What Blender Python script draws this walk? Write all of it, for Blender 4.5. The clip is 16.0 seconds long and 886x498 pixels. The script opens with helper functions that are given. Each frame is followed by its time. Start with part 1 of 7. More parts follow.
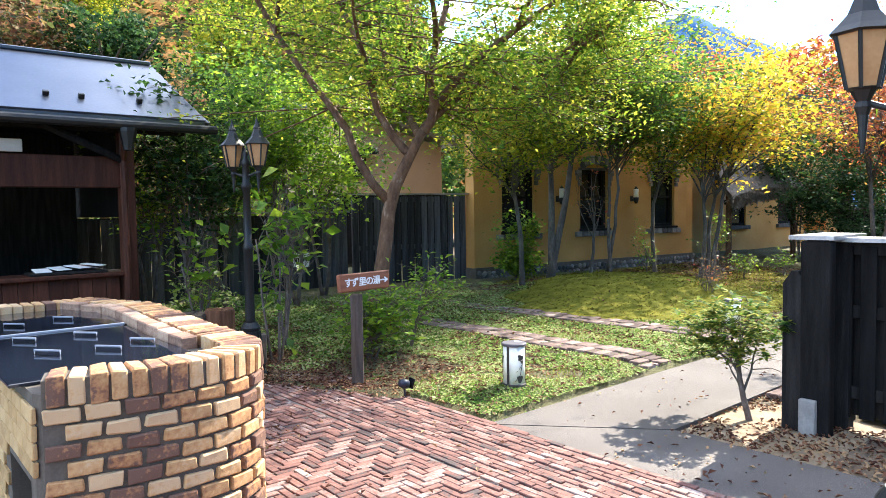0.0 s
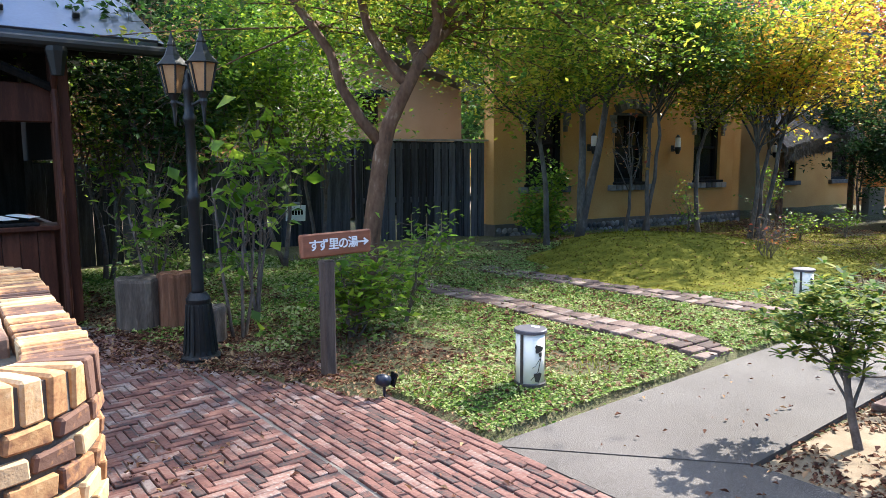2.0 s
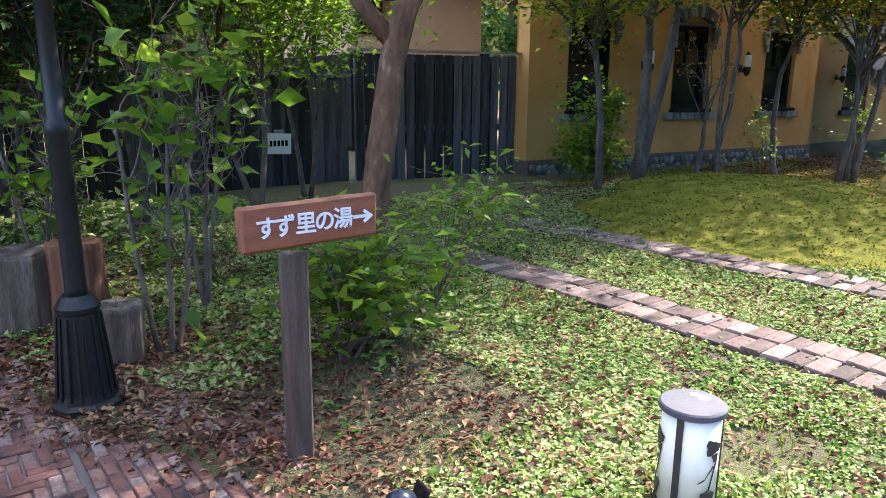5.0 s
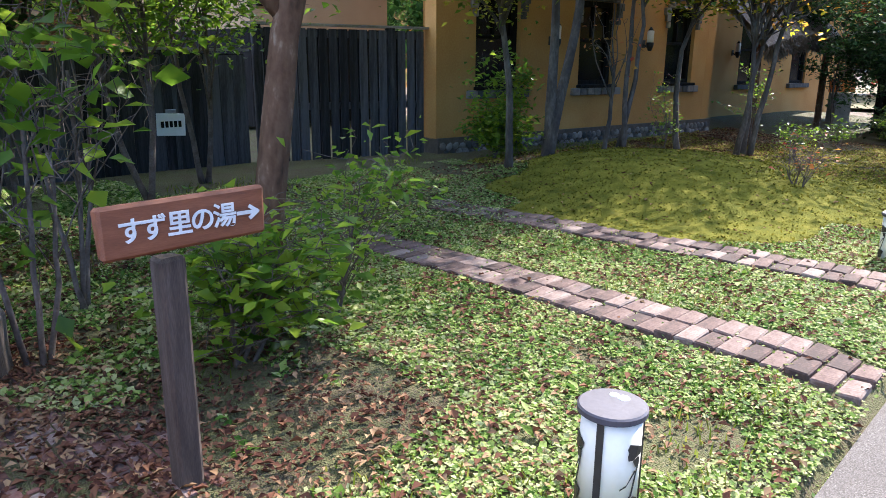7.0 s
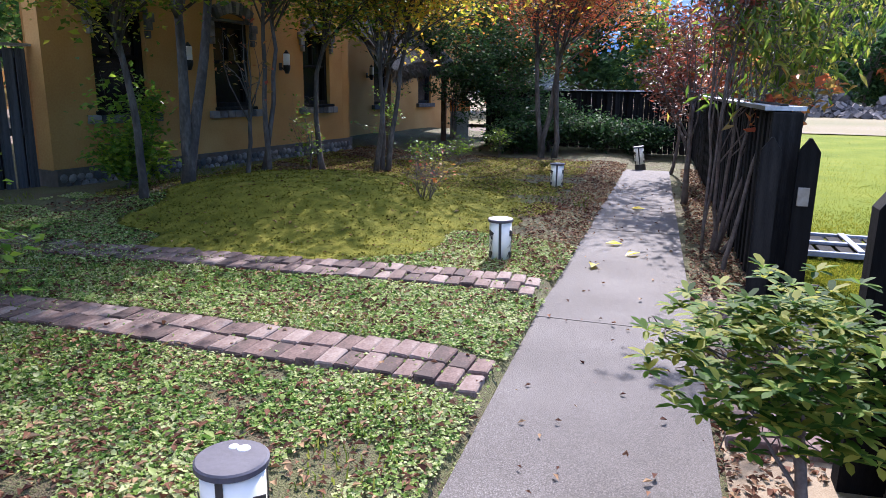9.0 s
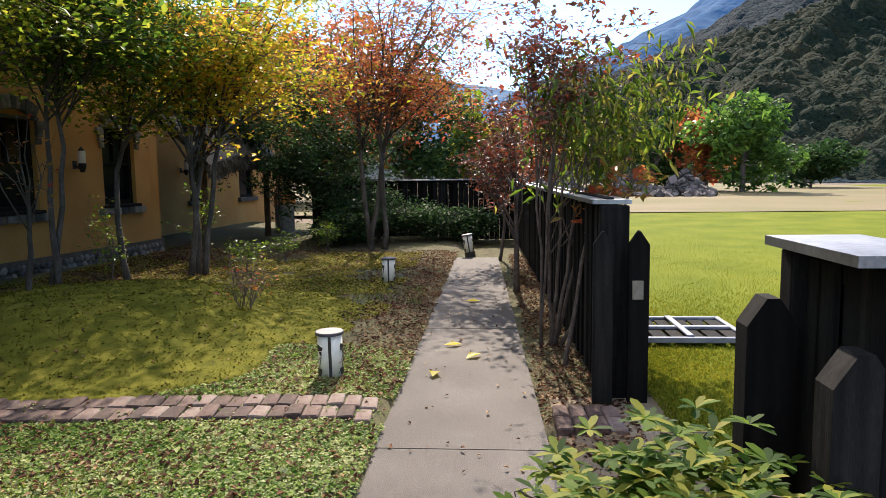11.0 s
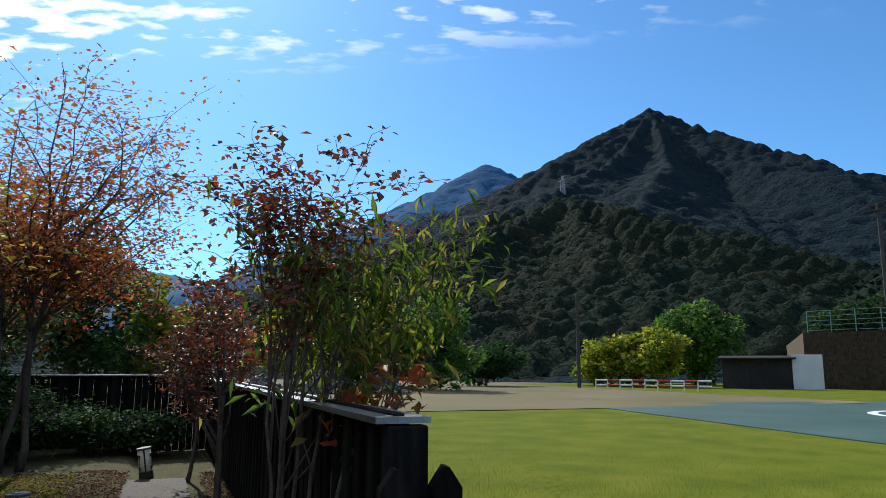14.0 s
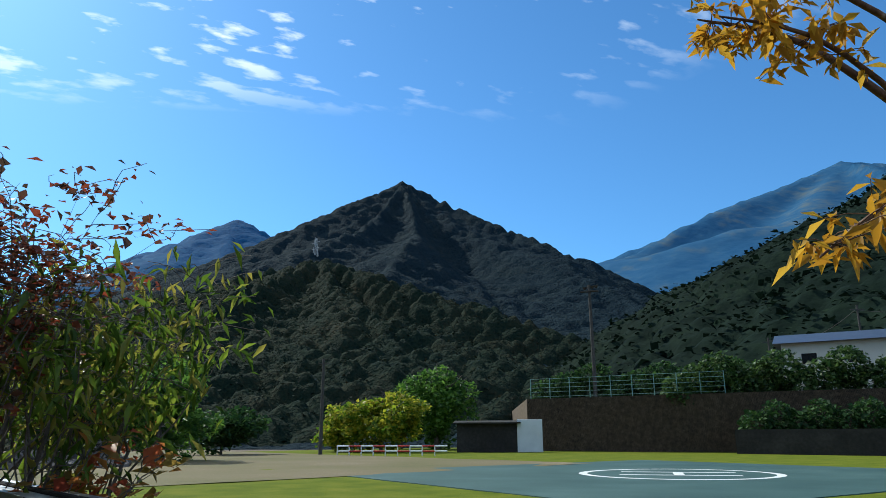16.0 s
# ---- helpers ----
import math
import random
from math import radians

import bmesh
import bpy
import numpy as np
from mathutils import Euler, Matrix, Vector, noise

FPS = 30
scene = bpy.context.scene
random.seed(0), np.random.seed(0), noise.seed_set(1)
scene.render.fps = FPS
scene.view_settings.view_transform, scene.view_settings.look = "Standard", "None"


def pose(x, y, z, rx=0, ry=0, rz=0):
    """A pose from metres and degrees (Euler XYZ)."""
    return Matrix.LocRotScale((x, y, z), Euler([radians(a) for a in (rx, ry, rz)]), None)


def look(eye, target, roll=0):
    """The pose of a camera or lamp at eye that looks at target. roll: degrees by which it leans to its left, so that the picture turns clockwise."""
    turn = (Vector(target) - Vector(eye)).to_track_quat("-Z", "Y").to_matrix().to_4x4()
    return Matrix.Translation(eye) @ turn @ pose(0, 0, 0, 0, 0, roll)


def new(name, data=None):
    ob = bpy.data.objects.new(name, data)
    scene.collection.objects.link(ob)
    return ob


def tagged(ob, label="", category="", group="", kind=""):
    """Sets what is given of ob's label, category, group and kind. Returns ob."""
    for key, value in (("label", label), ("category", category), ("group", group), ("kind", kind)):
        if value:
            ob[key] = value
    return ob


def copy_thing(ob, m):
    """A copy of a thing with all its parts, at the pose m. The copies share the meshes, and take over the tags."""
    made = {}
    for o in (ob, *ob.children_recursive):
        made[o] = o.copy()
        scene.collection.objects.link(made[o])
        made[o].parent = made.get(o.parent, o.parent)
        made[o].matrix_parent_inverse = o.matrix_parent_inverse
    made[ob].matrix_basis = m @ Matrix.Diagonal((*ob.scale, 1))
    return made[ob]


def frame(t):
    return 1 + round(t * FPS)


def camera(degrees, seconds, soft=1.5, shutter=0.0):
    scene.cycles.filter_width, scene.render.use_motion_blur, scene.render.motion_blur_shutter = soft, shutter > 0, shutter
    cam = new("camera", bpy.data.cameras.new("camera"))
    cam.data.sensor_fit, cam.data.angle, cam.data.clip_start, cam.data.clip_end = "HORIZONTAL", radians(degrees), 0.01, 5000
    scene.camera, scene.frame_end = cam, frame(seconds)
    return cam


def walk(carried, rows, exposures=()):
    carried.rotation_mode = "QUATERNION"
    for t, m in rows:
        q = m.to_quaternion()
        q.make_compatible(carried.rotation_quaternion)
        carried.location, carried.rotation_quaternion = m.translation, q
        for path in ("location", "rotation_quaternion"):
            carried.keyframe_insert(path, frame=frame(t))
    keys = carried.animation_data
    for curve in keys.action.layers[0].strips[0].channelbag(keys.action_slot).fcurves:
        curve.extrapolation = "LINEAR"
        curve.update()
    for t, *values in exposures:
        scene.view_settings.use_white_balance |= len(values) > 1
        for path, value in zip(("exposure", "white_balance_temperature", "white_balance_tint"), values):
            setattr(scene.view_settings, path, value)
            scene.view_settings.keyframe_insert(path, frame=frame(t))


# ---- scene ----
cam = camera(64.8, 16.0, soft=0.7)
METRES, EYE, TILT, LEAN, TURN = 7.1, 1.5, 0.0, 0.0, -40.2
ROWS = [
    (0.0, 0.0, 0.0, 0.0, -0.05, -3.12, 0.92),
    (0.5, 0.0078, 0.0514, -0.0135, 2.3, -4.54, 0.87),
    (1.0, 0.0146, 0.1065, -0.0151, 2.55, -5.99, 0.58),
    (1.5, 0.0226, 0.1542, -0.0129, 2.23, -6.58, 0.8),
    (2.0, 0.0286, 0.2106, -0.0118, 2.17, -6.9, 0.34),
    (2.5, 0.0162, 0.2678, -0.0123, 2.46, -7.31, 0.25),
    (3.0, 0.0121, 0.3278, -0.0158, 3.08, -8.45, 0.72),
    (5.5, -0.0217, 0.555, -0.0206, 1.82, -13.83, -0.35),
    (6.0, -0.019, 0.5634, -0.0203, -0.19, -14.29, -0.31),
    (6.5, -0.0161, 0.5661, -0.0203, -1.92, -14.58, -0.37),
    (7.0, -0.012, 0.5657, -0.0191, -4.67, -14.85, -0.34),
    (7.5, -0.005, 0.5659, -0.0178, -11.6, -15.04, -1.02),
    (8.0, 0.0026, 0.5669, -0.0162, -18.32, -14.58, -1.2),
    (8.5, 0.01, 0.5685, -0.0142, -25.35, -13.97, -1.19),
    (9.0, 0.0189, 0.5685, -0.0117, -31.91, -13.12, -0.72),
    (11.5, 0.0949, 0.6593, 0.0011, -49.88, -3.13, 0.56),
    (12.0, 0.1203, 0.6973, -0.0067, -54.49, 0.02, 0.56),
    (12.5, 0.1537, 0.7319, -0.0083, -57.05, 1.82, 0.8),
    (13.0, 0.1881, 0.7608, -0.003, -62.5, 4.5, -0.36),
    (13.5, 0.2215, 0.7919, 0.0018, -66.97, 7.65, -0.78),
    (14.0, 0.2481, 0.809, 0.0043, -70.77, 9.71, -0.31),
    (14.5, 0.2765, 0.8202, 0.0096, -74.62, 12.33, -0.17),
    (15.0, 0.2833, 0.8273, 0.0116, -80.16, 13.47, 0.13),
    (15.5, 0.282, 0.8325, 0.0124, -85.95, 14.52, 0.36),
    (16.0, 0.2814, 0.8326, 0.0125, -91.33, 14.84, 0.3),
]
walk(cam, [(t, pose(0, 0, EYE, TILT, LEAN, TURN) @ pose(METRES * x, METRES * y, METRES * z, 90 + pitch, roll, yaw)) for t, x, y, z, yaw, pitch, roll in ROWS],
     exposures=[(0.0, 2.15, 6500, 12), (0.5, 2.2, 6500, 12), (1.5, 1.80, 6200, 12), (3.0, 1.82, 6100, 12), (5.5, 2.1, 6100, 18), (7.0, 1.88, 6000, 18), (9.0, 1.48, 5700, 24), (11.5, 0.85, 7100, 15), (12.5, 0.3, 7000, 14), (14.0, -0.22, 6200, 7), (16.0, -0.12, 5950, 2)])

# ---- light ----
SUN_AZ, SUN_EL = 3.0, 40.0
world = bpy.data.worlds.new("sky")
scene.world = world
world.use_nodes = True
wt = world.node_tree
wt.nodes.clear()
w_out = wt.nodes.new("ShaderNodeOutputWorld")
w_bg = wt.nodes.new("ShaderNodeBackground")
sky = wt.nodes.new("ShaderNodeTexSky")
sky.sky_type = "NISHITA"
sky.sun_disc = False
sky.sun_elevation = radians(SUN_EL)
sky.sun_rotation = radians(90 - SUN_AZ)
sky.altitude = 600
sky.air_density, sky.dust_density, sky.ozone_density = 1.0, 0.6, 2.5
w_bg.inputs["Strength"].default_value = 0.15
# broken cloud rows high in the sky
w_tc = wt.nodes.new("ShaderNodeTexCoord")
w_sep = wt.nodes.new("ShaderNodeSeparateXYZ")
w_zadd = wt.nodes.new("ShaderNodeMath")
w_zadd.operation = "ADD"
w_zadd.inputs[1].default_value = 0.12
w_dx = wt.nodes.new("ShaderNodeMath")
w_dx.operation = "DIVIDE"
w_dy = wt.nodes.new("ShaderNodeMath")
w_dy.operation = "DIVIDE"
w_com = wt.nodes.new("ShaderNodeCombineXYZ")
w_map = wt.nodes.new("ShaderNodeMapping")
w_map.vector_type = "TEXTURE"
w_map.inputs["Rotation"].default_value = (0, 0, radians(70))
w_map.inputs["Scale"].default_value = (1.0, 0.5, 1.0)
w_big = wt.nodes.new("ShaderNodeTexNoise")
w_big.inputs["Scale"].default_value = 0.9
w_big.inputs["Detail"].default_value = 2
w_small = wt.nodes.new("ShaderNodeTexNoise")
w_small.inputs["Scale"].default_value = 9.0
w_small.inputs["Detail"].default_value = 6
w_mul = wt.nodes.new("ShaderNodeMath")
w_mul.operation = "MULTIPLY"
w_ramp = wt.nodes.new("ShaderNodeValToRGB")
w_ramp.color_ramp.elements[0].position, w_ramp.color_ramp.elements[1].position = 0.232, 0.295
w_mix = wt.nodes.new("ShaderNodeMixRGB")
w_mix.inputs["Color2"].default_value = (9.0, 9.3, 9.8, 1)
wl = wt.links.new
wl(w_tc.outputs["Generated"], w_sep.inputs[0])
wl(w_sep.outputs["Z"], w_zadd.inputs[0])
wl(w_sep.outputs["X"], w_dx.inputs[0])
wl(w_zadd.outputs[0], w_dx.inputs[1])
wl(w_sep.outputs["Y"], w_dy.inputs[0])
wl(w_zadd.outputs[0], w_dy.inputs[1])
wl(w_dx.outputs[0], w_com.inputs["X"])
wl(w_dy.outputs[0], w_com.inputs["Y"])
wl(w_com.outputs[0], w_map.inputs["Vector"])
wl(w_map.outputs[0], w_big.inputs["Vector"])
wl(w_map.outputs[0], w_small.inputs["Vector"])
wl(w_big.outputs["Fac"], w_mul.inputs[0])
wl(w_small.outputs["Fac"], w_mul.inputs[1])
wl(w_mul.outputs[0], w_ramp.inputs["Fac"])
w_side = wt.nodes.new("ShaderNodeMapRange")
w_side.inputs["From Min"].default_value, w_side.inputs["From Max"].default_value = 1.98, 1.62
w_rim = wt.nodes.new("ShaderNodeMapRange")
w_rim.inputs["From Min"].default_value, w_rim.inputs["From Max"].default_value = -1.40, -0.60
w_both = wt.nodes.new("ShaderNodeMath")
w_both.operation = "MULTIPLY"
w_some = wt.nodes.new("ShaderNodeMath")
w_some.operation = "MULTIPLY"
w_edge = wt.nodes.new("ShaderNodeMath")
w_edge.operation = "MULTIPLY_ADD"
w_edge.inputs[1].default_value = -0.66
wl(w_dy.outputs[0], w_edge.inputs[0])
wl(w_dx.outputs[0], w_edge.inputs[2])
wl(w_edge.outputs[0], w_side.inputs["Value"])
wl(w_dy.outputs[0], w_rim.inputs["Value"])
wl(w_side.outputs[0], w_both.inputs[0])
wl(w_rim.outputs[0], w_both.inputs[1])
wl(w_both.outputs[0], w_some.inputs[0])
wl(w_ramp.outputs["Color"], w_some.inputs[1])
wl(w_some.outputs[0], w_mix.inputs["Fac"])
w_tint = wt.nodes.new("ShaderNodeMixRGB")
w_tint.blend_type = "MULTIPLY"
w_tint.inputs["Fac"].default_value = 1.0
w_tint.inputs["Color2"].default_value = (0.58, 0.93, 1.17, 1)
wl(sky.outputs["Color"], w_tint.inputs["Color1"])
wl(w_tint.outputs[0], w_mix.inputs["Color1"])
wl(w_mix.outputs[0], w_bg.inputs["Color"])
wl(w_bg.outputs[0], w_out.inputs["Surface"])

sun_data = bpy.data.lights.new("sun", "SUN")
sun_data.energy, sun_data.angle, sun_data.color = 4.8, radians(0.6), (1.0, 0.93, 0.80)
sun = new("sun", sun_data)
sdir = Vector((math.cos(radians(SUN_EL)) * math.cos(radians(SUN_AZ)), math.cos(radians(SUN_EL)) * math.sin(radians(SUN_AZ)), math.sin(radians(SUN_EL))))
sun.matrix_world = look(sdir * 60, (0, 0, 0))


# ---- materials ----
def material(name, cols, rough=0.7, scale=6.0, detail=5.0, fine=60.0, bump=0.25, metal=0.0, spec=0.4, rand=0.0, island=0.0, through_light=0.0,
             stretch=(1, 1, 1), coat=0.0, dist=0.01, fine_mix=0.35, hue=0.0):
    m = bpy.data.materials.new(name)
    m.use_nodes = True
    nt = m.node_tree
    nd, ln = nt.nodes, nt.links.new
    bsdf = nd["Principled BSDF"]
    tc = nd.new("ShaderNodeTexCoord")
    mp = nd.new("ShaderNodeMapping")
    mp.inputs["Scale"].default_value = stretch
    ln(tc.outputs["Object"], mp.inputs["Vector"])
    n1 = nd.new("ShaderNodeTexNoise")
    n1.inputs["Scale"].default_value, n1.inputs["Detail"].default_value = scale, detail
    n2 = nd.new("ShaderNodeTexNoise")
    n2.inputs["Scale"].default_value, n2.inputs["Detail"].default_value = fine, 4
    ln(mp.outputs[0], n1.inputs["Vector"])
    ln(mp.outputs[0], n2.inputs["Vector"])
    mixf = nd.new("ShaderNodeMixRGB")
    mixf.inputs["Fac"].default_value = fine_mix
    ln(n1.outputs["Fac"], mixf.inputs["Color1"])
    ln(n2.outputs["Fac"], mixf.inputs["Color2"])
    fac = mixf.outputs[0]
    rnd = None
    if rand:
        oi = nd.new("ShaderNodeObjectInfo")
        rnd = oi.outputs["Random"]
    if island:
        ge = nd.new("ShaderNodeNewGeometry")
        rnd = ge.outputs["Random Per Island"]
    amount = rand or island
    if rnd is not None:
        ma = nd.new("ShaderNodeMath")
        ma.operation = "MULTIPLY_ADD"
        ma.inputs[1].default_value, ma.inputs[2].default_value = amount, -amount / 2
        ln(rnd, ma.inputs[0])
        ad = nd.new("ShaderNodeMath")
        ad.operation = "ADD"
        ln(fac, ad.inputs[0])
        ln(ma.outputs[0], ad.inputs[1])
        fac = ad.outputs[0]
    ramp = nd.new("ShaderNodeValToRGB")
    els = ramp.color_ramp.elements
    lo, hi = 0.30, 0.70
    while len(els) < len(cols):
        els.new(0.5)
    for i, c in enumerate(cols):
        els[i].position = lo + (hi - lo) * i / max(1, len(cols) - 1)
        els[i].color = (*c, 1)
    ln(fac, ramp.inputs["Fac"])
    ln(ramp.outputs["Color"], bsdf.inputs["Base Color"])
    bsdf.inputs["Roughness"].default_value = rough
    bsdf.inputs["Metallic"].default_value = metal
    bsdf.inputs["Specular IOR Level"].default_value = spec
    if coat:
        bsdf.inputs["Coat Weight"].default_value = coat
    if bump:
        bp = nd.new("ShaderNodeBump")
        bp.inputs["Strength"].default_value, bp.inputs["Distance"].default_value = bump, dist
        ln(mixf.outputs[0], bp.inputs["Height"])
        ln(bp.outputs[0], bsdf.inputs["Normal"])
    if through_light:
        tr = nd.new("ShaderNodeBsdfTranslucent")
        ln(ramp.outputs["Color"], tr.inputs["Color"])
        mx = nd.new("ShaderNodeMixShader")
        mx.inputs["Fac"].default_value = through_light
        ln(bsdf.outputs[0], mx.inputs[1])
        ln(tr.outputs[0], mx.inputs[2])
        ln(mx.outputs[0], nd["Material Output"].inputs["Surface"])
    return m


M = {}
M["soil"] = material("soil", [(0.05, 0.035, 0.025), (0.12, 0.085, 0.055), (0.20, 0.15, 0.10)], 0.95, 3, fine=70, bump=0.8, dist=0.03)
M["garden"] = material("garden_soil", [(0.045, 0.03, 0.018), (0.10, 0.075, 0.04), (0.09, 0.10, 0.03), (0.19, 0.15, 0.085)], 0.95, 2.5, 6, 110, 1.0, dist=0.04, fine_mix=0.6)
M["moss"] = material("moss", [(0.045, 0.052, 0.007), (0.095, 0.098, 0.013), (0.15, 0.142, 0.02), (0.19, 0.16, 0.034)], 0.95, 5, 6, 120, 1.0, dist=0.03, spec=0.05)
M["sand"] = material("sand_bed", [(0.13, 0.09, 0.055), (0.22, 0.165, 0.105), (0.31, 0.245, 0.165)], 0.95, 4, 5, 150, 0.7)
M["concrete"] = material("concrete_path", [(0.028, 0.023, 0.020), (0.060, 0.050, 0.044), (0.108, 0.094, 0.085), (0.24, 0.218, 0.198)], 0.85, 1.2, 6, 170, 0.9, dist=0.005, fine_mix=0.75)
M["lawn"] = material("lawn", [(0.07, 0.10, 0.010), (0.12, 0.145, 0.013), (0.175, 0.175, 0.022)], 0.95, 0.8, 7, 60, 0.8, dist=0.02, spec=0.05)
M["dry_field"] = material("dry_field", [(0.085, 0.085, 0.017), (0.125, 0.105, 0.034), (0.155, 0.118, 0.055), (0.24, 0.19, 0.12)], 0.95, 0.12, 6, 8, 0.5)
M["court"] = material("green_court", [(0.018, 0.055, 0.048), (0.033, 0.080, 0.069), (0.062, 0.120, 0.106)], 0.75, 0.3, 6, 25, 0.2)
M["white_line"] = material("white_line", [(0.6, 0.6, 0.58), (0.8, 0.8, 0.78)], 0.8, 2)
M["ochre"] = material("ochre_plaster", [(0.35, 0.165, 0.043), (0.43, 0.225, 0.064), (0.50, 0.285, 0.092)], 0.9, 1.2, 6, 40, 0.5, dist=0.01)
M["cream"] = material("cream_plaster", [(0.34, 0.22, 0.12), (0.42, 0.29, 0.17)], 0.9, 1.5)
M["stone"] = material("dark_stone", [(0.05, 0.05, 0.05), (0.12, 0.11, 0.10), (0.22, 0.20, 0.18)], 0.85, 9, fine=50, bump=0.6, rand=0.5)
M["grout"] = material("mortar", [(0.06, 0.050, 0.038), (0.12, 0.10, 0.078)], 0.95, 12, fine=90, bump=0.6)
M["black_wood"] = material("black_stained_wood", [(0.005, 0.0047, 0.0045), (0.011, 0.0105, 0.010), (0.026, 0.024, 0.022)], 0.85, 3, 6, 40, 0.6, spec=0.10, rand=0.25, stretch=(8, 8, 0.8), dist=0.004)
M["grey_wood"] = material("weathered_black_wood", [(0.012, 0.012, 0.014), (0.035, 0.036, 0.042), (0.085, 0.088, 0.10)], 0.75, 3, 6, 40, 0.6, spec=0.18, rand=0.35, stretch=(8, 8, 0.7), dist=0.004)
M["brown_wood"] = material("brown_stained_wood", [(0.030, 0.010, 0.006), (0.060, 0.020, 0.011), (0.10, 0.036, 0.02)], 0.55, 3, 6, 40, 0.4, spec=0.18, rand=0.2, stretch=(8, 8, 0.8), dist=0.003)
M["dark_iron"] = material("dark_iron", [(0.005, 0.006, 0.006), (0.012, 0.013, 0.013)], 0.5, 14, fine=80, bump=0.12, spec=0.35)
M["roof_metal"] = material("blue_grey_roof_metal", [(0.10, 0.115, 0.145), (0.125, 0.14, 0.17), (0.15, 0.165, 0.20)], 0.38, 1.0, 5, 30, 0.02, metal=1.0)
M["cap_metal"] = material("fence_cap_metal", [(0.16, 0.16, 0.165), (0.30, 0.30, 0.31), (0.42, 0.42, 0.43)], 0.42, 4, 6, 50, 0.2, metal=0.8)
M["dark_glass"] = material("dark_window_glass", [(0.004, 0.005, 0.007), (0.009, 0.010, 0.013)], 0.15, 2, bump=0.0, spec=0.3)
M["bark"] = material("bark", [(0.035, 0.017, 0.009), (0.085, 0.042, 0.022), (0.13, 0.07, 0.04), (0.27, 0.20, 0.14)], 0.9, 9, 6, 35, 0.8, stretch=(1, 1, 0.5), dist=0.015)
M["bark_grey"] = material("grey_bark", [(0.026, 0.021, 0.017), (0.065, 0.054, 0.044), (0.16, 0.14, 0.115)], 0.9, 7, 6, 40, 0.7, stretch=(1, 1, 0.4), dist=0.01)
M["twig"] = material("thin_bark", [(0.05, 0.035, 0.028), (0.11, 0.085, 0.07), (0.17, 0.14, 0.12)], 0.9, 12, fine=70, bump=0.4)


def leafmat(name, cols, thru=0.45, rough=0.5, spec=0.35, vary=0.55, grain=1.2):
    return material(name, cols, rough, grain, 3, 12, 0.0, spec=spec, island=vary, through_light=min(0.62, thru * 1.25), fine_mix=0.2)


M["leaf_green"] = leafmat("green_leaves", [(0.04, 0.10, 0.018), (0.085, 0.18, 0.03), (0.15, 0.27, 0.045)])
M["leaf_dark"] = leafmat("dark_green_leaves", [(0.014, 0.04, 0.012), (0.03, 0.075, 0.02), (0.06, 0.12, 0.03)], 0.3, 0.8)
M["leaf_maple"] = leafmat("yellow_green_maple_leaves", [(0.08, 0.15, 0.012), (0.18, 0.25, 0.018), (0.32, 0.34, 0.025), (0.45, 0.40, 0.04)], 0.5)
M["leaf_maple_green"] = leafmat("green_maple_leaves", [(0.07, 0.145, 0.015), (0.135, 0.225, 0.022), (0.22, 0.30, 0.03), (0.40, 0.39, 0.045)], 0.5)
M["leaf_yellow"] = leafmat("yellow_autumn_leaves", [(0.26, 0.32, 0.028), (0.48, 0.45, 0.03), (0.62, 0.46, 0.04), (0.62, 0.30, 0.05)], 0.5)
M["leaf_orange"] = leafmat("orange_autumn_leaves", [(0.26, 0.17, 0.04), (0.48, 0.19, 0.05), (0.52, 0.15, 0.05), (0.36, 0.07, 0.04)], 0.5)
M["leaf_rust"] = leafmat("muted_rusty_leaves", [(0.07, 0.085, 0.025), (0.15, 0.125, 0.045), (0.26, 0.15, 0.06), (0.21, 0.095, 0.05)], 0.4, 0.6)
M["leaf_gold"] = leafmat("golden_autumn_leaves", [(0.40, 0.20, 0.02), (0.55, 0.28, 0.02), (0.60, 0.36, 0.04)], 0.5)
M["leaf_red"] = leafmat("dark_red_leaves", [(0.07, 0.045, 0.03), (0.14, 0.05, 0.03), (0.28, 0.06, 0.03)], 0.4)
M["leaf_peach"] = leafmat("long_green_leaves", [(0.08, 0.17, 0.016), (0.17, 0.29, 0.024), (0.29, 0.40, 0.035)], 0.5, 0.35)
M["leaf_peach_tree"] = leafmat("olive_peach_leaves", [(0.055, 0.10, 0.014), (0.10, 0.17, 0.018), (0.19, 0.26, 0.028), (0.30, 0.26, 0.05)], 0.5, 0.4)
M["leaf_fallen"] = leafmat("fallen_dry_leaves", [(0.06, 0.024, 0.016), (0.115, 0.05, 0.03), (0.18, 0.085, 0.048), (0.31, 0.20, 0.11)], 0.1, 0.8, spec=0.08)
M["leaf_cover"] = leafmat("creeping_ground_leaves", [(0.07, 0.15, 0.025), (0.18, 0.28, 0.05), (0.31, 0.39, 0.11), (0.46, 0.48, 0.23)], 0.35, 0.55, spec=0.08)
M["moss_leaf"] = leafmat("yellow_green_creepers", [(0.09, 0.10, 0.012), (0.17, 0.175, 0.02), (0.27, 0.25, 0.035), (0.36, 0.30, 0.08)], 0.3, 0.7, spec=0.08)
M["grass"] = leafmat("grass_blades", [(0.08, 0.13, 0.015), (0.15, 0.20, 0.025), (0.25, 0.26, 0.05)], 0.35, 0.6, spec=0.08)
M["moss_tuft"] = leafmat("moss_tufts", [(0.06, 0.062, 0.008), (0.125, 0.12, 0.013), (0.215, 0.19, 0.024)], 0.3, 0.8, spec=0.08)
M["lawn_blade"] = leafmat("lawn_blades", [(0.12, 0.15, 0.012), (0.20, 0.22, 0.018), (0.29, 0.265, 0.03)], 0.35, 0.7, spec=0.08)
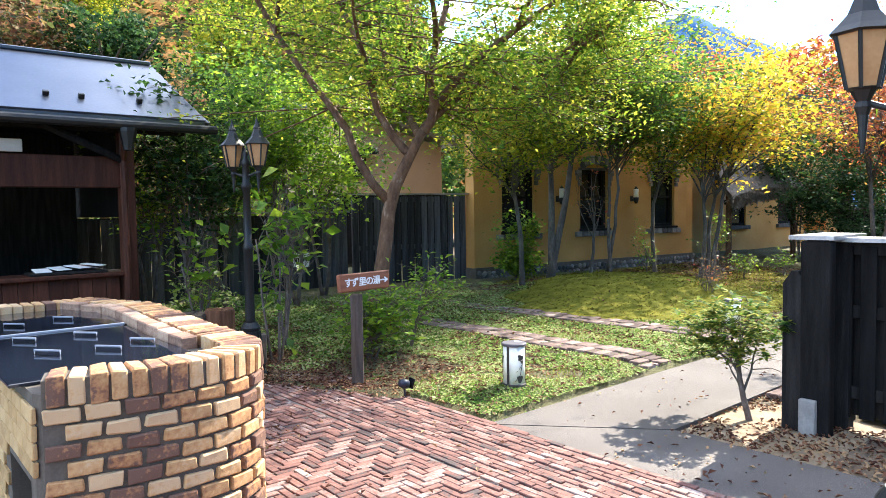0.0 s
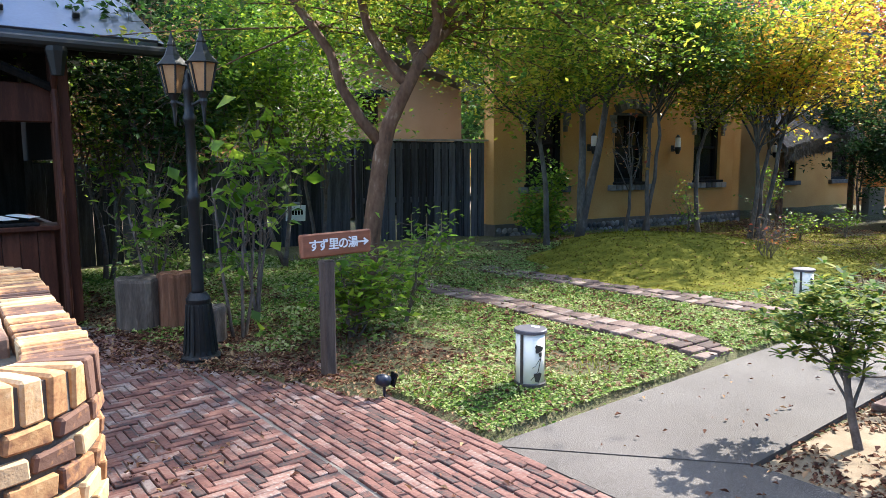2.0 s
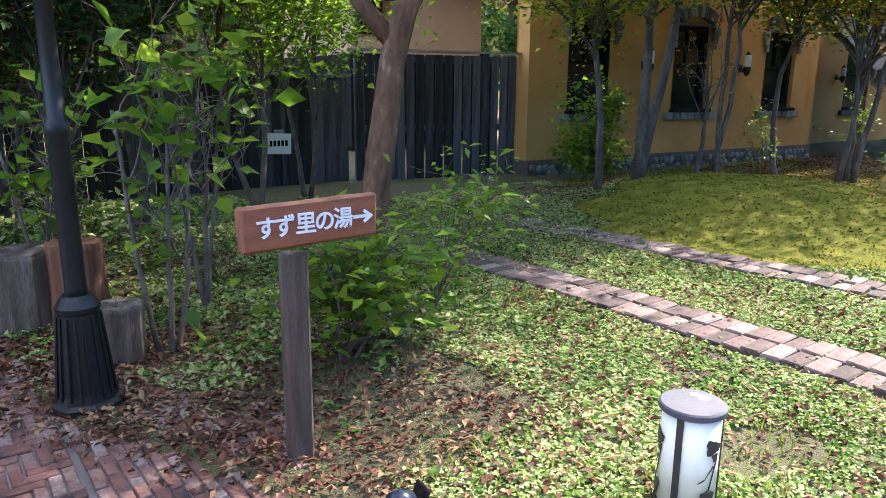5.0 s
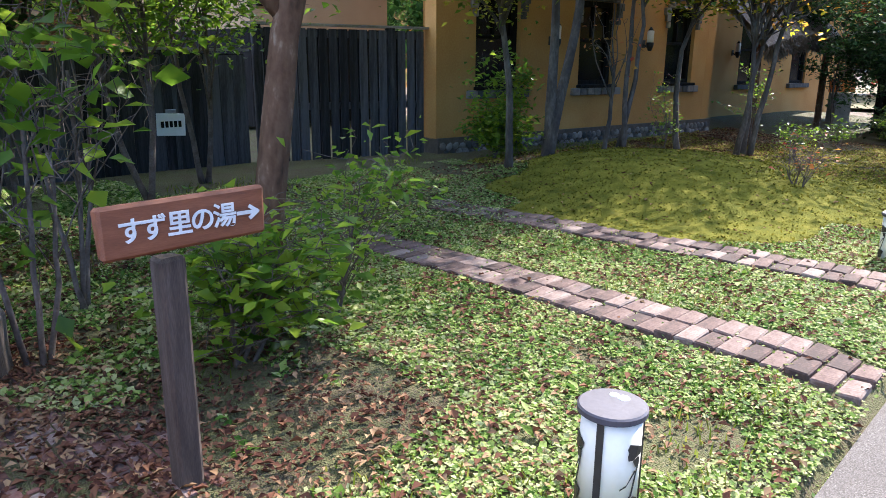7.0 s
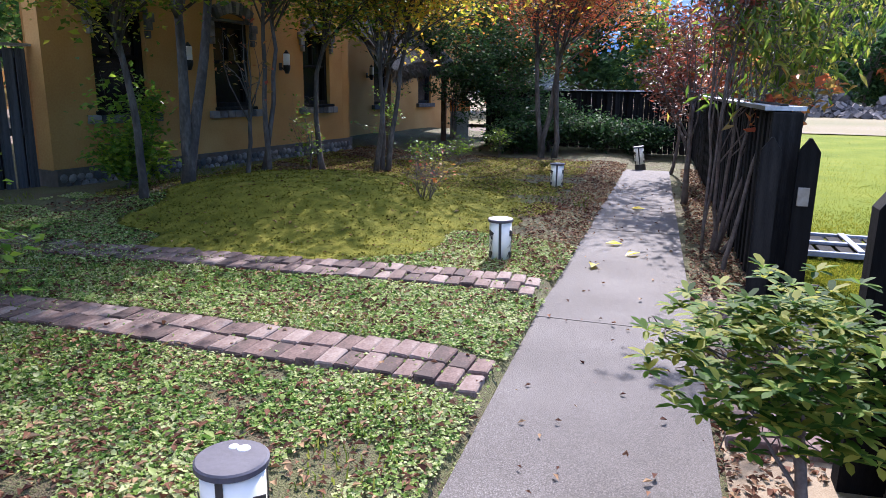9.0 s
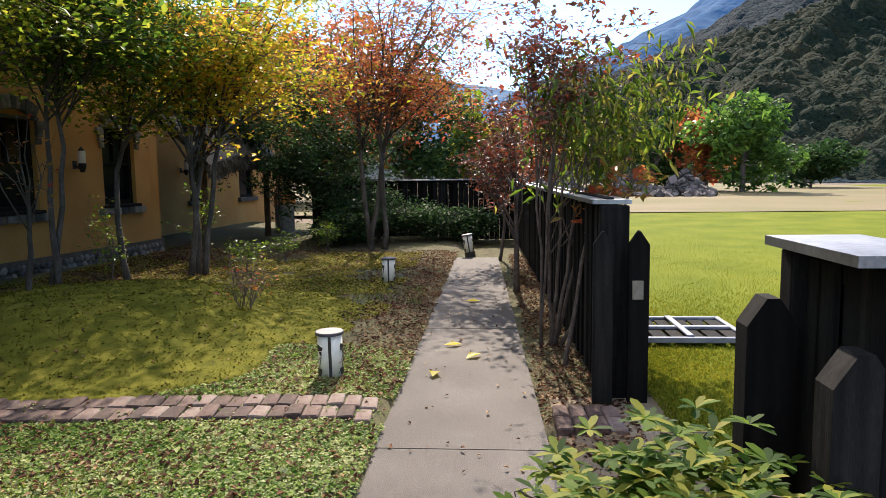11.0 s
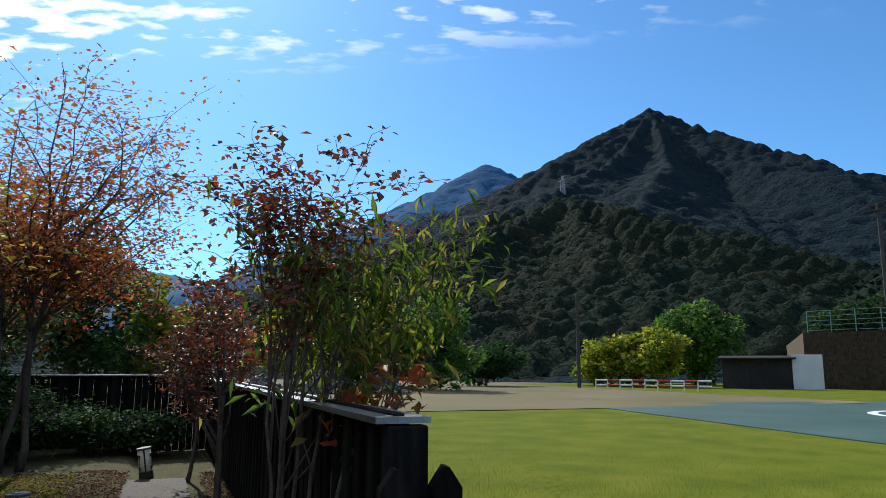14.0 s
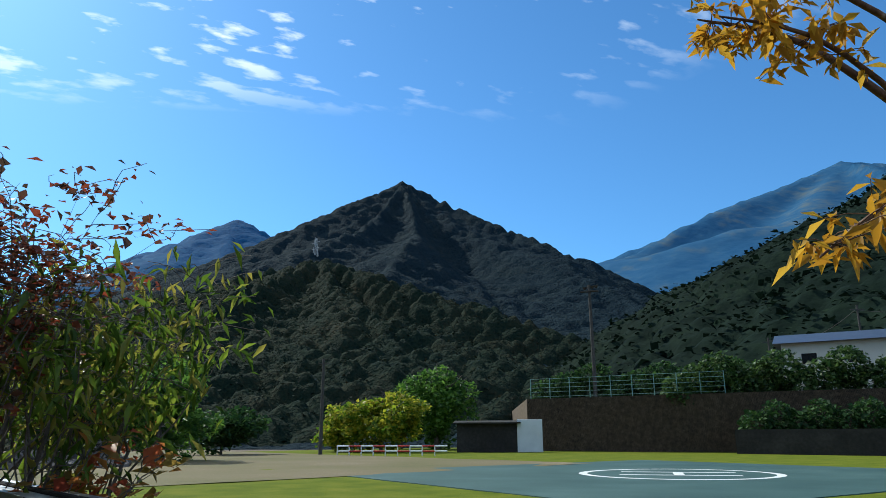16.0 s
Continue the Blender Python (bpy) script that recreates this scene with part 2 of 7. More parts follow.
# spur crowns: rusty greens darkened, with blue mixed in for haze
M["canopy_spur_hazed"] = leafmat("hazed_autumn_canopy", [(0.005, 0.013, 0.011), (0.010, 0.020, 0.014), (0.019, 0.025, 0.016), (0.038, 0.031, 0.018)], 0.15, 0.9, spec=0.08, vary=0.15, grain=0.12)
# conifer colours cut near black so the sun-facing west slope stays shaded
M["canopy_conifer_dimmed"] = leafmat("dimmed_conifer_canopy", [(0.004, 0.010, 0.007), (0.008, 0.018, 0.011), (0.016, 0.030, 0.016)], 0.1, 0.95, spec=0.05, vary=0.25, grain=0.15)
M["canopy_north"] = leafmat("orange_canopy", [(0.02, 0.045, 0.014), (0.07, 0.08, 0.02), (0.22, 0.12, 0.04), (0.32, 0.17, 0.06)], 0.3, 0.9, spec=0.08)
# main mountain's dark green carries a painted blue haze tint
M["forest_near_hazed"] = material("hazed_hill_forest", [(0.004, 0.012, 0.020), (0.007, 0.018, 0.027), (0.012, 0.024, 0.031), (0.021, 0.028, 0.029)], 0.95, 0.05, 6, 0.8, 1.0, dist=3.0, fine_mix=0.55, spec=0.05)
# spur ground: same dark rusty greens, haze put in as a blue shift
M["forest_spur_hazed"] = material("hazed_spur_forest", [(0.004, 0.012, 0.011), (0.009, 0.019, 0.013), (0.018, 0.024, 0.015), (0.036, 0.030, 0.017)], 0.95, 0.08, 6, 1.2, 1.0, dist=2.0, fine_mix=0.5, spec=0.05)
# slope under the conifers, dimmed in its colour like their crowns
M["forest_conifer_dimmed"] = material("dimmed_conifer_forest", [(0.003, 0.008, 0.006), (0.007, 0.015, 0.010), (0.014, 0.025, 0.014)], 0.95, 0.04, 6, 0.4, 0.8, dist=1.5, fine_mix=0.5, spec=0.05)
# aerial haze painted into the next two: forest colours pushed to blue
M["forest_far_hazed"] = material("hazed_far_forest", [(0.006, 0.051, 0.128), (0.012, 0.069, 0.165), (0.024, 0.093, 0.180)], 0.95, 0.008, 6, 0.08, 0.6, dist=6.0, fine_mix=0.5, spec=0.05)
M["forest_haze_blue"] = material("hazed_bare_mountain", [(0.014, 0.070, 0.160), (0.030, 0.096, 0.185), (0.11, 0.138, 0.145)], 0.95, 0.008, 6, 0.05, 0.6, dist=8.0, fine_mix=0.4, spec=0.05)
M["forest_orange"] = material("autumn_hill_forest", [(0.02, 0.04, 0.014), (0.06, 0.07, 0.02), (0.20, 0.11, 0.035), (0.30, 0.16, 0.06)], 0.95, 0.05, 6, 0.5, 0.8, dist=1.0, fine_mix=0.5, spec=0.05)


# ---- mesh tools ----
class Geo:
    """Collects verts and faces for one mesh."""

    def __init__(self):
        self.v, self.f = [], []

    def add(self, verts, faces):
        n = len(self.v)
        self.v.extend(tuple(p) for p in verts)
        self.f.extend(tuple(n + i for i in f) for f in faces)
        return self

    def box(self, c, s, rz=0.0, bevel=0.0, rx=0.0, ry=0.0, jit=0.0):
        """A box, its edges chamfered when bevel is given."""
        h = Vector(s) / 2
        rot = Euler((rx, ry, rz)).to_matrix()
        c = Vector(c)
        if bevel <= 0:
            vs = [Vector((sx * h.x, sy * h.y, sz * h.z)) for sx in (-1, 1) for sy in (-1, 1) for sz in (-1, 1)]
            fs = [(0, 1, 3, 2), (4, 6, 7, 5), (0, 4, 5, 1), (2, 3, 7, 6), (0, 2, 6, 4), (1, 5, 7, 3)]
        else:
            vs, idx = [], {}
            for sx in (-1, 1):
                for sy in (-1, 1):
                    for sz in (-1, 1):
                        j = Vector([random.uniform(-jit, jit) for _ in range(3)])
                        for ax in range(3):
                            p = Vector((sx * (h.x - bevel), sy * (h.y - bevel), sz * (h.z - bevel)))
                            p[ax] = (sx, sy, sz)[ax] * h[ax]
                            idx[(sx, sy, sz, ax)] = len(vs)
                            vs.append(p + j)
            fs = []
            for ax in range(3):
                a, b = [i for i in range(3) if i != ax]
                for s0 in (-1, 1):
                    q = []
                    for sa, sb in ((-1, -1), (1, -1), (1, 1), (-1, 1)):
                        k = [0, 0, 0]
                        k[ax], k[a], k[b] = s0, sa, sb
                        q.append(idx[(*k, ax)])
                    fs.append(tuple(q))
            for ax in range(3):
                a, b = [i for i in range(3) if i != ax]
                for sa in (-1, 1):
                    for sb in (-1, 1):
                        k0, k1 = [0, 0, 0], [0, 0, 0]
                        k0[ax], k0[a], k0[b] = -1, sa, sb
                        k1[ax], k1[a], k1[b] = 1, sa, sb
                        fs.append((idx[(*k0, a)], idx[(*k1, a)], idx[(*k1, b)], idx[(*k0, b)]))
            for sx in (-1, 1):
                for sy in (-1, 1):
                    for sz in (-1, 1):
                        fs.append(tuple(idx[(sx, sy, sz, ax)] for ax in range(3)))
        return self.add([rot @ p + c for p in vs], fs)

    def tube(self, pts, radii, n=8, caps=True):
        """A round tube along points with a radius at each."""
        pts = [Vector(p) for p in pts]
        vs, fs = [], []
        ref = Vector((0, 0, 1)) if abs((pts[-1] - pts[0]).normalized().z) < 0.9 else Vector((1, 0, 0))
        for i, p in enumerate(pts):
            d = (pts[min(i + 1, len(pts) - 1)] - pts[max(i - 1, 0)]).normalized()
            u = d.cross(ref).normalized()
            w = d.cross(u)
            for k in range(n):
                a = 2 * math.pi * k / n
                vs.append(p + (u * math.cos(a) + w * math.sin(a)) * radii[i])
        for i in range(len(pts) - 1):
            for k in range(n):
                fs.append((i * n + k, i * n + (k + 1) % n, (i + 1) * n + (k + 1) % n, (i + 1) * n + k))
        if caps:
            fs.append(tuple(range(n)))
            fs.append(tuple((len(pts) - 1) * n + k for k in range(n)))
        return self.add(vs, fs)

    def lathe(self, profile, n=16, c=(0, 0, 0), phase=0.0):
        """Turns (radius, z) pairs round the z axis."""
        vs, fs = [], []
        for r, z in profile:
            for k in range(n):
                a = 2 * math.pi * k / n + phase
                vs.append((c[0] + r * math.cos(a), c[1] + r * math.sin(a), c[2] + z))
        for i in range(len(profile) - 1):
            for k in range(n):
                fs.append((i * n + k, i * n + (k + 1) % n, (i + 1) * n + (k + 1) % n, (i + 1) * n + k))
        fs.append(tuple(range(n))[::-1])
        fs.append(tuple((len(profile) - 1) * n + k for k in range(n)))
        return self.add(vs, fs)

    def prism(self, outline, z0, z1):
        """An upright prism over an outline of (x, y)."""
        n = len(outline)
        vs = [(x, y, z0) for x, y in outline] + [(x, y, z1) for x, y in outline]
        fs = [tuple(range(n))[::-1], tuple(range(n, 2 * n))] + [(i, (i + 1) % n, n + (i + 1) % n, n + i) for i in range(n)]
        return self.add(vs, fs)

    def mesh(self, name, mat, smooth=False):
        me = bpy.data.meshes.new(name)
        me.from_pydata(self.v, [], self.f)
        bm = bmesh.new()
        bm.from_mesh(me)
        bmesh.ops.recalc_face_normals(bm, faces=bm.faces)
        bm.to_mesh(me)
        bm.free()
        me.materials.append(mat)
        if smooth:
            me.polygons.foreach_set("use_smooth", [True] * len(me.polygons))
        return me


def mesh_arrays(name, verts, faces, mat, smooth=False):
    """A mesh from numpy arrays; faces all have the same number of corners."""
    me = bpy.data.meshes.new(name)
    k = faces.shape[1]
    me.vertices.add(len(verts))
    me.vertices.foreach_set("co", np.asarray(verts, np.float32).ravel())
    me.loops.add(faces.size)
    me.loops.foreach_set("vertex_index", faces.astype(np.int32).ravel())
    me.polygons.add(len(faces))
    me.polygons.foreach_set("loop_start", np.arange(0, faces.size, k, dtype=np.int32))
    if smooth:
        me.polygons.foreach_set("use_smooth", np.ones(len(faces), bool))
    me.update(calc_edges=True)
    me.materials.append(mat)
    return me


def part(name, geo, mat, parent, label="", smooth=False):
    me = geo.mesh(name, mat, smooth) if isinstance(geo, Geo) else geo
    ob = new(name, me)
    ob.parent = parent
    if label:
        ob["label"] = label
    return ob


def thing(name, label, category, at=(0, 0, 0), rz=0.0, group="", kind=""):
    ob = new(name)
    ob.matrix_world = pose(*at, 0, 0, rz)
    ob.empty_display_size = 0.1
    return tagged(ob, label, category, group, kind)


def solid(name, geo, mat, label="", category="", kind="", smooth=False, group=""):
    me = geo.mesh(name, mat, smooth) if isinstance(geo, Geo) else geo
    return tagged(new(name, me), label, category, group, kind)


rng = np.random.default_rng(7)


# ---- ground ----
def smooth01(t):
    t = min(1.0, max(0.0, t))
    return t * t * (3 - 2 * t)


def ground_z(x, y):
    """Height of the garden's ground."""
    z = -0.05
    d = math.hypot((x - 10.2) / 2.1, (y - 7.1) / 2.1)
    z += 0.33 * smooth01(1.25 - d)
    z += 0.14 * smooth01((y - 7.5) / 2.5)
    z += 0.05 * smooth01((x - 3.6) / 0.5) * smooth01((y - 3.75) / 0.4)
    z += 0.02 * noise.noise(Vector((x * 0.9, y * 0.9, 3.1))) + 0.008 * noise.noise(Vector((x * 4, y * 4, 0)))
    edge = 4.8 + 0.3 * noise.noise(Vector((x * 1.7, 2.0, 0.5))) + 1.9 * max(0.0, 3.4 - x) + 4.0 * max(0.0, 2.72 - x)
    if x < 3.53 and y < edge + 0.3:
        z = -0.036 - 0.075 * smooth01((edge - y) / 0.25 + 0.2)
    if y < 3.75:
        z = min(z, -0.11 + 0.008 * noise.noise(Vector((x * 4, y * 4, 0))))
    return z


def sheet(name, x0, x1, y0, y1, step, zf, mat):
    nx, ny = max(2, int((x1 - x0) / step) + 1), max(2, int((y1 - y0) / step) + 1)
    xs, ys = np.linspace(x0, x1, nx), np.linspace(y0, y1, ny)
    v = np.array([(x, y, zf(x, y)) for y in ys for x in xs])
    i = np.arange((ny - 1) * (nx - 1))
    a = (i // (nx - 1)) * nx + i % (nx - 1)
    f = np.stack([a, a + 1, a + nx + 1, a + nx], 1)
    return mesh_arrays(name, v, f, mat, True)


big = Geo().add([(-3000, -3000, -0.16), (3000, -3000, -0.16), (3000, 3000, -0.16), (-3000, 3000, -0.16)], [(0, 1, 2, 3)])
solid("ground", big, M["soil"], "wide dry earth ground under the garden and field", "ground", "structure")
solid("garden_ground", sheet("garden_ground", 2.0, 24.0, 1.6, 16.0, 0.1, ground_z, M["garden"]), M["garden"], "uneven garden soil with moss and weeds", "ground", "structure")
solid("garden_ground_west", sheet("garden_ground_west", -6.0, 2.0, 7.2, 16.0, 0.2, ground_z, M["garden"]), M["garden"], "shaded garden soil round the wooden pavilion", "ground", "structure")
solid("lawn", sheet("lawn", 5.6, 75.0, -62.0, 1.9, 0.8, lambda x, y: -0.055 + 0.015 * noise.noise(Vector((x * 0.4, y * 0.4, 0))), M["lawn"]), M["lawn"], "wide mown yellow-green lawn of the field", "lawn", "structure")


# ---- plants ----
def leaf_cloud(name, pos, size, mat, width=0.6, up=0.6, droop=0.0, fold=0.15, size_var=0.35):
    """Many folded leaf blades, four corners each, at the given places."""
    n = len(pos)
    nrm = rng.normal(size=(n, 3))
    nrm[:, 2] = np.abs(nrm[:, 2]) * (1 + 2 * up) + up
    nrm /= np.linalg.norm(nrm, axis=1)[:, None]
    a = rng.normal(size=(n, 3))
    a[:, 2] -= droop * 3
    a -= nrm * np.sum(a * nrm, 1)[:, None] * (1 - min(1, droop))
    a /= np.linalg.norm(a, axis=1)[:, None]
    b = np.cross(nrm, a)
    b /= np.linalg.norm(b, axis=1)[:, None] + 1e-9
    nrm = np.cross(a, b)
    s = (size * (1 + size_var * rng.normal(size=n)).clip(0.45, 1.8))[:, None]
    v = np.empty((n, 4, 3))
    v[:, 0] = pos
    v[:, 1] = pos + a * s * 0.45 + b * s * width * 0.5 + nrm * s * fold
    v[:, 2] = pos + a * s
    v[:, 3] = pos + a * s * 0.45 - b * s * width * 0.5 + nrm * s * fold
    i = np.arange(n)[:, None] * 4
    f = np.concatenate([np.concatenate([i, i + 1, i + 2], 1), np.concatenate([i, i + 2, i + 3], 1)])
    return mesh_arrays(name, v.reshape(-1, 3), f, mat)


def bend(p0, p1, sag, n, wob, r):
    """A wobbling curve from p0 to p1 that bows upward by sag."""
    out = []
    side = Vector((r.gauss(0, 1), r.gauss(0, 1), r.gauss(0, 0.4))) * wob
    for i in range(n + 1):
        t = i / n
        p = p0.lerp(p1, t)
        p = p + Vector((0, 0, sag * math.sin(math.pi * t))) + side * math.sin(math.pi * t) + Vector((r.gauss(0, 1), r.gauss(0, 1), r.gauss(0, 1))) * wob * 0.15 * (0 < i < n)
        out.append(p)
    return out


def resample(pts, n):
    """n + 1 points along a smooth curve through pts."""
    out = []
    m_ = len(pts) - 1
    for i in range(n + 1):
        t = i / n * m_
        k = min(m_ - 1, int(t))
        u = t - k
        p0, p1, p2, p3 = pts[max(0, k - 1)], pts[k], pts[k + 1], pts[min(m_, k + 2)]
        out.append(0.5 * (2 * p1 + (p2 - p0) * u + (2 * p0 - 5 * p1 + 4 * p2 - p3) * u * u + (3 * p1 - p0 - 3 * p2 + p3) * u ** 3))
    return out


def tree(name, label, base, stems, crown, radii, r0, leaf, n_leaves, leaf_size, limbs=9, twigs=6, spread=0.22, bark="bark", width=0.6, up=0.6, droop=0.0,
         seed=1, flat=0.5, category="tree", trunk_to=0.45, sag=0.15, hollow=0.35, leafless=0.0, group="", limb_paths=(), trunk_path=None):
    """Stems from the base to fork points, limbs out to places in the crown, twigs off the limbs, and leaves about the twigs."""
    r = random.Random(seed)
    base = Vector(base)
    cen, rad = Vector(crown), Vector(radii)
    top = thing(name, label, category, base, group=group)
    wood = Geo()
    tips = []
    for si, fork in enumerate(stems):
        fork = Vector(fork)
        b0 = base + Vector((r.uniform(-1, 1), r.uniform(-1, 1), 0)) * (0.0 if len(stems) == 1 else r0 * 2.2)
        b0.z -= 0.08
        pts = bend(b0, fork, 0, 7, (fork - b0).length * 0.03, r)
        if trunk_path:
            pts = resample([b0] + [Vector(p) for p in trunk_path], 7)
        rr = r0 * (1 if len(stems) == 1 else 0.8)
        wood.tube([p - base for p in pts], [rr * (1.35 if i == 0 else 1.1 - 0.5 * i / 7) for i in range(8)], 10)
        main = []
        for lpth in limb_paths:
            mp_ = resample([Vector(p) for p in lpth], 8)
            wood.tube([p - base for p in mp_], [rr * (0.62 - 0.045 * i) for i in range(9)], 8)
            main.append(mp_)
        for li in range(limbs):
            while True:
                q = Vector((r.uniform(-1, 1), r.uniform(-1, 1), r.uniform(-1, 1)))
                if hollow < q.length < 1:
                    break
            tgt = cen + Vector((q.x * rad.x, q.y * rad.y, q.z * rad.z))
            t0 = r.uniform(trunk_to, 1.0)
            k = min(6, int(t0 * 7))
            st = pts[k].lerp(pts[k + 1], t0 * 7 - k)
            if main:
                st = min((p for mp_ in main for p in mp_[3:]), key=lambda p: (p - tgt).length + r.uniform(0, 0.5))
            ln = (tgt - st).length
            lp = bend(st, tgt, ln * sag * r.uniform(0.2, 1), 6, ln * 0.07, r)
            r1 = rr * r.uniform(0.28, 0.5)
            wood.tube([p - base for p in lp], [r1 * (1 - 0.86 * i / 6) for i in range(7)], 6)
            for ti in range(twigs):
                t1 = r.uniform(0.3, 1.0)
                k = min(5, int(t1 * 6))
                s2 = lp[k].lerp(lp[k + 1], t1 * 6 - k)
                e2 = s2 + Vector((r.gauss(0, 1) * rad.x, r.gauss(0, 1) * rad.y, r.gauss(0, 0.6) * rad.z + 0.1)) * 0.26
                tp = bend(s2, e2, 0.03, 4, 0.04, r)
                wood.tube([p - base for p in tp], [r1 * 0.26 * (1 - 0.75 * i / 4) + 0.0012 for i in range(5)], 4, caps=False)
                if r.random() >= leafless:
                    tips.append((s2, e2))
    part("trunk", wood, M[bark], top, smooth=True)
    if n_leaves:
        tp = np.array([(*a, *b) for a, b in tips])
        pick = rng.integers(0, len(tp), n_leaves)
        u = rng.uniform(0.15, 1.1, (n_leaves, 1))
        pos = tp[pick, :3] * (1 - u) + tp[pick, 3:] * u
        pos += rng.normal(size=(n_leaves, 3)) * np.array([spread, spread, spread * flat])
        part("crown", leaf_cloud("crown", pos - np.array(base), leaf_size, M[leaf], width, up, droop), M[leaf], top)
    return top


def gz(x, y):
    return (x, y, ground_z(x, y))


# ---- far hills ----
def hill(name, label, az, dist, height, radius, mat, seed, step, clump, stretch=1.0, turn=0.0, spur=0.25, power=1.0, clump_h=0.5, woods=None):
    """A wooded mountain: a ridged cone with spurs, its canopy in clumps."""
    cx, cy = 5 + dist * math.cos(radians(az)), 2 + dist * math.sin(radians(az))
    n = int(2 * radius / step)
    xs = np.linspace(-radius, radius, n)
    v = np.zeros((n, n, 3))
    ct, st = math.cos(radians(turn)), math.sin(radians(turn))
    for j, y in enumerate(xs):
        for i, x in enumerate(xs):
            u, w = (ct * x + st * y) / radius, (-st * x + ct * y) / radius * stretch
            rr = math.hypot(u, w)
            an = math.atan2(w, u)
            q = Vector((x / radius * 2.2 + seed, y / radius * 2.2, seed * 1.7))
            ridge = 1 - abs(noise.noise(Vector((math.cos(an) * 2.6 + seed, math.sin(an) * 2.6, rr * 1.1)))) * 2
            h = max(0.0, 1 - rr) ** power
            h *= 1 + spur * (ridge - 1) * 0.5 * min(1, rr * 2.2)
            h += 0.035 * noise.fractal(q * 2.0, 0.9, 2.1, 5) * min(1, rr * 3) * min(1, h * 6)
            z = height * max(0, h)
            if z > 0 and clump:
                d = noise.voronoi(Vector((x / clump, y / clump, seed)))[0][0]
                d2 = noise.voronoi(Vector((x / clump * 2.3, y / clump * 2.3, seed + 4)))[0][0]
                big_ = noise.noise(Vector((x / clump * 0.3, y / clump * 0.3, seed)))
                z += clump_h * clump * (1 - 1.6 * d * d - 0.5 * d2 * d2 + 0.3 * big_) * min(1, z / 4)
            v[j, i] = (cx + x, cy + y, z - 1.0)
    v = v.reshape(-1, 3)
    k = np.arange((n - 1) * (n - 1))
    a = (k // (n - 1)) * n + k % (n - 1)
    f = np.stack([a, a + 1, a + n + 1, a + n], 1)
    ob = tagged(new(name, mesh_arrays(name, v, f, M[mat], True)), label, "mountain", "", "structure")
    if woods:
        count, size, leaf = woods
        pick = np.flatnonzero((v[:, 2] > 0.0) & ((v[:, 0] - cx) * math.cos(radians(az)) + (v[:, 1] - cy) * math.sin(radians(az)) < 0.12 * radius))
        p = v[rng.choice(pick, count)] + np.stack([rng.uniform(-0.5, 0.5, count) * step, rng.uniform(-0.5, 0.5, count) * step, rng.uniform(-0.1, 0.75, count) * size], 1)
        tagged(new(name.replace("mountain", "woods"), leaf_cloud("foliage", p, size, M[leaf], 0.8, 0.8)), "close-standing tree crowns of the mountain wood", "forest", "", "stuff")
    return ob


hill("mountain_main", "steep wooded mountain, its dark green tinted blue for haze", -38, 520, 194, 440, "forest_near_hazed", 3, 1.9, 6.5, spur=0.5, power=1.4, clump_h=0.5)
hill("mountain_spur", "rounded wooded spur with rusty autumn patches, greens blued for haze", -31, 250, 63, 160, "forest_spur_hazed", 8, 0.9, 3.8, power=0.95, spur=0.6, clump_h=0.8, woods=(25000, 0.6, "canopy_spur_hazed"))
# distance haze of these mountains sits in their blue base colours
hill("mountain_left", "mountain behind the wooded spur, blue-grey haze put into its colour", -24.5, 1150, 345, 760, "forest_far_hazed", 5, 10.0, 14.0, power=1.3)
hill("mountain_distant", "mountain far down the valley, pale blue haze put into its colour", 4, 2600, 340, 1900, "forest_haze_blue", 11, 60, 0)
hill("mountain_right", "bare brown far mountain with sunlit spurs, blue haze put into its colour", -73, 1700, 585, 1450, "forest_haze_blue", 2, 14.0, 0, spur=0.6, power=1.1)
hill("mountain_west", "dark wooded slope above the far house", -93, 300, 150, 235, "forest_conifer_dimmed", 6, 1.4, 4.5, spur=0.3, power=1.0, clump_h=0.5, woods=(30000, 1.2, "canopy_conifer_dimmed"))
hill("mountain_north", "wooded slope in orange and green behind the inn", 76, 230, 90, 190, "forest_orange", 9, 1.2, 4.0, spur=0.2, woods=(60000, 1.0, "canopy_north"))
hill("mountain_east", "wooded mountain beyond the entrance trees, coloured blue for haze", 31, 700, 185, 330, "forest_far_hazed", 4, 6.0, 9.0)

# ---- field ----
solid("dry_field", sheet("dry_field", 30, 90, -30, 26, 2.0, lambda x, y: -0.03 + 0.04 * noise.noise(Vector((x * 0.2, y * 0.2, 1))), M["dry_field"]), M["dry_field"], "dry brown bare strip at the far edge of the lawn", "field", "structure")
court = Geo().prism([(33.5, -14.0), (14.0, -11.0), (10.5, -33.0), (31.0, -36.0)], -0.1, -0.028)
solid("court", court, M["court"], "worn teal painted court on the lawn", "court", "structure")
ring = Geo()
CX, CY, CR = 21.3, -23.7, 4.0
for k in range(64):
    a0, a1 = 2 * math.pi * k / 64, 2 * math.pi * (k + 1) / 64
    ring.add([(CX + r * math.cos(a), CY + r * math.sin(a), -0.022) for r, a in ((CR - 0.35, a0), (CR, a0), (CR, a1), (CR - 0.35, a1))], [(0, 1, 2, 3)])
solid("court_ring", ring, M["white_line"], "white painted circle on the teal court", "marking", "structure")

mark = Geo()
for off in (-1.1, 1.1):
    mark.box((0, off, 0), (4.6, 0.35, 0.004))
mark.box((0, 0, 0), (0.4, 1.84, 0.004))
mk = solid("court_letter", mark, M["white_line"], "worn white letter H painted inside the court's circle", "marking", "structure")
mk.matrix_world = pose(CX, CY, -0.022, 0, 0, 33)

# ---- paths ----
path = Geo().prism([(3.56, 3.60), (3.56, -4.0), (4.38, -4.0), (4.38, 2.66)], -0.2, -0.075)
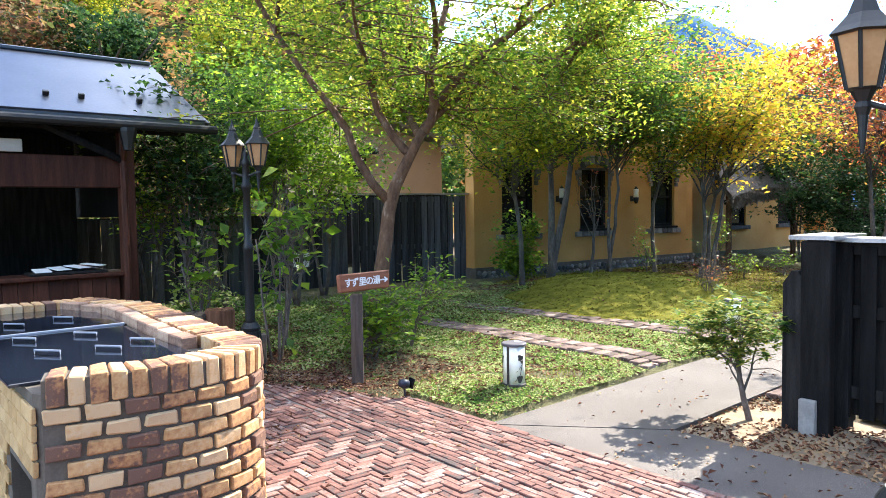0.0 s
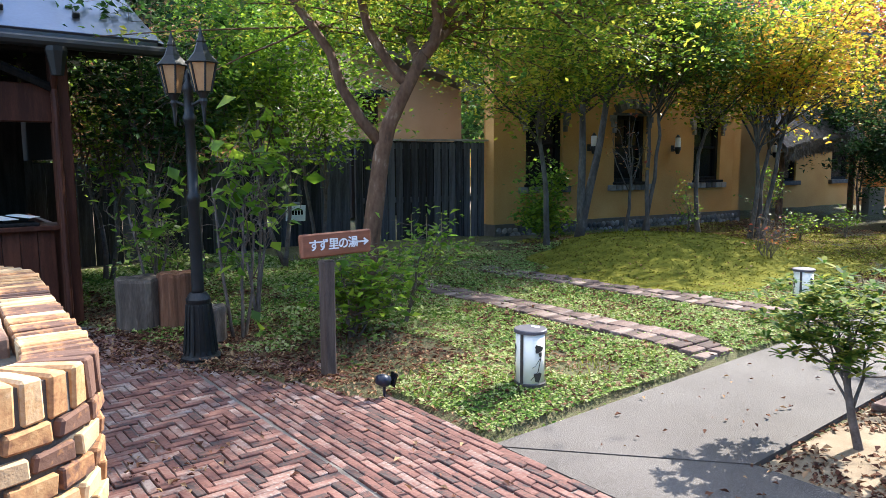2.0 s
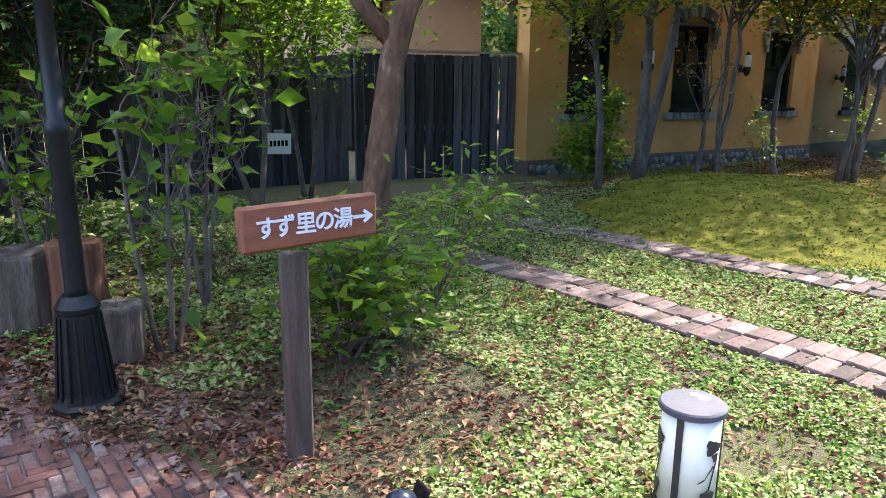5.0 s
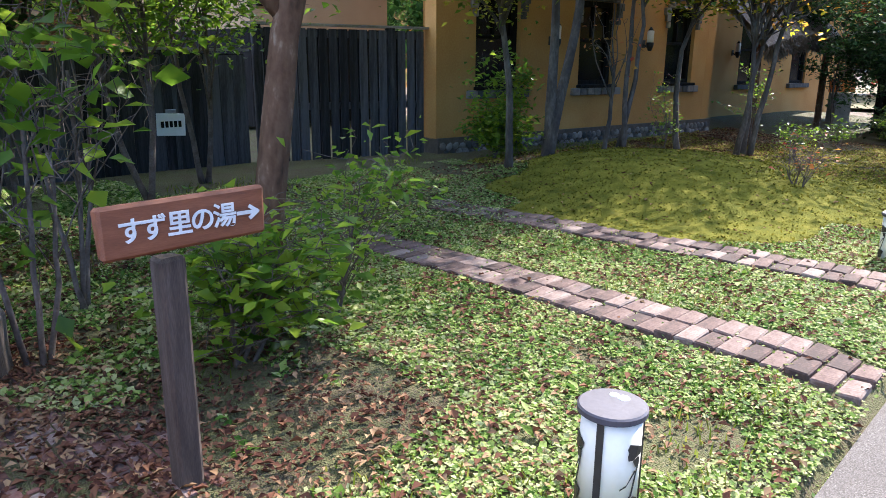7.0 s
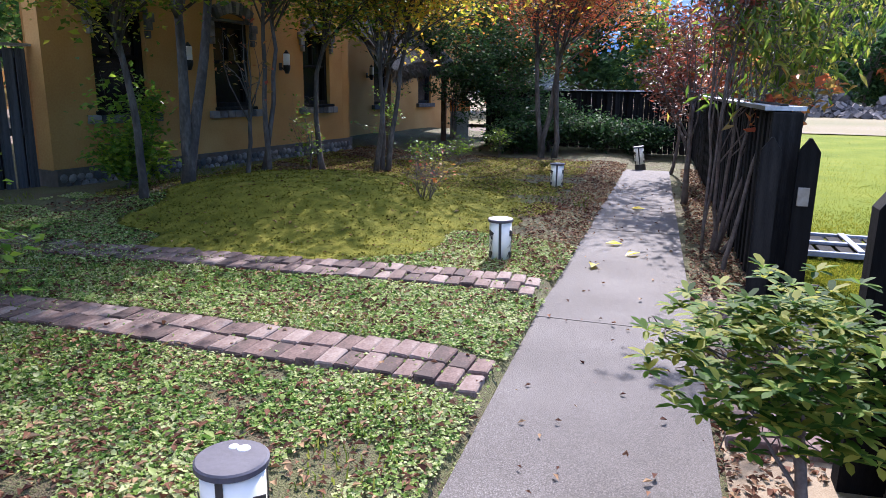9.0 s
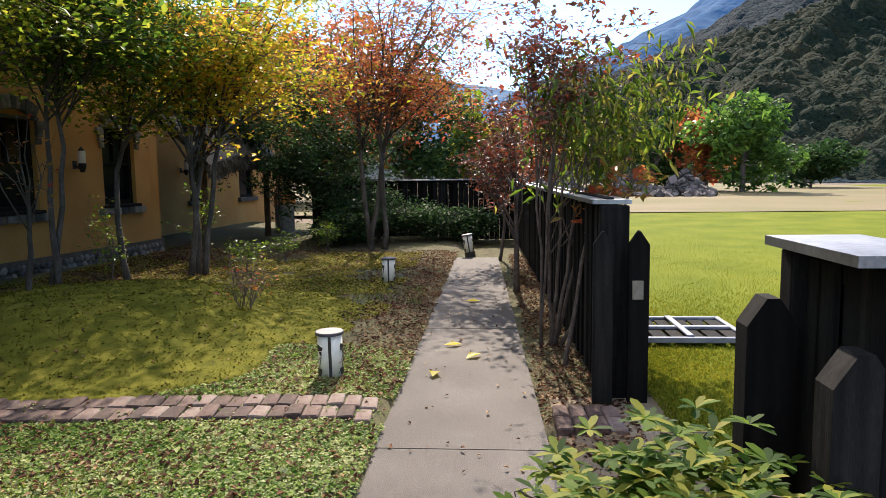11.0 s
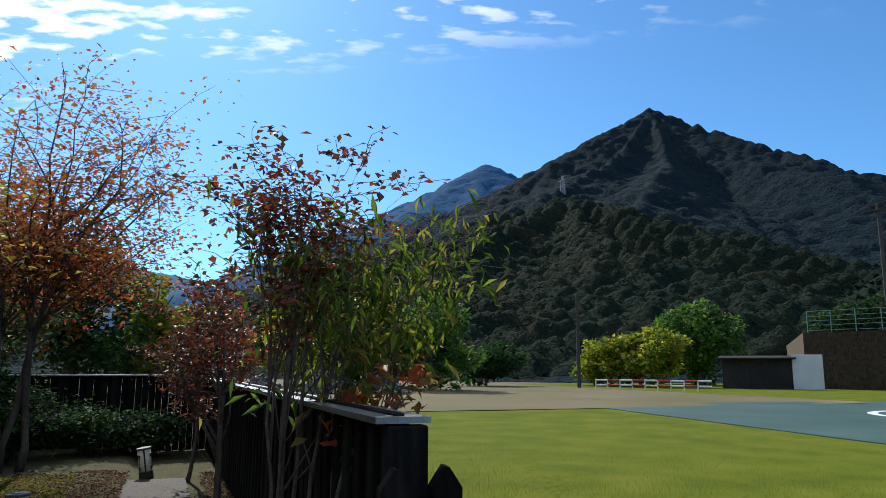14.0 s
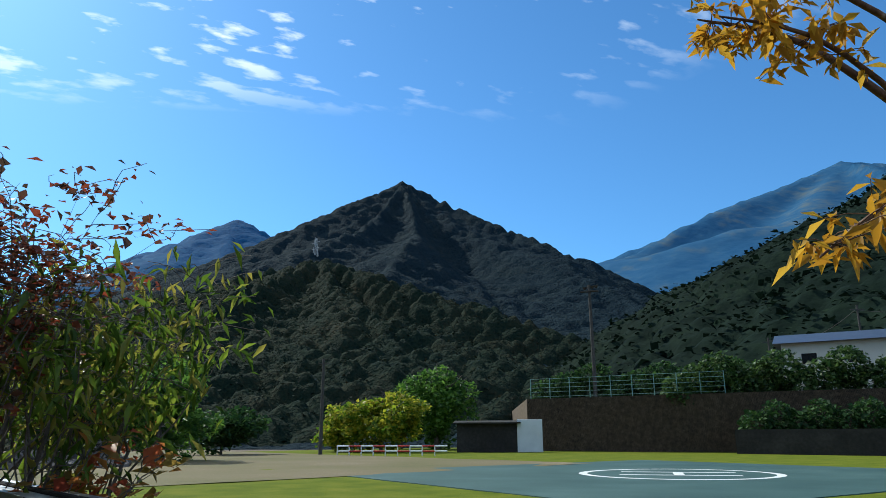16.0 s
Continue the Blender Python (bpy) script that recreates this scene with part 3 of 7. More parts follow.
path.prism([(3.56, 3.68), (3.57, 3.615), (4.387, 2.68), (7.14, 2.74), (7.14, 3.755)], -0.2, -0.075)
yl_, yr_ = (lambda x: 3.68 + (x - 3.56) * 0.0265), (lambda x: 2.68 + (x - 4.38) * 0.0235)
for xa, xb in ((7.152, 10.3), (10.312, 13.4), (13.412, 16.4)):
    path.prism([(xa, yl_(xa)), (xa, yr_(xa)), (xb, yr_(xb)), (xb, yl_(xb))], -0.2, -0.075 + (0.003 if xa == 10.312 else 0))
solid("pavement", path, M["concrete"], "rough grey concrete garden path in jointed slabs", "path", "structure")
court2 = Geo().prism([(15.2, 4.1), (18.6, 4.1), (22.2, 7.4), (22.6, 9.4), (14.6, 9.0)], -0.2, -0.06)
solid("entrance_pavement", court2, M["concrete"], "grey concrete apron before the entrance", "path", "structure")

# ---- building ----
WALL_A, WALL_B = Vector((9.42, 10.18, 0)), Vector((16.2, 9.396, 0))


def wall_with_openings(name, a, b, z0, z1, thick, openings, mat, label):
    """A wall from a to b, holes cut right through: (u0, u1, z0, z1) along it."""
    d = (b - a)
    ln = d.length
    ang = math.atan2(d.y, d.x)
    us = sorted({0.0, ln, *[o[0] for o in openings], *[o[1] for o in openings]})
    zs = sorted({z0, z1, *[o[2] for o in openings], *[o[3] for o in openings]})
    g = Geo()
    for u0, u1 in zip(us, us[1:]):
        for w0, w1 in zip(zs, zs[1:]):
            if any(o[0] - 1e-6 <= u0 and u1 <= o[1] + 1e-6 and o[2] - 1e-6 <= w0 and w1 <= o[3] + 1e-6 for o in openings):
                continue
            g.box(((u0 + u1) / 2, thick / 2, (w0 + w1) / 2), (u1 - u0, thick, w1 - w0))
    me = g.mesh(name, mat)
    bm = bmesh.new()
    bm.from_mesh(me)
    bmesh.ops.remove_doubles(bm, verts=bm.verts, dist=0.001)
    seen = {}
    for f in bm.faces:
        key = tuple(round(c, 3) for c in f.calc_center_median())
        seen.setdefault(key, []).append(f)
    bmesh.ops.delete(bm, geom=[f for fs in seen.values() if len(fs) > 1 for f in fs], context="FACES")
    bm.to_mesh(me)
    bm.free()
    ob = tagged(new(name, me), label, "wall", "", "structure")
    ob.matrix_world = pose(a.x, a.y, 0, 0, 0, math.degrees(ang))
    return ob


WIN = [(0.71, 1.58, 1.04, 2.36), (2.91, 3.78, 1.04, 2.36), (5.25, 6.12, 1.04, 2.36)]
front = wall_with_openings("wall_front", WALL_A, WALL_B, 0.34, 4.6, 0.25, WIN, M["ochre"], "ochre plastered inn wall with dark windows")
ANG = math.degrees(math.atan2(WALL_B.y - WALL_A.y, WALL_B.x - WALL_A.x))
plinth = Geo().box((3.42, 0.12, 0.15), (6.84, 0.34, 0.4))
ob = solid("plinth", plinth, M["grout"], "dark rubble stone plinth of the inn", "plinth", "structure")
ob.matrix_world = pose(WALL_A.x, WALL_A.y, 0, 0, 0, ANG)
side = wall_with_openings("wall_side", Vector((16.2, 9.396, 0)), Vector((16.4, 11.2, 0)), 0.0, 4.6, 0.25, [], M["ochre"], "ochre side wall by the entrance")
back2 = wall_with_openings("wall_entrance", Vector((16.4, 11.2, 0)), Vector((27.0, 10.0, 0)), 0.0, 4.2, 0.25, [(1.0, 2.4, 0.0, 2.2), (4.2, 5.1, 0.9, 2.5), (6.9, 7.8, 0.9, 2.5)], M["ochre"], "ochre entrance wall in shade")
left = wall_with_openings("wall_west", Vector((9.70, 10.37, 0)), Vector((14.6, 14.8, 0)), 0.0, 4.6, 0.25, [], M["ochre"], "ochre end wall of the inn")
# free-standing black slab, added unseen behind the window openings
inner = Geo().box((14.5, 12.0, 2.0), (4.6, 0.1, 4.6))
solid("wall_inner", inner, M["black_wood"], "unseen black backing added behind the windows", "wall", "structure")
roof = Geo().add([(8.9, 9.6, 4.6), (27.5, 7.9, 4.6), (27.5, 14.0, 5.7), (13.4, 14.9, 5.7), (8.9, 9.6, 4.5), (27.5, 7.9, 4.5), (27.5, 14.0, 5.6), (13.4, 14.9, 5.6)],
                 [(0, 1, 2, 3), (7, 6, 5, 4), (0, 4, 5, 1), (1, 5, 6, 2), (2, 6, 7, 3), (3, 7, 4, 0)])
solid("roof", roof, M["roof_metal"], "blue-grey metal roof of the inn", "roof", "structure")


# ---- fences ----
def fence(name, label, a, b, h, board, gap, cap_w, mat, cap=True, z0=-0.1, both=True, rails=(0.35, 1.0), hvar=0.0, group=""):
    """Upright boards on rails between posts, with a sheet-metal cap."""
    a, b = Vector((*a, 0)), Vector((*b, 0))
    ln = (b - a).length
    top = thing(name, label, "fence", (a.x, a.y, 0), math.degrees(math.atan2(b.y - a.y, b.x - a.x)), group)
    n = max(1, int(ln / (board + gap)))
    bd = Geo().box((0, 0, 0), (board, 0.022, 1.0), bevel=0.003).mesh("board", M[mat])
    for i in range(n):
        u = (i + 0.5) * ln / n
        hh = h - 0.03 - hvar * random.random()
        o = part("board", bd, None, top)
        o.location, o.scale = (u, -0.04, (z0 + hh) / 2), (1, 1, hh - z0)
        if both and (gap > 0.03 or i % 2 == 0):
            u += 0.5 * ln / n if gap > 0.03 and i < n - 1 else 0.0
            o = part("board", bd, None, top)
            o.location, o.scale = (u, 0.04, (z0 + hh) / 2), (1, 1, hh - z0)
    for rz in rails:
        part("rail", Geo().box((ln / 2, 0, rz * h), (ln, 0.05, 0.09), bevel=0.006), M[mat], top)
    for k in range(int(ln / 1.8) + 1):
        u = min(ln - 0.06, 0.06 + k * 1.8)
        part("post", Geo().box((u, 0, (h - 0.15) / 2), (0.11, 0.11, h + 0.15), bevel=0.008), M[mat], top)
    if cap:
        part("cap", Geo().prism([(-0.06, -cap_w / 2), (ln + 0.06, -cap_w / 2), (ln + 0.06, cap_w / 2), (-0.06, cap_w / 2)], h, h + 0.03), M["cap_metal"], top, "grey sheet-metal cap")
    return top


fence("field_fence", "black-stained board fence with a grey metal cap", (8.25, 2.24), (20.3, 2.46), 1.28, 0.12, 0.004, 0.27, "black_wood")
fence("far_fence", "black-stained board fence with a pale metal cap", (20.3, 2.4), (20.3, 7.5), 1.35, 0.12, 0.004, 0.33, "black_wood")
fence("gate_fence", "short black fence panel beside the gate opening", (5.09, 2.03), (5.56, 2.03), 1.26, 0.10, 0.045, 0.3, "black_wood", z0=-0.02, rails=(0.12, 0.6, 0.96))
fence("bend_fence", "black-stained board fence leading off from the gate", (5.36, 1.99), (5.36, -3.5), 1.24, 0.10, 0.05, 0.26, "black_wood", z0=0.0, rails=(0.14, 0.6, 0.96))
fence("yard_fence", "weathered black plank fence of the yard", (-3.0, 11.4), (7.05, 11.15), 1.5, 0.17, 0.006, 0.12, "grey_wood", hvar=0.03, z0=0.0, rails=(0.62, 0.95))
fence("yard_gate_fence", "tall black board fence beside the inn wall", (7.15, 11.1), (9.4, 10.42), 1.82, 0.11, 0.022, 0.14, "grey_wood", z0=0.0, rails=(0.45, 0.95))

# ---- trees ----
tree("maple_tree", "leaning maple with a mottled trunk and yellow-green crown", gz(4.47, 6.58), [(5.0, 6.2, 2.45)], (5.9, 6.9, 3.85), (3.8, 2.7, 1.55), 0.088, "leaf_maple_green", 50000, 0.058, limbs=52, twigs=9, spread=0.2, seed=4, flat=0.35,
     trunk_path=[(4.58, 6.45, 1.05), (4.68, 6.43, 1.65), (4.82, 6.32, 2.05), (5.0, 6.2, 2.45)],
     limb_paths=[[(4.66, 6.44, 1.6), (4.43, 6.65, 2.0), (4.31, 6.8, 2.5), (4.02, 7.05, 3.0), (3.7, 7.4, 3.7), (3.5, 7.6, 4.3)],
                 [(4.86, 6.3, 2.15), (4.78, 6.40, 2.27), (4.59, 6.57, 2.68), (4.53, 6.65, 3.2), (4.3, 6.9, 4.0), (4.2, 7.0, 4.8)],
                 [(4.98, 6.2, 2.4), (5.08, 6.13, 2.6), (5.09, 6.2, 3.1), (5.3, 6.2, 3.7), (5.6, 6.3, 4.6), (5.7, 6.4, 5.2)],
                 [(5.0, 6.2, 2.45), (5.5, 6.3, 2.8), (6.3, 6.4, 3.2), (7.2, 6.5, 3.5), (7.9, 6.4, 3.7)],
                 [(5.05, 6.2, 2.6), (5.4, 5.9, 3.1), (5.9, 5.5, 3.6), (6.4, 5.2, 4.0)],
                 [(4.95, 6.25, 2.35), (5.3, 6.9, 2.7), (5.9, 7.8, 3.0), (6.6, 8.6, 3.3)]])
tree("garden_tree", "slender grey tree with yellow-green leaves on the mound", gz(9.0, 8.5), [(8.75, 8.5, 2.1)], (8.5, 8.4, 3.2), (1.9, 1.7, 1.1), 0.045, "leaf_maple", 6500, 0.062, limbs=14, seed=11, bark="bark_grey", trunk_to=0.78, group="trees on the mound")
tree("garden_tree", "two-stemmed grey tree with yellow-green leaves", gz(9.85, 8.5), [(9.7, 8.4, 2.5), (10.5, 8.5, 2.9)], (10.3, 8.3, 4.3), (2.6, 2.1, 1.7), 0.085, "leaf_maple_green", 20000, 0.062, limbs=17, twigs=8, seed=12, bark="bark_grey", trunk_to=0.78, group="trees on the mound")
tree("garden_tree", "thin dark-leaved tree by the inn wall", gz(11.5, 8.5), [(11.7, 8.4, 2.6), (11.3, 8.3, 2.7)], (12.0, 8.1, 4.2), (2.2, 1.9, 1.8), 0.045, "leaf_green", 11000, 0.08, limbs=16, twigs=8, seed=13, bark="bark_grey", trunk_to=0.78, group="trees on the mound")
tree("garden_tree", "bare thin-stemmed sapling before the inn wall", gz(10.35, 8.05), [(10.4, 8.0, 1.3)], (10.45, 8.0, 1.9), (0.4, 0.4, 0.7), 0.03, "leaf_orange", 60, 0.06, limbs=8, twigs=3, seed=25, bark="bark_grey", group="trees on the mound", spread=0.05)
tree("yellow_tree", "many-stemmed tree in yellow autumn leaf", gz(13.6, 7.6), [(13.3, 7.5, 2.0), (13.8, 7.2, 2.4), (14.2, 7.6, 2.1)], (14.0, 7.1, 3.65), (2.5, 2.2, 1.35), 0.055, "leaf_yellow", 12500, 0.085, limbs=15, twigs=8, seed=14, bark="bark_grey", trunk_to=0.78, flat=0.25, spread=0.2)
tree("garden_tree", "slim tree with fading leaves before the porch", gz(12.9, 8.3), [(12.9, 8.2, 2.2)], (12.9, 8.0, 3.6), (1.7, 1.6, 1.5), 0.045, "leaf_maple", 4500, 0.075, limbs=14, twigs=8, seed=24, bark="bark_grey", trunk_to=0.78, group="trees on the mound")
tree("orange_tree", "tall sparse tree in orange autumn leaf by the path", gz(17.1, 5.4), [(16.9, 5.3, 2.9), (17.3, 5.0, 3.2), (17.1, 5.7, 3.0)], (16.9, 4.95, 4.3), (2.1, 1.95, 2.0), 0.065, "leaf_orange", 11000, 0.075, limbs=16, twigs=11, seed=15, bark="bark_grey", leafless=0.2, trunk_to=0.6)
tree("peach_tree", "slender peach tree with long drooping green leaves", gz(9.75, 2.5), [(9.8, 2.2, 1.7), (9.95, 2.0, 2.0), (9.9, 2.4, 1.8), (9.65, 2.55, 1.6), (10.0, 1.7, 1.5)], (10.0, 1.95, 2.35), (1.1, 0.85, 0.5), 0.022, "leaf_peach_tree", 1900, 0.12, limbs=8, twigs=8, seed=16, bark="twig", width=0.22, droop=0.55, up=0.2, spread=0.13)
tree("small_red_tree", "slender young tree with dark red and olive leaves", gz(9.65, 2.6), [(9.55, 2.7, 2.2), (9.8, 2.45, 2.3)], (9.8, 2.45, 2.75), (0.8, 0.75, 0.4), 0.016, "leaf_red", 2600, 0.052, limbs=12, twigs=9, seed=17, bark="twig", spread=0.05)
tree("small_red_tree", "low seedling with bright orange-red leaves by the fence", gz(9.0, 2.48), [(9.3, 2.2, 1.2)], (9.5, 1.95, 1.45), (0.5, 0.4, 0.2), 0.02, "leaf_orange", 230, 0.09, limbs=8, twigs=4, seed=18, bark="twig", spread=0.06)
tree("small_red_tree", "thin dark-stemmed tree with reddish leaves beside the path", gz(12.75, 2.74), [(12.7, 2.75, 1.3)], (12.75, 2.8, 2.05), (0.85, 0.75, 0.8), 0.04, "leaf_red", 2000, 0.07, limbs=12, twigs=7, seed=19, bark="twig", spread=0.1)
tree("small_red_tree", "thin tree with rusty leaves near the path's end", gz(16.2, 2.95), [(16.2, 2.95, 1.5)], (16.2, 3.0, 2.3), (0.9, 0.8, 0.8), 0.03, "leaf_red", 2200, 0.07, limbs=12, twigs=7, seed=20, bark="twig", spread=0.1)
for x, y, sd in ((18.5, 17.0, 81), (23.5, 17.5, 82), (28.5, 17.0, 83)):
    tree("orange_tree", "tall tree in orange leaf behind the inn", (x, y, -0.1), [(x, y, 3.6), (x + 0.5, y + 0.3, 3.8)], (x, y, 6.0), (3.0, 2.5, 2.2), 0.13, "leaf_orange" if sd != 82 else "leaf_maple", 5000, 0.15, limbs=14, seed=sd, group="tall trees behind the inn")
# overhanging branch with golden leaves near the end of the walk
def golden_tree():
    r = random.Random(21)
    base = Vector((6.2, -2.7, -0.06))
    top = thing("golden_tree", "tree with golden autumn leaves reaching over the lawn", "tree", base)
    wood = Geo()
    wood.tube([Vector(p) - base for p in resample([Vector(p) for p in ((6.2, -2.7, -0.15), (6.15, -2.6, 1.5), (6.2, -2.45, 3.0), (6.1, -2.3, 4.3))], 8)], [0.12 - 0.008 * i for i in range(9)], 10)
    leaves = []
    for path in (((6.2, -2.5, 2.8), (6.3, -1.6, 3.36), (6.55, -0.75, 3.74), (6.86, -0.16, 3.8)), ((6.3, -1.6, 3.36), (6.7, -0.9, 3.85), (7.1, -0.4, 4.0)), ((6.25, -2.1, 2.9), (6.3, -1.3, 2.86), (6.4, -0.7, 2.68), (6.54, -0.2, 2.38)),
                 ((6.15, -2.35, 3.9), (6.5, -1.2, 4.2), (6.9, -0.3, 4.2)), ((6.2, -2.5, 2.6), (5.6, -2.0, 3.4), (5.0, -1.6, 3.9))):
        pp = resample([Vector(p) for p in path], 10)
        wood.tube([p - base for p in pp], [0.035 * (1 - 0.085 * i) for i in range(11)], 6)
        for k in range(26):
            t0 = r.uniform(0.62, 1.0)
            q = pp[min(9, int(t0 * 10))]
            e = q + Vector((r.gauss(0, 0.13), r.gauss(0, 0.13), r.gauss(-0.02, 0.07)))
            wood.tube([q - base, q.lerp(e, 0.5) + Vector((0, 0, 0.015)) - base, e - base], [0.004, 0.003, 0.002], 4, caps=False)
            for m_ in range(7):
                leaves.append(tuple(q.lerp(e, r.uniform(0.5, 1.05)) - base))
    part("trunk", wood, M["bark"], top, smooth=True)
    part("crown", leaf_cloud("crown", np.array(leaves), 0.1, M["leaf_gold"], 0.36, 0.3, 0.4), None, top)


golden_tree()
# dense greenery between the pavilion and the maple
for i, (x, y, h, w, mat_, nl, ls, sd) in enumerate(((3.3, 8.9, 3.4, 1.0, "leaf_dark", 7000, 0.075, 31), (4.1, 9.6, 3.9, 1.3, "leaf_green", 11000, 0.08, 32), (5.0, 9.3, 4.2, 1.4, "leaf_peach", 12000, 0.075, 33), (3.0, 9.7, 2.9, 0.7, "leaf_peach", 3500, 0.07, 34), (5.9, 10.0, 3.8, 1.2, "leaf_peach", 8000, 0.075, 35))):
    tree("leafy_tree", ("dark evergreen tree with glossy leaves", "dense green broadleaf tree")[mat_ != "leaf_dark"] + " before the yard fence", gz(x, y), [(x + 0.1, y, h * 0.45), (x - 0.2, y + 0.2, h * 0.5)], (x, y, h * 0.74), (w, w, h * 0.27), 0.035, mat_, int(nl * 0.5), ls, limbs=11, twigs=7, seed=sd, bark="twig", spread=0.15, flat=0.9, group="dense trees by the yard fence")
for i, (x, y, h, w, mat_, nl, ls, sd) in enumerate(((3.2, 8.3, 0.9, 0.45, "leaf_cover", 900, 0.05, 41), (3.35, 6.7, 1.9, 0.5, "leaf_peach", 130, 0.12, 42), (2.95, 7.8, 1.5, 0.45, "leaf_peach", 110, 0.11, 43), (3.75, 7.3, 2.2, 0.5, "leaf_peach", 120, 0.12, 44))):
    tree("sapling", "thin-stemmed sapling with broad green leaves", gz(x, y), [(x + 0.08, y, h * 0.6), (x - 0.15, y + 0.1, h * 0.65), (x + 0.2, y + 0.1, h * 0.5)], (x, y, h * 0.6), (w, w, h * 0.42), 0.018, mat_, nl, ls, limbs=6, twigs=4, seed=sd, bark="twig", spread=0.07, width=0.75, group="saplings by the lamp post")
# shrubs
tree("leafy_shrub", "bright green shrub with broad leaves round the maple's foot", gz(4.0, 5.95), [(3.9, 5.8, 0.35), (4.15, 5.9, 0.45), (4.0, 6.15, 0.4), (4.3, 6.0, 0.35)], (4.05, 5.85, 0.48), (0.5, 0.42, 0.36), 0.014, "leaf_peach", 800, 0.085, limbs=9, twigs=5, seed=51, bark="twig", spread=0.09, width=0.6, category="shrub", trunk_to=0.2, up=0.9)
tree("leafy_shrub", "arching shrub with small yellow-green leaves by the maple", gz(4.6, 6.1), [(4.75, 6.0, 0.6), (4.95, 6.1, 0.7)], (4.85, 6.0, 0.7), (0.42, 0.4, 0.34), 0.012, "leaf_peach", 380, 0.06, limbs=9, twigs=4, seed=52, bark="twig", spread=0.07, category="shrub", trunk_to=0.2)
tree("azalea", "small azalea shrub with glossy leaf rosettes on a bent trunk", (5.06, 2.44, -0.11), [(5.0, 2.53, 0.40)], (5.02, 2.60, 0.58), (0.42, 0.38, 0.24), 0.024, "leaf_dark", 0, 0.07, limbs=11, twigs=4, seed=53, bark="twig", category="shrub")
tree("garden_shrub", "bare twiggy shrub on the moss", gz(10.1, 5.55), [(10.05, 5.5, 0.3), (10.2, 5.6, 0.35), (10.0, 5.65, 0.3)], (10.1, 5.55, 0.55), (0.38, 0.35, 0.3), 0.012, "leaf_orange", 90, 0.045, limbs=9, twigs=4, seed=54, bark="twig", spread=0.05, category="shrub", trunk_to=0.2)
tree("garden_shrub", "leafy shrub with yellowing leaves before the inn wall", gz(9.6, 9.2), [(9.6, 9.2, 0.6), (9.8, 9.2, 0.6)], (9.65, 9.15, 0.95), (0.55, 0.45, 0.75), 0.02, "leaf_peach", 3000, 0.075, limbs=12, twigs=5, seed=55, bark="twig", spread=0.1, category="shrub", trunk_to=0.2)
for x, y, w, h, sd in ((19.2, 4.6, 0.9, 0.9, 61), (18.6, 5.6, 1.0, 1.2, 62), (19.4, 6.6, 1.4, 3.8, 63), (17.9, 6.2, 0.7, 0.7, 64), (19.5, 3.6, 0.6, 0.7, 65), (18.9, 7.9, 1.7, 5.4, 66), (20.6, 7.0, 1.6, 5.0, 67)):
    tree("evergreen_shrub", "dark evergreen shrub by the far fence", gz(x, y), [(x, y, h * 0.4), (x + 0.2, y, h * 0.4)], (x, y, h * 0.58), (w, w, h * 0.5), 0.025, "leaf_dark", int(2600 + 1500 * h), 0.08, limbs=12, twigs=6, seed=sd, bark="twig", spread=0.13, category="shrub", trunk_to=0.2, group="evergreens by the far fence")
for x, y, w, h, sd in ((12.8, 8.5, 0.35, 1.3, 71), (14.9, 8.0, 0.5, 1.4, 72), (13.9, 6.9, 0.35, 0.6, 73), (15.2, 6.7, 0.5, 0.6, 74), (16.7, 6.3, 0.4, 0.7, 75)):
    tree("garden_shrub", "thin shrub with sparse pale leaves", gz(x, y), [(x, y, h * 0.5), (x + 0.1, y, h * 0.5)], (x, y, h * 0.62), (w, w, h * 0.4), 0.012, "leaf_peach", 350, 0.05, limbs=8, twigs=4, seed=sd, bark="twig", spread=0.06, category="shrub", trunk_to=0.2)

# azalea leaf rosettes: whorls of glossy leaves at the twig ends
az = [o for o in scene.objects if o.name == "azalea"][0]
wh = rng.normal(size=(300, 3))
wh /= np.linalg.norm(wh, axis=1)[:, None]
wh = wh * np.array([0.44, 0.40, 0.27]) * rng.uniform(0.4, 1.1, (300, 1)) + np.array([-0.03, 0.15, 0.70])
pos, dirs = [], []
for c in wh:
    for k in range(9):
        a = 2 * math.pi * k / 9 + rng.uniform(0, 0.5)
        e = rng.uniform(-0.1, 0.6)
        pos.append(c)
        dirs.append((math.cos(a) * math.cos(e), math.sin(a) * math.cos(e), math.sin(e)))
pos, dirs = np.array(pos), np.array(dirs)
nn = len(pos)
sz = rng.uniform(0.045, 0.078, (nn, 1))
sideways = np.cross(dirs, np.array([0, 0, 1.0]))
sideways /= np.linalg.norm(sideways, axis=1)[:, None]
upw = np.cross(sideways, dirs)
vv = np.stack([pos, pos + dirs * sz * 0.4 + sideways * sz * 0.17 + upw * sz * 0.05, pos + dirs * sz * 0.8 + sideways * sz * 0.15 - upw * sz * 0.03, pos + dirs * sz - upw * sz * 0.12,
               pos + dirs * sz * 0.8 - sideways * sz * 0.15 - upw * sz * 0.03, pos + dirs * sz * 0.4 - sideways * sz * 0.17 + upw * sz * 0.05], 1).reshape(-1, 3)
ii = np.arange(nn)[:, None] * 6
ff = np.concatenate([ii, ii + 1, ii + 2, ii + 3, ii + 4, ii + 5], 1)
M["leaf_glossy"] = leafmat("glossy_azalea_leaves", [(0.03, 0.075, 0.012), (0.075, 0.15, 0.018), (0.14, 0.22, 0.03), (0.30, 0.30, 0.05)], 0.45, 0.62, spec=0.12)
part("crown", mesh_arrays("crown", vv, ff, M["leaf_glossy"]), None, az)


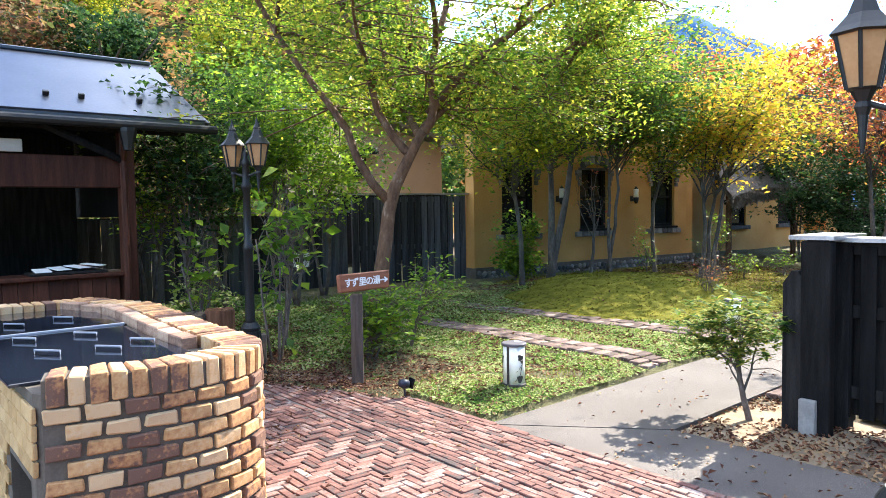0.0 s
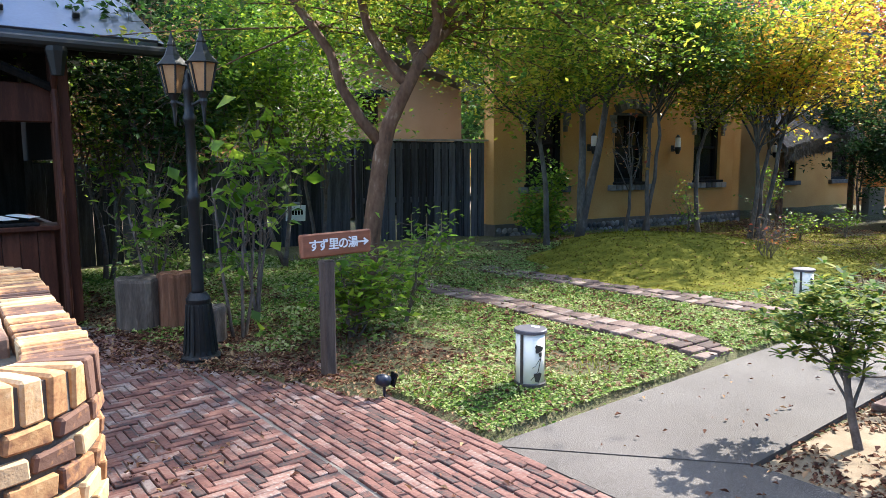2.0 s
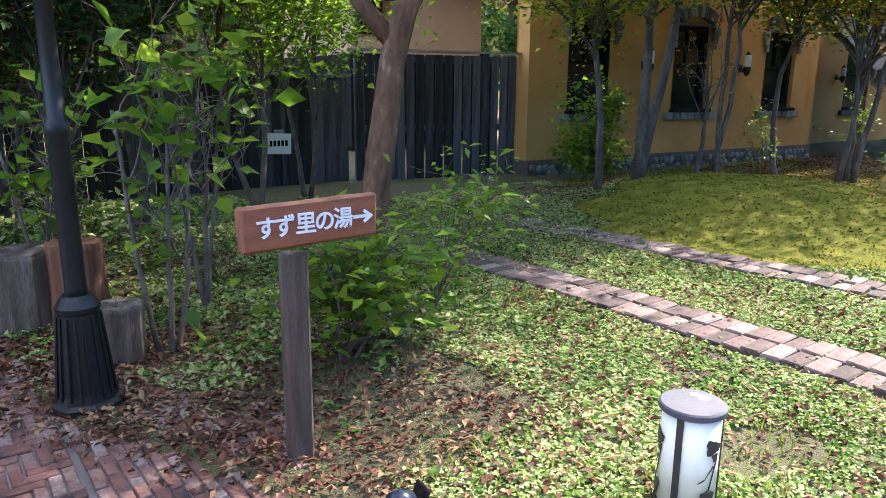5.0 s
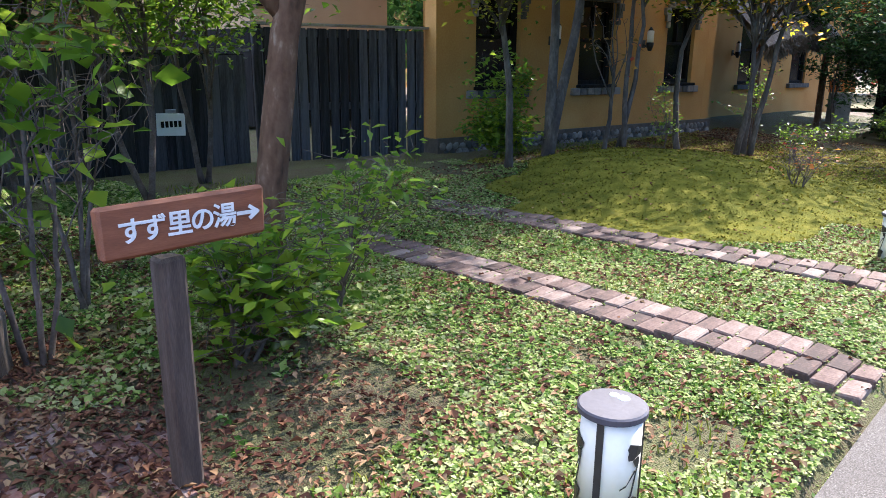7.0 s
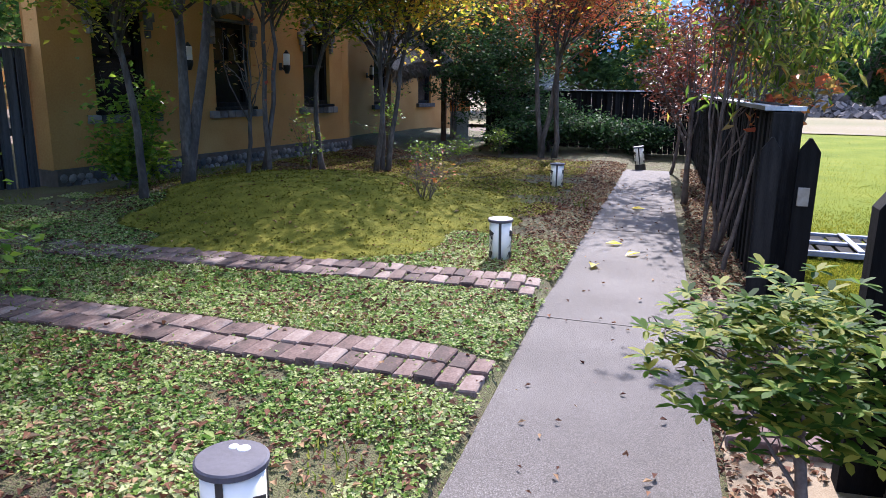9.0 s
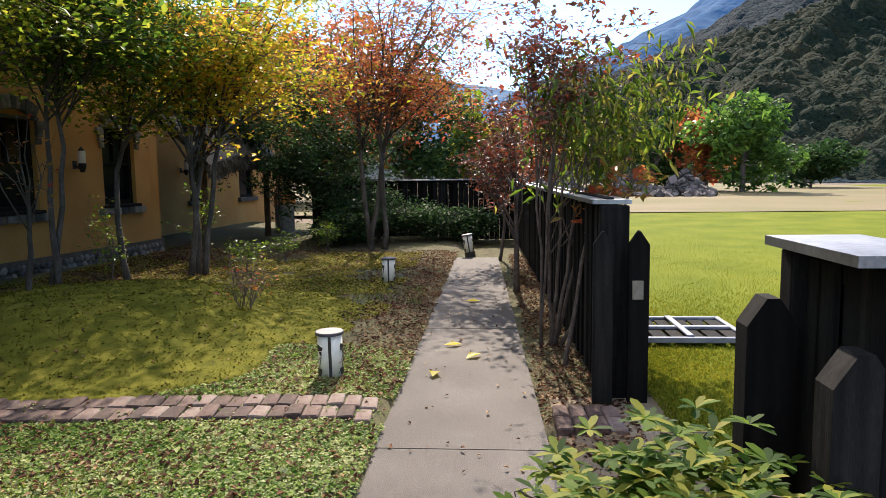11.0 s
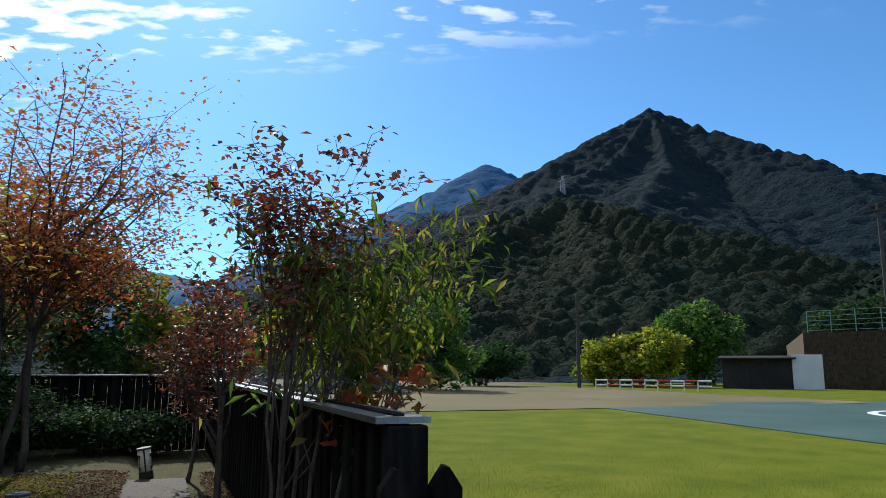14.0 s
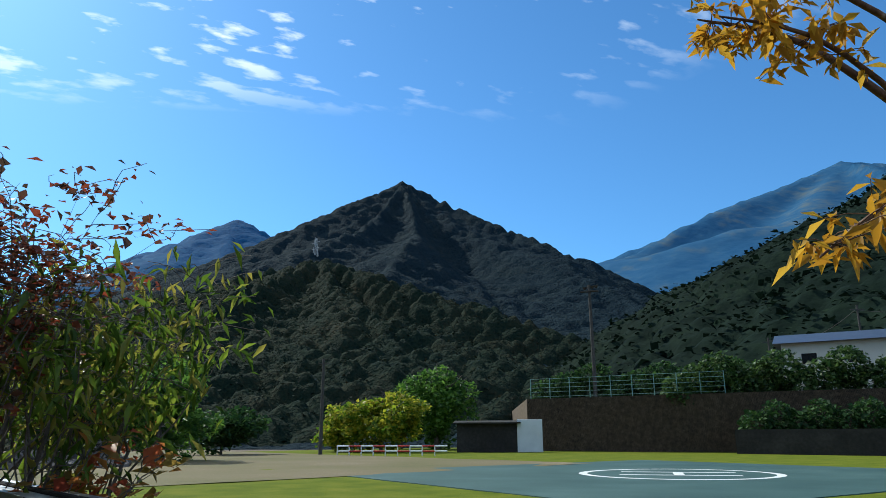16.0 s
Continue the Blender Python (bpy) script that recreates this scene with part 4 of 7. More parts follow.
# ---- inn: windows, lamps, entrance ----
def on_wall(ob):
    ob.matrix_world = pose(WALL_A.x, WALL_A.y, 0, 0, 0, ANG) @ ob.matrix_world
    return ob


for i, (u0, u1, z0, z1) in enumerate(WIN):
    w = thing("window_%d" % (i + 1), "dark sash window with stone sill and arched lintel", "window", kind="structure")
    g = Geo()
    for c, s in ((((u0 + 0.04), 0.12, (z0 + z1) / 2), (0.08, 0.1, z1 - z0)), ((u1 - 0.04, 0.12, (z0 + z1) / 2), (0.08, 0.1, z1 - z0)),
                 (((u0 + u1) / 2, 0.12, z1 - 0.04), (u1 - u0 - 0.16, 0.1, 0.08)), (((u0 + u1) / 2, 0.12, z0 + 0.04), (u1 - u0 - 0.16, 0.1, 0.08)),
                 (((u0 + u1) / 2, 0.12, (z0 + z1) / 2 + 0.05), (u1 - u0 - 0.16, 0.07, 0.05)), (((u0 + u1) / 2, 0.12, z1 - 0.32), (0.035, 0.06, 0.5))):
        g.box(c, s, bevel=0.006)
    part("window_frame", g, M["black_wood"], w)
    part("pane", Geo().box(((u0 + u1) / 2, 0.14, (z0 + z1) / 2), (u1 - u0 - 0.14, 0.01, z1 - z0 - 0.14)), M["dark_glass"], w)
    sill = part("window_sill", Geo().box(((u0 + u1) / 2, 0.02, z0 - 0.015), (u1 - u0 + 0.06, 0.22, 0.05), bevel=0.01), M["black_wood"], w)
    n = 7
    for k in range(n):
        uu = u0 - 0.17 + (k + 0.5) * (u1 - u0 + 0.34) / n
        part("sill_brick", Geo().box((uu, -0.015, z0 - 0.10), ((u1 - u0 + 0.34) / n - 0.012, 0.12, 0.115), bevel=0.01, jit=0.004), M["stone"], sill)
    lin = part("lintel", Geo().box(((u0 + u1) / 2, -0.01, z1 + 0.02), (u1 - u0 + 0.10, 0.08, 0.05), bevel=0.008), M["stone"], w)
    for k in range(11):
        a = radians(-32 + 64 * (k + 0.5) / 11)
        R = (u1 - u0) * 0.95
        part("voussoir", Geo().box(((u0 + u1) / 2 + R * math.sin(a), -0.02, z1 - R * 0.80 + R * math.cos(a) + 0.06), (0.085, 0.13, 0.19), ry=a, bevel=0.01, jit=0.003), M["stone"], lin)
    for s_, uu in ((-1, u0), (1, u1)):
        q = Geo()
        for k, (ww, hh) in enumerate(((0.15, 0.12), (0.11, 0.11), (0.07, 0.10))):
            q.box((uu + s_ * ww / 2, -0.02, z1 - 0.07 - k * 0.115), (ww, 0.08, hh), bevel=0.008)
        part("corner_stone", q, M["stone"], w)
    on_wall(w)

# rubble stones of the plinth, set in dark mortar
plinth_ob = bpy.data.objects["plinth"]
r = random.Random(5)
stone_meshes = []
for k in range(6):
    g = Geo()
    ph = r.uniform(0, 6)
    g.lathe([(0.055 * r.uniform(0.8, 1), 0), (0.065, 0.018), (0.05 * r.uniform(0.8, 1), 0.034), (0.02, 0.042)], 7, phase=ph)
    stone_meshes.append(g.mesh("stone", M["stone"]))
for row in range(3):
    for k in range(56):
        o = part("stone", stone_meshes[r.randrange(6)], None, plinth_ob)
        o.location = (0.07 + k * 0.12 + (row % 2) * 0.06, -0.052, 0.03 + row * 0.105 + r.uniform(-0.01, 0.01))
        o.rotation_euler = (radians(90), r.uniform(0, 6), 0)
        o.scale = (r.uniform(0.85, 1.1), r.uniform(0.75, 0.95), r.uniform(0.7, 1.1))

M["lamp_white"] = material("frosted_white_glass", [(0.70, 0.66, 0.60), (0.82, 0.79, 0.74)], 0.4, 6, bump=0.02)
for u in (2.23, 4.57, 8.6):
    s_ = thing("wall_lamp", "white cylinder lamp on a black iron wall bracket", "lamp", (u, 0, 1.8), group="wall lamps of the inn")
    part("shade", Geo().lathe([(0.045, -0.08), (0.055, -0.07), (0.058, 0.10), (0.05, 0.12)], 14, (0, -0.14, 0.02)), M["lamp_white"], s_, "white frosted glass shade", True)
    part("cup", Geo().lathe([(0.03, -0.2), (0.06, -0.12), (0.066, -0.06), (0.05, -0.055)], 14, (0, -0.14, 0)), M["dark_iron"], s_, smooth=True)
    part("finial", Geo().lathe([(0.055, 0.14), (0.03, 0.17), (0.012, 0.2)], 12, (0, -0.14, 0)), M["dark_iron"], s_, smooth=True)
    part("bracket", Geo().tube([(0, 0.0, -0.08), (0, -0.06, -0.12), (0, -0.13, -0.16)], [0.018, 0.016, 0.016], 8).box((0, -0.006, -0.08), (0.09, 0.014, 0.13), bevel=0.004), M["dark_iron"], s_)
    if u < 8:
        on_wall(s_)
    else:
        s_.matrix_world = pose(20.2, 10.76, 1.75, 0, 0, -6.4)

for i, (x0, x1) in enumerate(((20.57, 21.47), (23.26, 24.15))):
    w = thing("window_%d" % (4 + i), "dark narrow sash window in a shaded wall", "window", ((x0 + x1) / 2, 11.2 - ((x0 + x1) / 2 - 16.4) * 0.1132, 0), -6.4, kind="structure")
    g = Geo()
    for c, s in (((-0.41, 0.1, 1.7), (0.08, 0.1, 1.6)), ((0.41, 0.1, 1.7), (0.08, 0.1, 1.6)), ((0, 0.1, 2.46), (0.74, 0.1, 0.08)), ((0, 0.1, 0.94), (0.74, 0.1, 0.08)), ((0, 0.1, 1.75), (0.74, 0.07, 0.05))):
        g.box(c, s, bevel=0.006)
    part("window_frame", g, M["black_wood"], w)
    part("pane", Geo().box((0, 0.12, 1.7), (0.76, 0.01, 1.5)), M["dark_glass"], w)
    part("window_sill", Geo().box((0, -0.03, 0.84), (1.15, 0.14, 0.12), bevel=0.01), M["stone"], w)
door = thing("door_1", "dark wooden entrance door in the recess", "door", (18.1, 11.1, 0), -6.4, kind="structure")
part("door_leaf", Geo().box((0, 0.1, 1.1), (1.38, 0.06, 2.18), bevel=0.006), M["black_wood"], door)

# thatched porch over the entrance
M["thatch"] = material("grey_thatch", [(0.10, 0.085, 0.07), (0.19, 0.165, 0.135), (0.30, 0.26, 0.22)], 0.95, 3, 6, 60, 0.9, stretch=(6, 6, 1), dist=0.03)
porch = thing("thatched_porch", "porch with a shaggy grey thatched roof on dark posts", "porch", (18.6, 9.6, 0), -6)
n, m_ = 40, 8
vs = np.zeros((n, m_, 3))
for i in range(n):
    for j in range(m_):
        t, s_ = i / (n - 1), j / (m_ - 1)
        vs[i, j] = (-1.9 + 3.8 * t, -1.3 + 1.5 * s_ + 0.04 * noise.noise(Vector((t * 30, j, 0))), 1.95 + 1.1 * math.sin(s_ * 1.45) - 0.25 * (2 * t - 1) ** 2 + 0.04 * noise.noise(Vector((t * 25, s_ * 9, 2))))
k = np.arange((n - 1) * (m_ - 1))
a_ = (k // (m_ - 1)) * m_ + k % (m_ - 1)
up_ = vs.reshape(-1, 3)
low = up_ - np.array([0, 0, 0.16])
f_ = np.stack([a_, a_ + m_, a_ + m_ + 1, a_ + 1], 1)
part("roof", mesh_arrays("roof", np.concatenate([up_, low]), np.concatenate([f_, f_[:, ::-1] + n * m_]), M["thatch"], True), None, porch, "shaggy grey thatch")
nf = 5000
ft = rng.uniform(0, 1, nf)
fp = np.stack([-1.9 + 3.8 * ft, -1.3 + rng.normal(0, 0.03, nf), 1.98 - 0.25 * (2 * ft - 1) ** 2 + rng.uniform(-0.16, 0.02, nf)], 1)
part("thatch_fringe", leaf_cloud("thatch_fringe", fp, 0.16, M["thatch"], 0.08, 0.0, 0.9), None, porch)
for x in (-1.5, 1.5):
    part("post", Geo().tube([(x, -0.9, -0.1), (x, -0.9, 2.05)], [0.075, 0.07], 10), M["bark"], porch)
part("beam", Geo().tube([(-1.8, -0.9, 1.98), (1.8, -0.9, 1.98)], [0.07, 0.07], 10), M["bark"], porch)

# orange box sign on its pedestal
M["orange_sign"] = material("orange_printed_panel", [(0.75, 0.20, 0.03), (0.85, 0.30, 0.06)], 0.5, 4, bump=0.05)
M["stone_grey"] = material("grey_stone", [(0.16, 0.15, 0.14), (0.28, 0.27, 0.25)], 0.85, 8)
box_sign = thing("sign_box", "orange two-panel sign box on a grey stone pedestal", "sign", (21.3, 8.5, -0.05), -35)
part("pedestal", Geo().box((0, 0.02, 0.40), (0.42, 0.3, 0.8), bevel=0.012), M["stone_grey"], box_sign, "grey stone pedestal")
for s_ in (-1, 1):
    pn = part("panel", Geo().box((s_ * 0.145, 0, 0.97), (0.26, 0.22, 0.30), bevel=0.006), M["orange_sign"], box_sign, "orange printed panel")
    part("frame", Geo().box((s_ * 0.145, -0.112, 0.97 + 0.145), (0.27, 0.012, 0.016)).box((s_ * 0.145, -0.112, 0.97 - 0.145), (0.27, 0.012, 0.016)), M["black_wood"], pn)
    part("marking", Geo().box((s_ * 0.145 - 0.03, -0.113, 0.98), (0.03, 0.006, 0.12)).box((s_ * 0.145 + 0.03, -0.113, 0.95), (0.07, 0.006, 0.03)).box((s_ * 0.145 + 0.02, -0.113, 1.03), (0.06, 0.006, 0.025)), M["black_wood"], pn)

# small plastered house behind the yard fence
cot = thing("cottage", "small cream-plastered house with a blue-grey metal roof", "house", (10.2, 14.8, 0))
cg = Geo().prism([(-0.9, 0.3), (2.3, 0.3), (2.3, 3.32), (-0.9, 4.05)], 0.0, 3.0)
cg.v = [(x, z, y) for x, y, z in cg.v]
part("wall", cg, M["cream"], cot)
part("wall_base", Geo().box((0.7, 1.49, 1.1), (3.3, 3.06, 1.75)), M["black_wood"], cot, "dark boarded lower wall")
part("roof", Geo().add([(-1.5, -0.6, 4.25), (2.4, -0.6, 3.35), (2.4, 3.6, 3.35), (-1.5, 3.6, 4.25), (-1.5, -0.6, 4.13), (2.4, -0.6, 3.23), (2.4, 3.6, 3.23), (-1.5, 3.6, 4.13)],
                       [(0, 1, 2, 3), (7, 6, 5, 4), (0, 4, 5, 1), (1, 5, 6, 2), (2, 6, 7, 3), (3, 7, 4, 0)]), M["roof_metal"], cot)
cw = part("window", Geo().box((-0.5, -0.03, 2.65), (0.55, 0.06, 0.6), bevel=0.01), M["dark_glass"], cot)
part("awning", Geo().add([(-0.95, -0.35, 2.95), (-0.05, -0.35, 3.02), (-0.05, 0, 3.15), (-0.95, 0, 3.05), (-0.95, -0.35, 2.88), (-0.05, -0.35, 2.95), (-0.05, 0, 3.08), (-0.95, 0, 2.98)],
                         [(0, 1, 2, 3), (7, 6, 5, 4), (0, 4, 5, 1), (1, 5, 6, 2), (2, 6, 7, 3), (3, 7, 4, 0)]), M["black_wood"], cw)

# ---- wooden pavilion ----
pav = thing("pavilion", "dark brown timber stall with a blue-grey metal gable roof", "pavilion", (0, 8.15, -0.1))
X1 = 2.42
for x in (X1 - 0.07, -0.7, -3.6):
    part("post", Geo().box((x, 0.07, 1.27), (0.15, 0.15, 2.55), bevel=0.01), M["brown_wood"], pav)
    part("post", Geo().box((x, 3.2, 1.27), (0.15, 0.15, 2.55), bevel=0.01), M["brown_wood"], pav)
for x0 in np.arange(-3.5, X1 - 0.2, 0.14):
    part("front_board", Geo().box((x0 + 0.07, 0.08, 0.47), (0.136, 0.03, 0.94), bevel=0.004), M["brown_wood"], pav)
part("counter", Geo().box((-0.6, 0.25, 0.965), (5.9, 0.5, 0.045), bevel=0.008), M["brown_wood"], pav)
part("side_wall", Geo().box((X1 - 0.05, 1.65, 0.47), (0.06, 3.0, 0.94)), M["brown_wood"], pav)
# black upper board added in place of the shade under the ceiling
part("side_wall", Geo().box((X1 - 0.05, 1.65, 2.14), (0.05, 3.0, 1.1)), M["black_wood"], pav)
part("lintel", Geo().box((-0.6, 0.07, 2.08), (5.9, 0.10, 0.34), bevel=0.01), M["brown_wood"], pav)
part("beam", Geo().box((-0.3, 0.07, 2.60), (6.6, 0.14, 0.16), bevel=0.01), M["black_wood"], pav)
part("back_wall", Geo().box((-0.75, 2.2, 1.6), (6.1, 0.08, 3.3)), M["black_wood"], pav)
part("ceiling_board", Geo().box((-0.6, 1.65, 2.70), (5.9, 3.1, 0.03)), M["black_wood"], pav)
EY, EZ, RY, RZ, RX = -0.2, 2.66, 1.65, 3.60, 3.22
for side_ in (-1, 1):
    y0, y1 = (EY, RY) if side_ < 0 else (2 * RY - EY, RY)
    rp = part("roof", Geo().add([(-4.5, y0, EZ), (RX, y0, EZ), (RX - 0.1, y1, RZ), (-4.5, y1, RZ), (-4.5, y0, EZ - 0.06), (RX, y0, EZ - 0.06), (RX - 0.1, y1, RZ - 0.06), (-4.5, y1, RZ - 0.06)],
                             [(0, 1, 2, 3), (7, 6, 5, 4), (0, 4, 5, 1), (1, 5, 6, 2), (2, 6, 7, 3), (3, 7, 4, 0)]), M["roof_metal"], pav, "blue-grey metal roof in lapped rows")
    if side_ < 0:
        sl = math.atan2(RZ - EZ, RY - EY)
        ln_ = math.hypot(RZ - EZ, RY - EY)
        for k in range(10):
            d = (k + 0.5) * ln_ / 10
            part("roof_sheet", Geo().box(((RX - 4.5) / 2 - 0.03, EY + d * math.cos(sl), EZ + d * math.sin(sl) + 0.018), (RX + 4.46, ln_ / 10 - 0.006, 0.024), rx=sl + 0.05, bevel=0.003), M["roof_metal"], rp)
        for k in range(9):
            d = ln_ * 0.19
            x = 2.55 - k * 0.47 - (0.13 if k % 2 else 0)
            part("snow_guard", Geo().box((x, EY + d * math.cos(sl), EZ + d * math.sin(sl) + 0.06), (0.06, 0.05, 0.06), rx=sl, bevel=0.006), M["dark_iron"], rp)
part("ridge_cap", Geo().box((-0.7, RY, RZ + 0.03), (7.7, 0.16, 0.05), bevel=0.01), M["roof_metal"], pav)
part("gutter", Geo().tube([(-4.5, EY - 0.05, EZ - 0.07), (RX + 0.05, EY - 0.05, EZ - 0.09)], [0.05, 0.05], 10), M["dark_iron"], pav)
part("downpipe", Geo().tube([(2.30, EY - 0.05, EZ - 0.12), (2.30, -0.02, EZ - 0.45), (2.30, -0.05, EZ - 0.7), (2.30, -0.05, 0.05)], [0.03] * 4, 8), M["brown_wood"], pav)
part("rain_head", Geo().lathe([(0.05, -0.2), (0.06, -0.14), (0.09, 0.0), (0.09, 0.04)], 8, (2.30, EY - 0.04, EZ - 0.16), 0.4), M["dark_iron"], pav)
for k in range(8):
    y = 0.0 + k * 0.47
    part("rafter", Geo().box((RX - 0.5, y, EZ + 0.02 + 0.94 * (1 - abs(y - RY) / 1.85) - 0.12), (1.1, 0.07, 0.09)), M["black_wood"], pav)
for k in range(2):
    part("gable_board", Geo().add([(RX - 0.02, EY + (3.7 if k else 0), EZ - 0.14), (RX - 0.02, EY + (3.7 if k else 0), EZ), (RX - 0.12, RY, RZ), (RX - 0.12, RY, RZ - 0.14), (RX - 0.06, EY + (3.7 if k else 0), EZ - 0.14), (RX - 0.06, EY + (3.7 if k else 0), EZ), (RX - 0.16, RY, RZ), (RX - 0.16, RY, RZ - 0.14)],
                                  [(0, 1, 2, 3), (7, 6, 5, 4), (0, 4, 5, 1), (1, 5, 6, 2), (2, 6, 7, 3), (3, 7, 4, 0)]), M["black_wood"], pav)
part("brace", Geo().tube([(X1 - 0.1, 0.0, 2.2), (1.5, -0.1, 2.55)], [0.04, 0.04], 6), M["black_wood"], pav)
M["pale_board"] = material("pale_painted_board", [(0.42, 0.37, 0.29), (0.55, 0.50, 0.42)], 0.7, 3)
M["paper"] = material("white_paper", [(0.72, 0.72, 0.70), (0.82, 0.82, 0.80)], 0.8, 5)
part("name_board", Geo().box((0.2, 0.02, 2.33), (2.3, 0.04, 0.13), bevel=0.006), M["pale_board"], pav, "pale blank board under the eaves")
part("inner_board", Geo().box((0.62, 0.55, 1.86), (0.92, 0.03, 0.15), bevel=0.006), M["pale_board"], pav)
for k in range(7):
    part("notice_card", Geo().box((1.18 - k * 0.19, 2.14, 1.52), (0.12, 0.012, 0.11), bevel=0.002), M["paper"], pav, "small white card")
tray = thing("serving_tray", "dark low tray with white folded papers on the counter", "tray", (1.75, 8.38, 0.885))
part("tray_base", Geo().box((0, 0, 0.015), (0.75, 0.34, 0.03), bevel=0.008), M["black_wood"], tray)
for k in range(4):
    part("paper", Geo().box((-0.24 + k * 0.17, 0.02 * (k % 2), 0.05 + 0.012 * k), (0.16, 0.22, 0.006), rz=0.3 * k, rx=0.12), M["paper"], tray)


# ---- street lamps ----
M["lamp_glass"] = material("amber_frosted_glass", [(0.30, 0.16, 0.07), (0.42, 0.25, 0.12)], 0.5, 6, bump=0.03, spec=0.15)


def street_lamp(at, rz, label):
    """A black lamp post with a flared fluted foot and two hanging lanterns on curved arms."""
    top = thing("street_lamp", label, "lamp", at, rz, "garden street lamps")
    g = Geo().lathe([(0.155, 0), (0.155, 0.03), (0.135, 0.045)], 8, phase=0.39)
    g.lathe([(0.125, 0.045), (0.115, 0.08), (0.085, 0.44), (0.09, 0.45), (0.092, 0.47), (0.075, 0.50), (0.06, 0.52)], 24)
    part("foot", g, M["dark_iron"], top)
    for k in range(16):
        a = 2 * math.pi * k / 16
        part("flute", Geo().tube([(0.121 * math.cos(a), 0.121 * math.sin(a), 0.06), (0.089 * math.cos(a), 0.089 * math.sin(a), 0.43)], [0.009, 0.006], 5), M["dark_iron"], top)
    part("pole", Geo().lathe([(0.05, 0.5), (0.045, 0.55), (0.043, 1.2), (0.05, 1.21), (0.05, 1.25), (0.038, 1.27), (0.034, 1.78), (0.046, 1.79), (0.05, 1.82), (0.036, 1.85), (0.034, 2.0), (0.042, 2.01), (0.042, 2.04), (0.02, 2.08), (0.026, 2.11), (0.004, 2.17)], 16), M["dark_iron"], top, smooth=True)
    for s_ in (-1, 1):
        part("arm", Geo().tube([(0, 0, 1.93), (0, s_ * 0.05, 1.91), (0, s_ * 0.10, 1.93), (0, s_ * 0.15, 1.95)], [0.014, 0.013, 0.012, 0.012], 8), M["dark_iron"], top, smooth=True)
        c = (0, s_ * 0.15, 0)
        ln_ = part("lantern", Geo().lathe([(0.006, 1.76), (0.012, 1.80), (0.016, 1.86), (0.02, 1.90), (0.03, 1.93), (0.024, 1.95), (0.045, 1.99), (0.06, 2.0)], 10, c), M["dark_iron"], top)
        part("glass", Geo().lathe([(0.056, 2.0), (0.098, 2.20)], 6, c), M["lamp_glass"], ln_, "amber frosted glass")
        part("hood", Geo().lathe([(0.112, 2.195), (0.125, 2.20), (0.10, 2.225), (0.06, 2.27), (0.04, 2.32), (0.032, 2.34), (0.036, 2.35), (0.02, 2.38), (0.016, 2.40), (0.003, 2.45)], 6, c), M["dark_iron"], ln_)
        for k in range(6):
            a = 2 * math.pi * k / 6
            part("glazing_bar", Geo().tube([(0.058 * math.cos(a), c[1] + 0.058 * math.sin(a), 1.995), (0.101 * math.cos(a), c[1] + 0.101 * math.sin(a), 2.2)], [0.008, 0.008], 5), M["dark_iron"], ln_)
    return top


street_lamp((2.86, 6.25, -0.05), 24, "black iron lamp post with two amber lanterns by the stumps")
street_lamp((2.92, 0.84, -0.07), 12, "black iron lamp post with two amber lanterns on the brick paving")

# ---- direction sign ----
M["sign_wood"] = material("red_brown_sign_wood", [(0.10, 0.035, 0.018), (0.19, 0.065, 0.03), (0.26, 0.10, 0.05)], 0.6, 3, 6, 45, 0.5, stretch=(0.8, 8, 8), dist=0.003)
M["post_wood"] = material("dark_post_wood", [(0.035, 0.025, 0.02), (0.08, 0.058, 0.045), (0.14, 0.11, 0.09)], 0.9, 4, 6, 50, 0.8, stretch=(8, 8, 0.7), dist=0.006)
M["white_paint"] = material("white_brush_paint", [(0.55, 0.55, 0.54), (0.78, 0.78, 0.77)], 0.7, 20, bump=0.1)


def lettering(body, size, mat, depth=0.002):
    """Text as a mesh, its middle at the origin, facing -y."""
    cu = bpy.data.curves.new("lettering", "FONT")
    cu.body, cu.size, cu.extrude, cu.align_x, cu.align_y, cu.offset = body, size, depth, "CENTER", "CENTER", size * 0.018
    tmp = bpy.data.objects.new("lettering", cu)
    scene.collection.objects.link(tmp)
    me = bpy.data.meshes.new_from_object(tmp.evaluated_get(bpy.context.evaluated_depsgraph_get()))
    bpy.data.objects.remove(tmp)
    me.transform(Euler((radians(90), 0, 0)).to_matrix().to_4x4())
    me.materials.clear()
    me.materials.append(mat)
    return me


sg = thing("direction_sign", "red-brown wooden arrow sign with white brushed writing on a post", "sign", (3.42, 5.215, -0.02), -1)
part("post", Geo().box((0, 0.05, 0.36), (0.085, 0.085, 0.86), bevel=0.012, jit=0.004), M["post_wood"], sg)
bd = part("board", Geo().box((0.045, -0.01, 0.905), (0.535, 0.055, 0.16), bevel=0.01, jit=0.004, ry=-0.02), M["sign_wood"], sg)
for ch, x in (("す", -0.133), ("ず", -0.066), ("里", 0.014), ("の", 0.088), ("湯", 0.163)):
    o = part("lettering", lettering(ch, 0.082, M["white_paint"]), None, bd, "white painted character")
    o.location = (x, -0.040, 0.902 + 0.02 * x)
part("arrow", Geo().box((0.243, -0.040, 0.909), (0.075, 0.004, 0.012)).box((0.266, -0.040, 0.918), (0.042, 0.0036, 0.012), ry=0.62).box((0.266, -0.040, 0.900), (0.042, 0.0036, 0.012), ry=-0.62), M["white_paint"], bd, "white painted arrow")

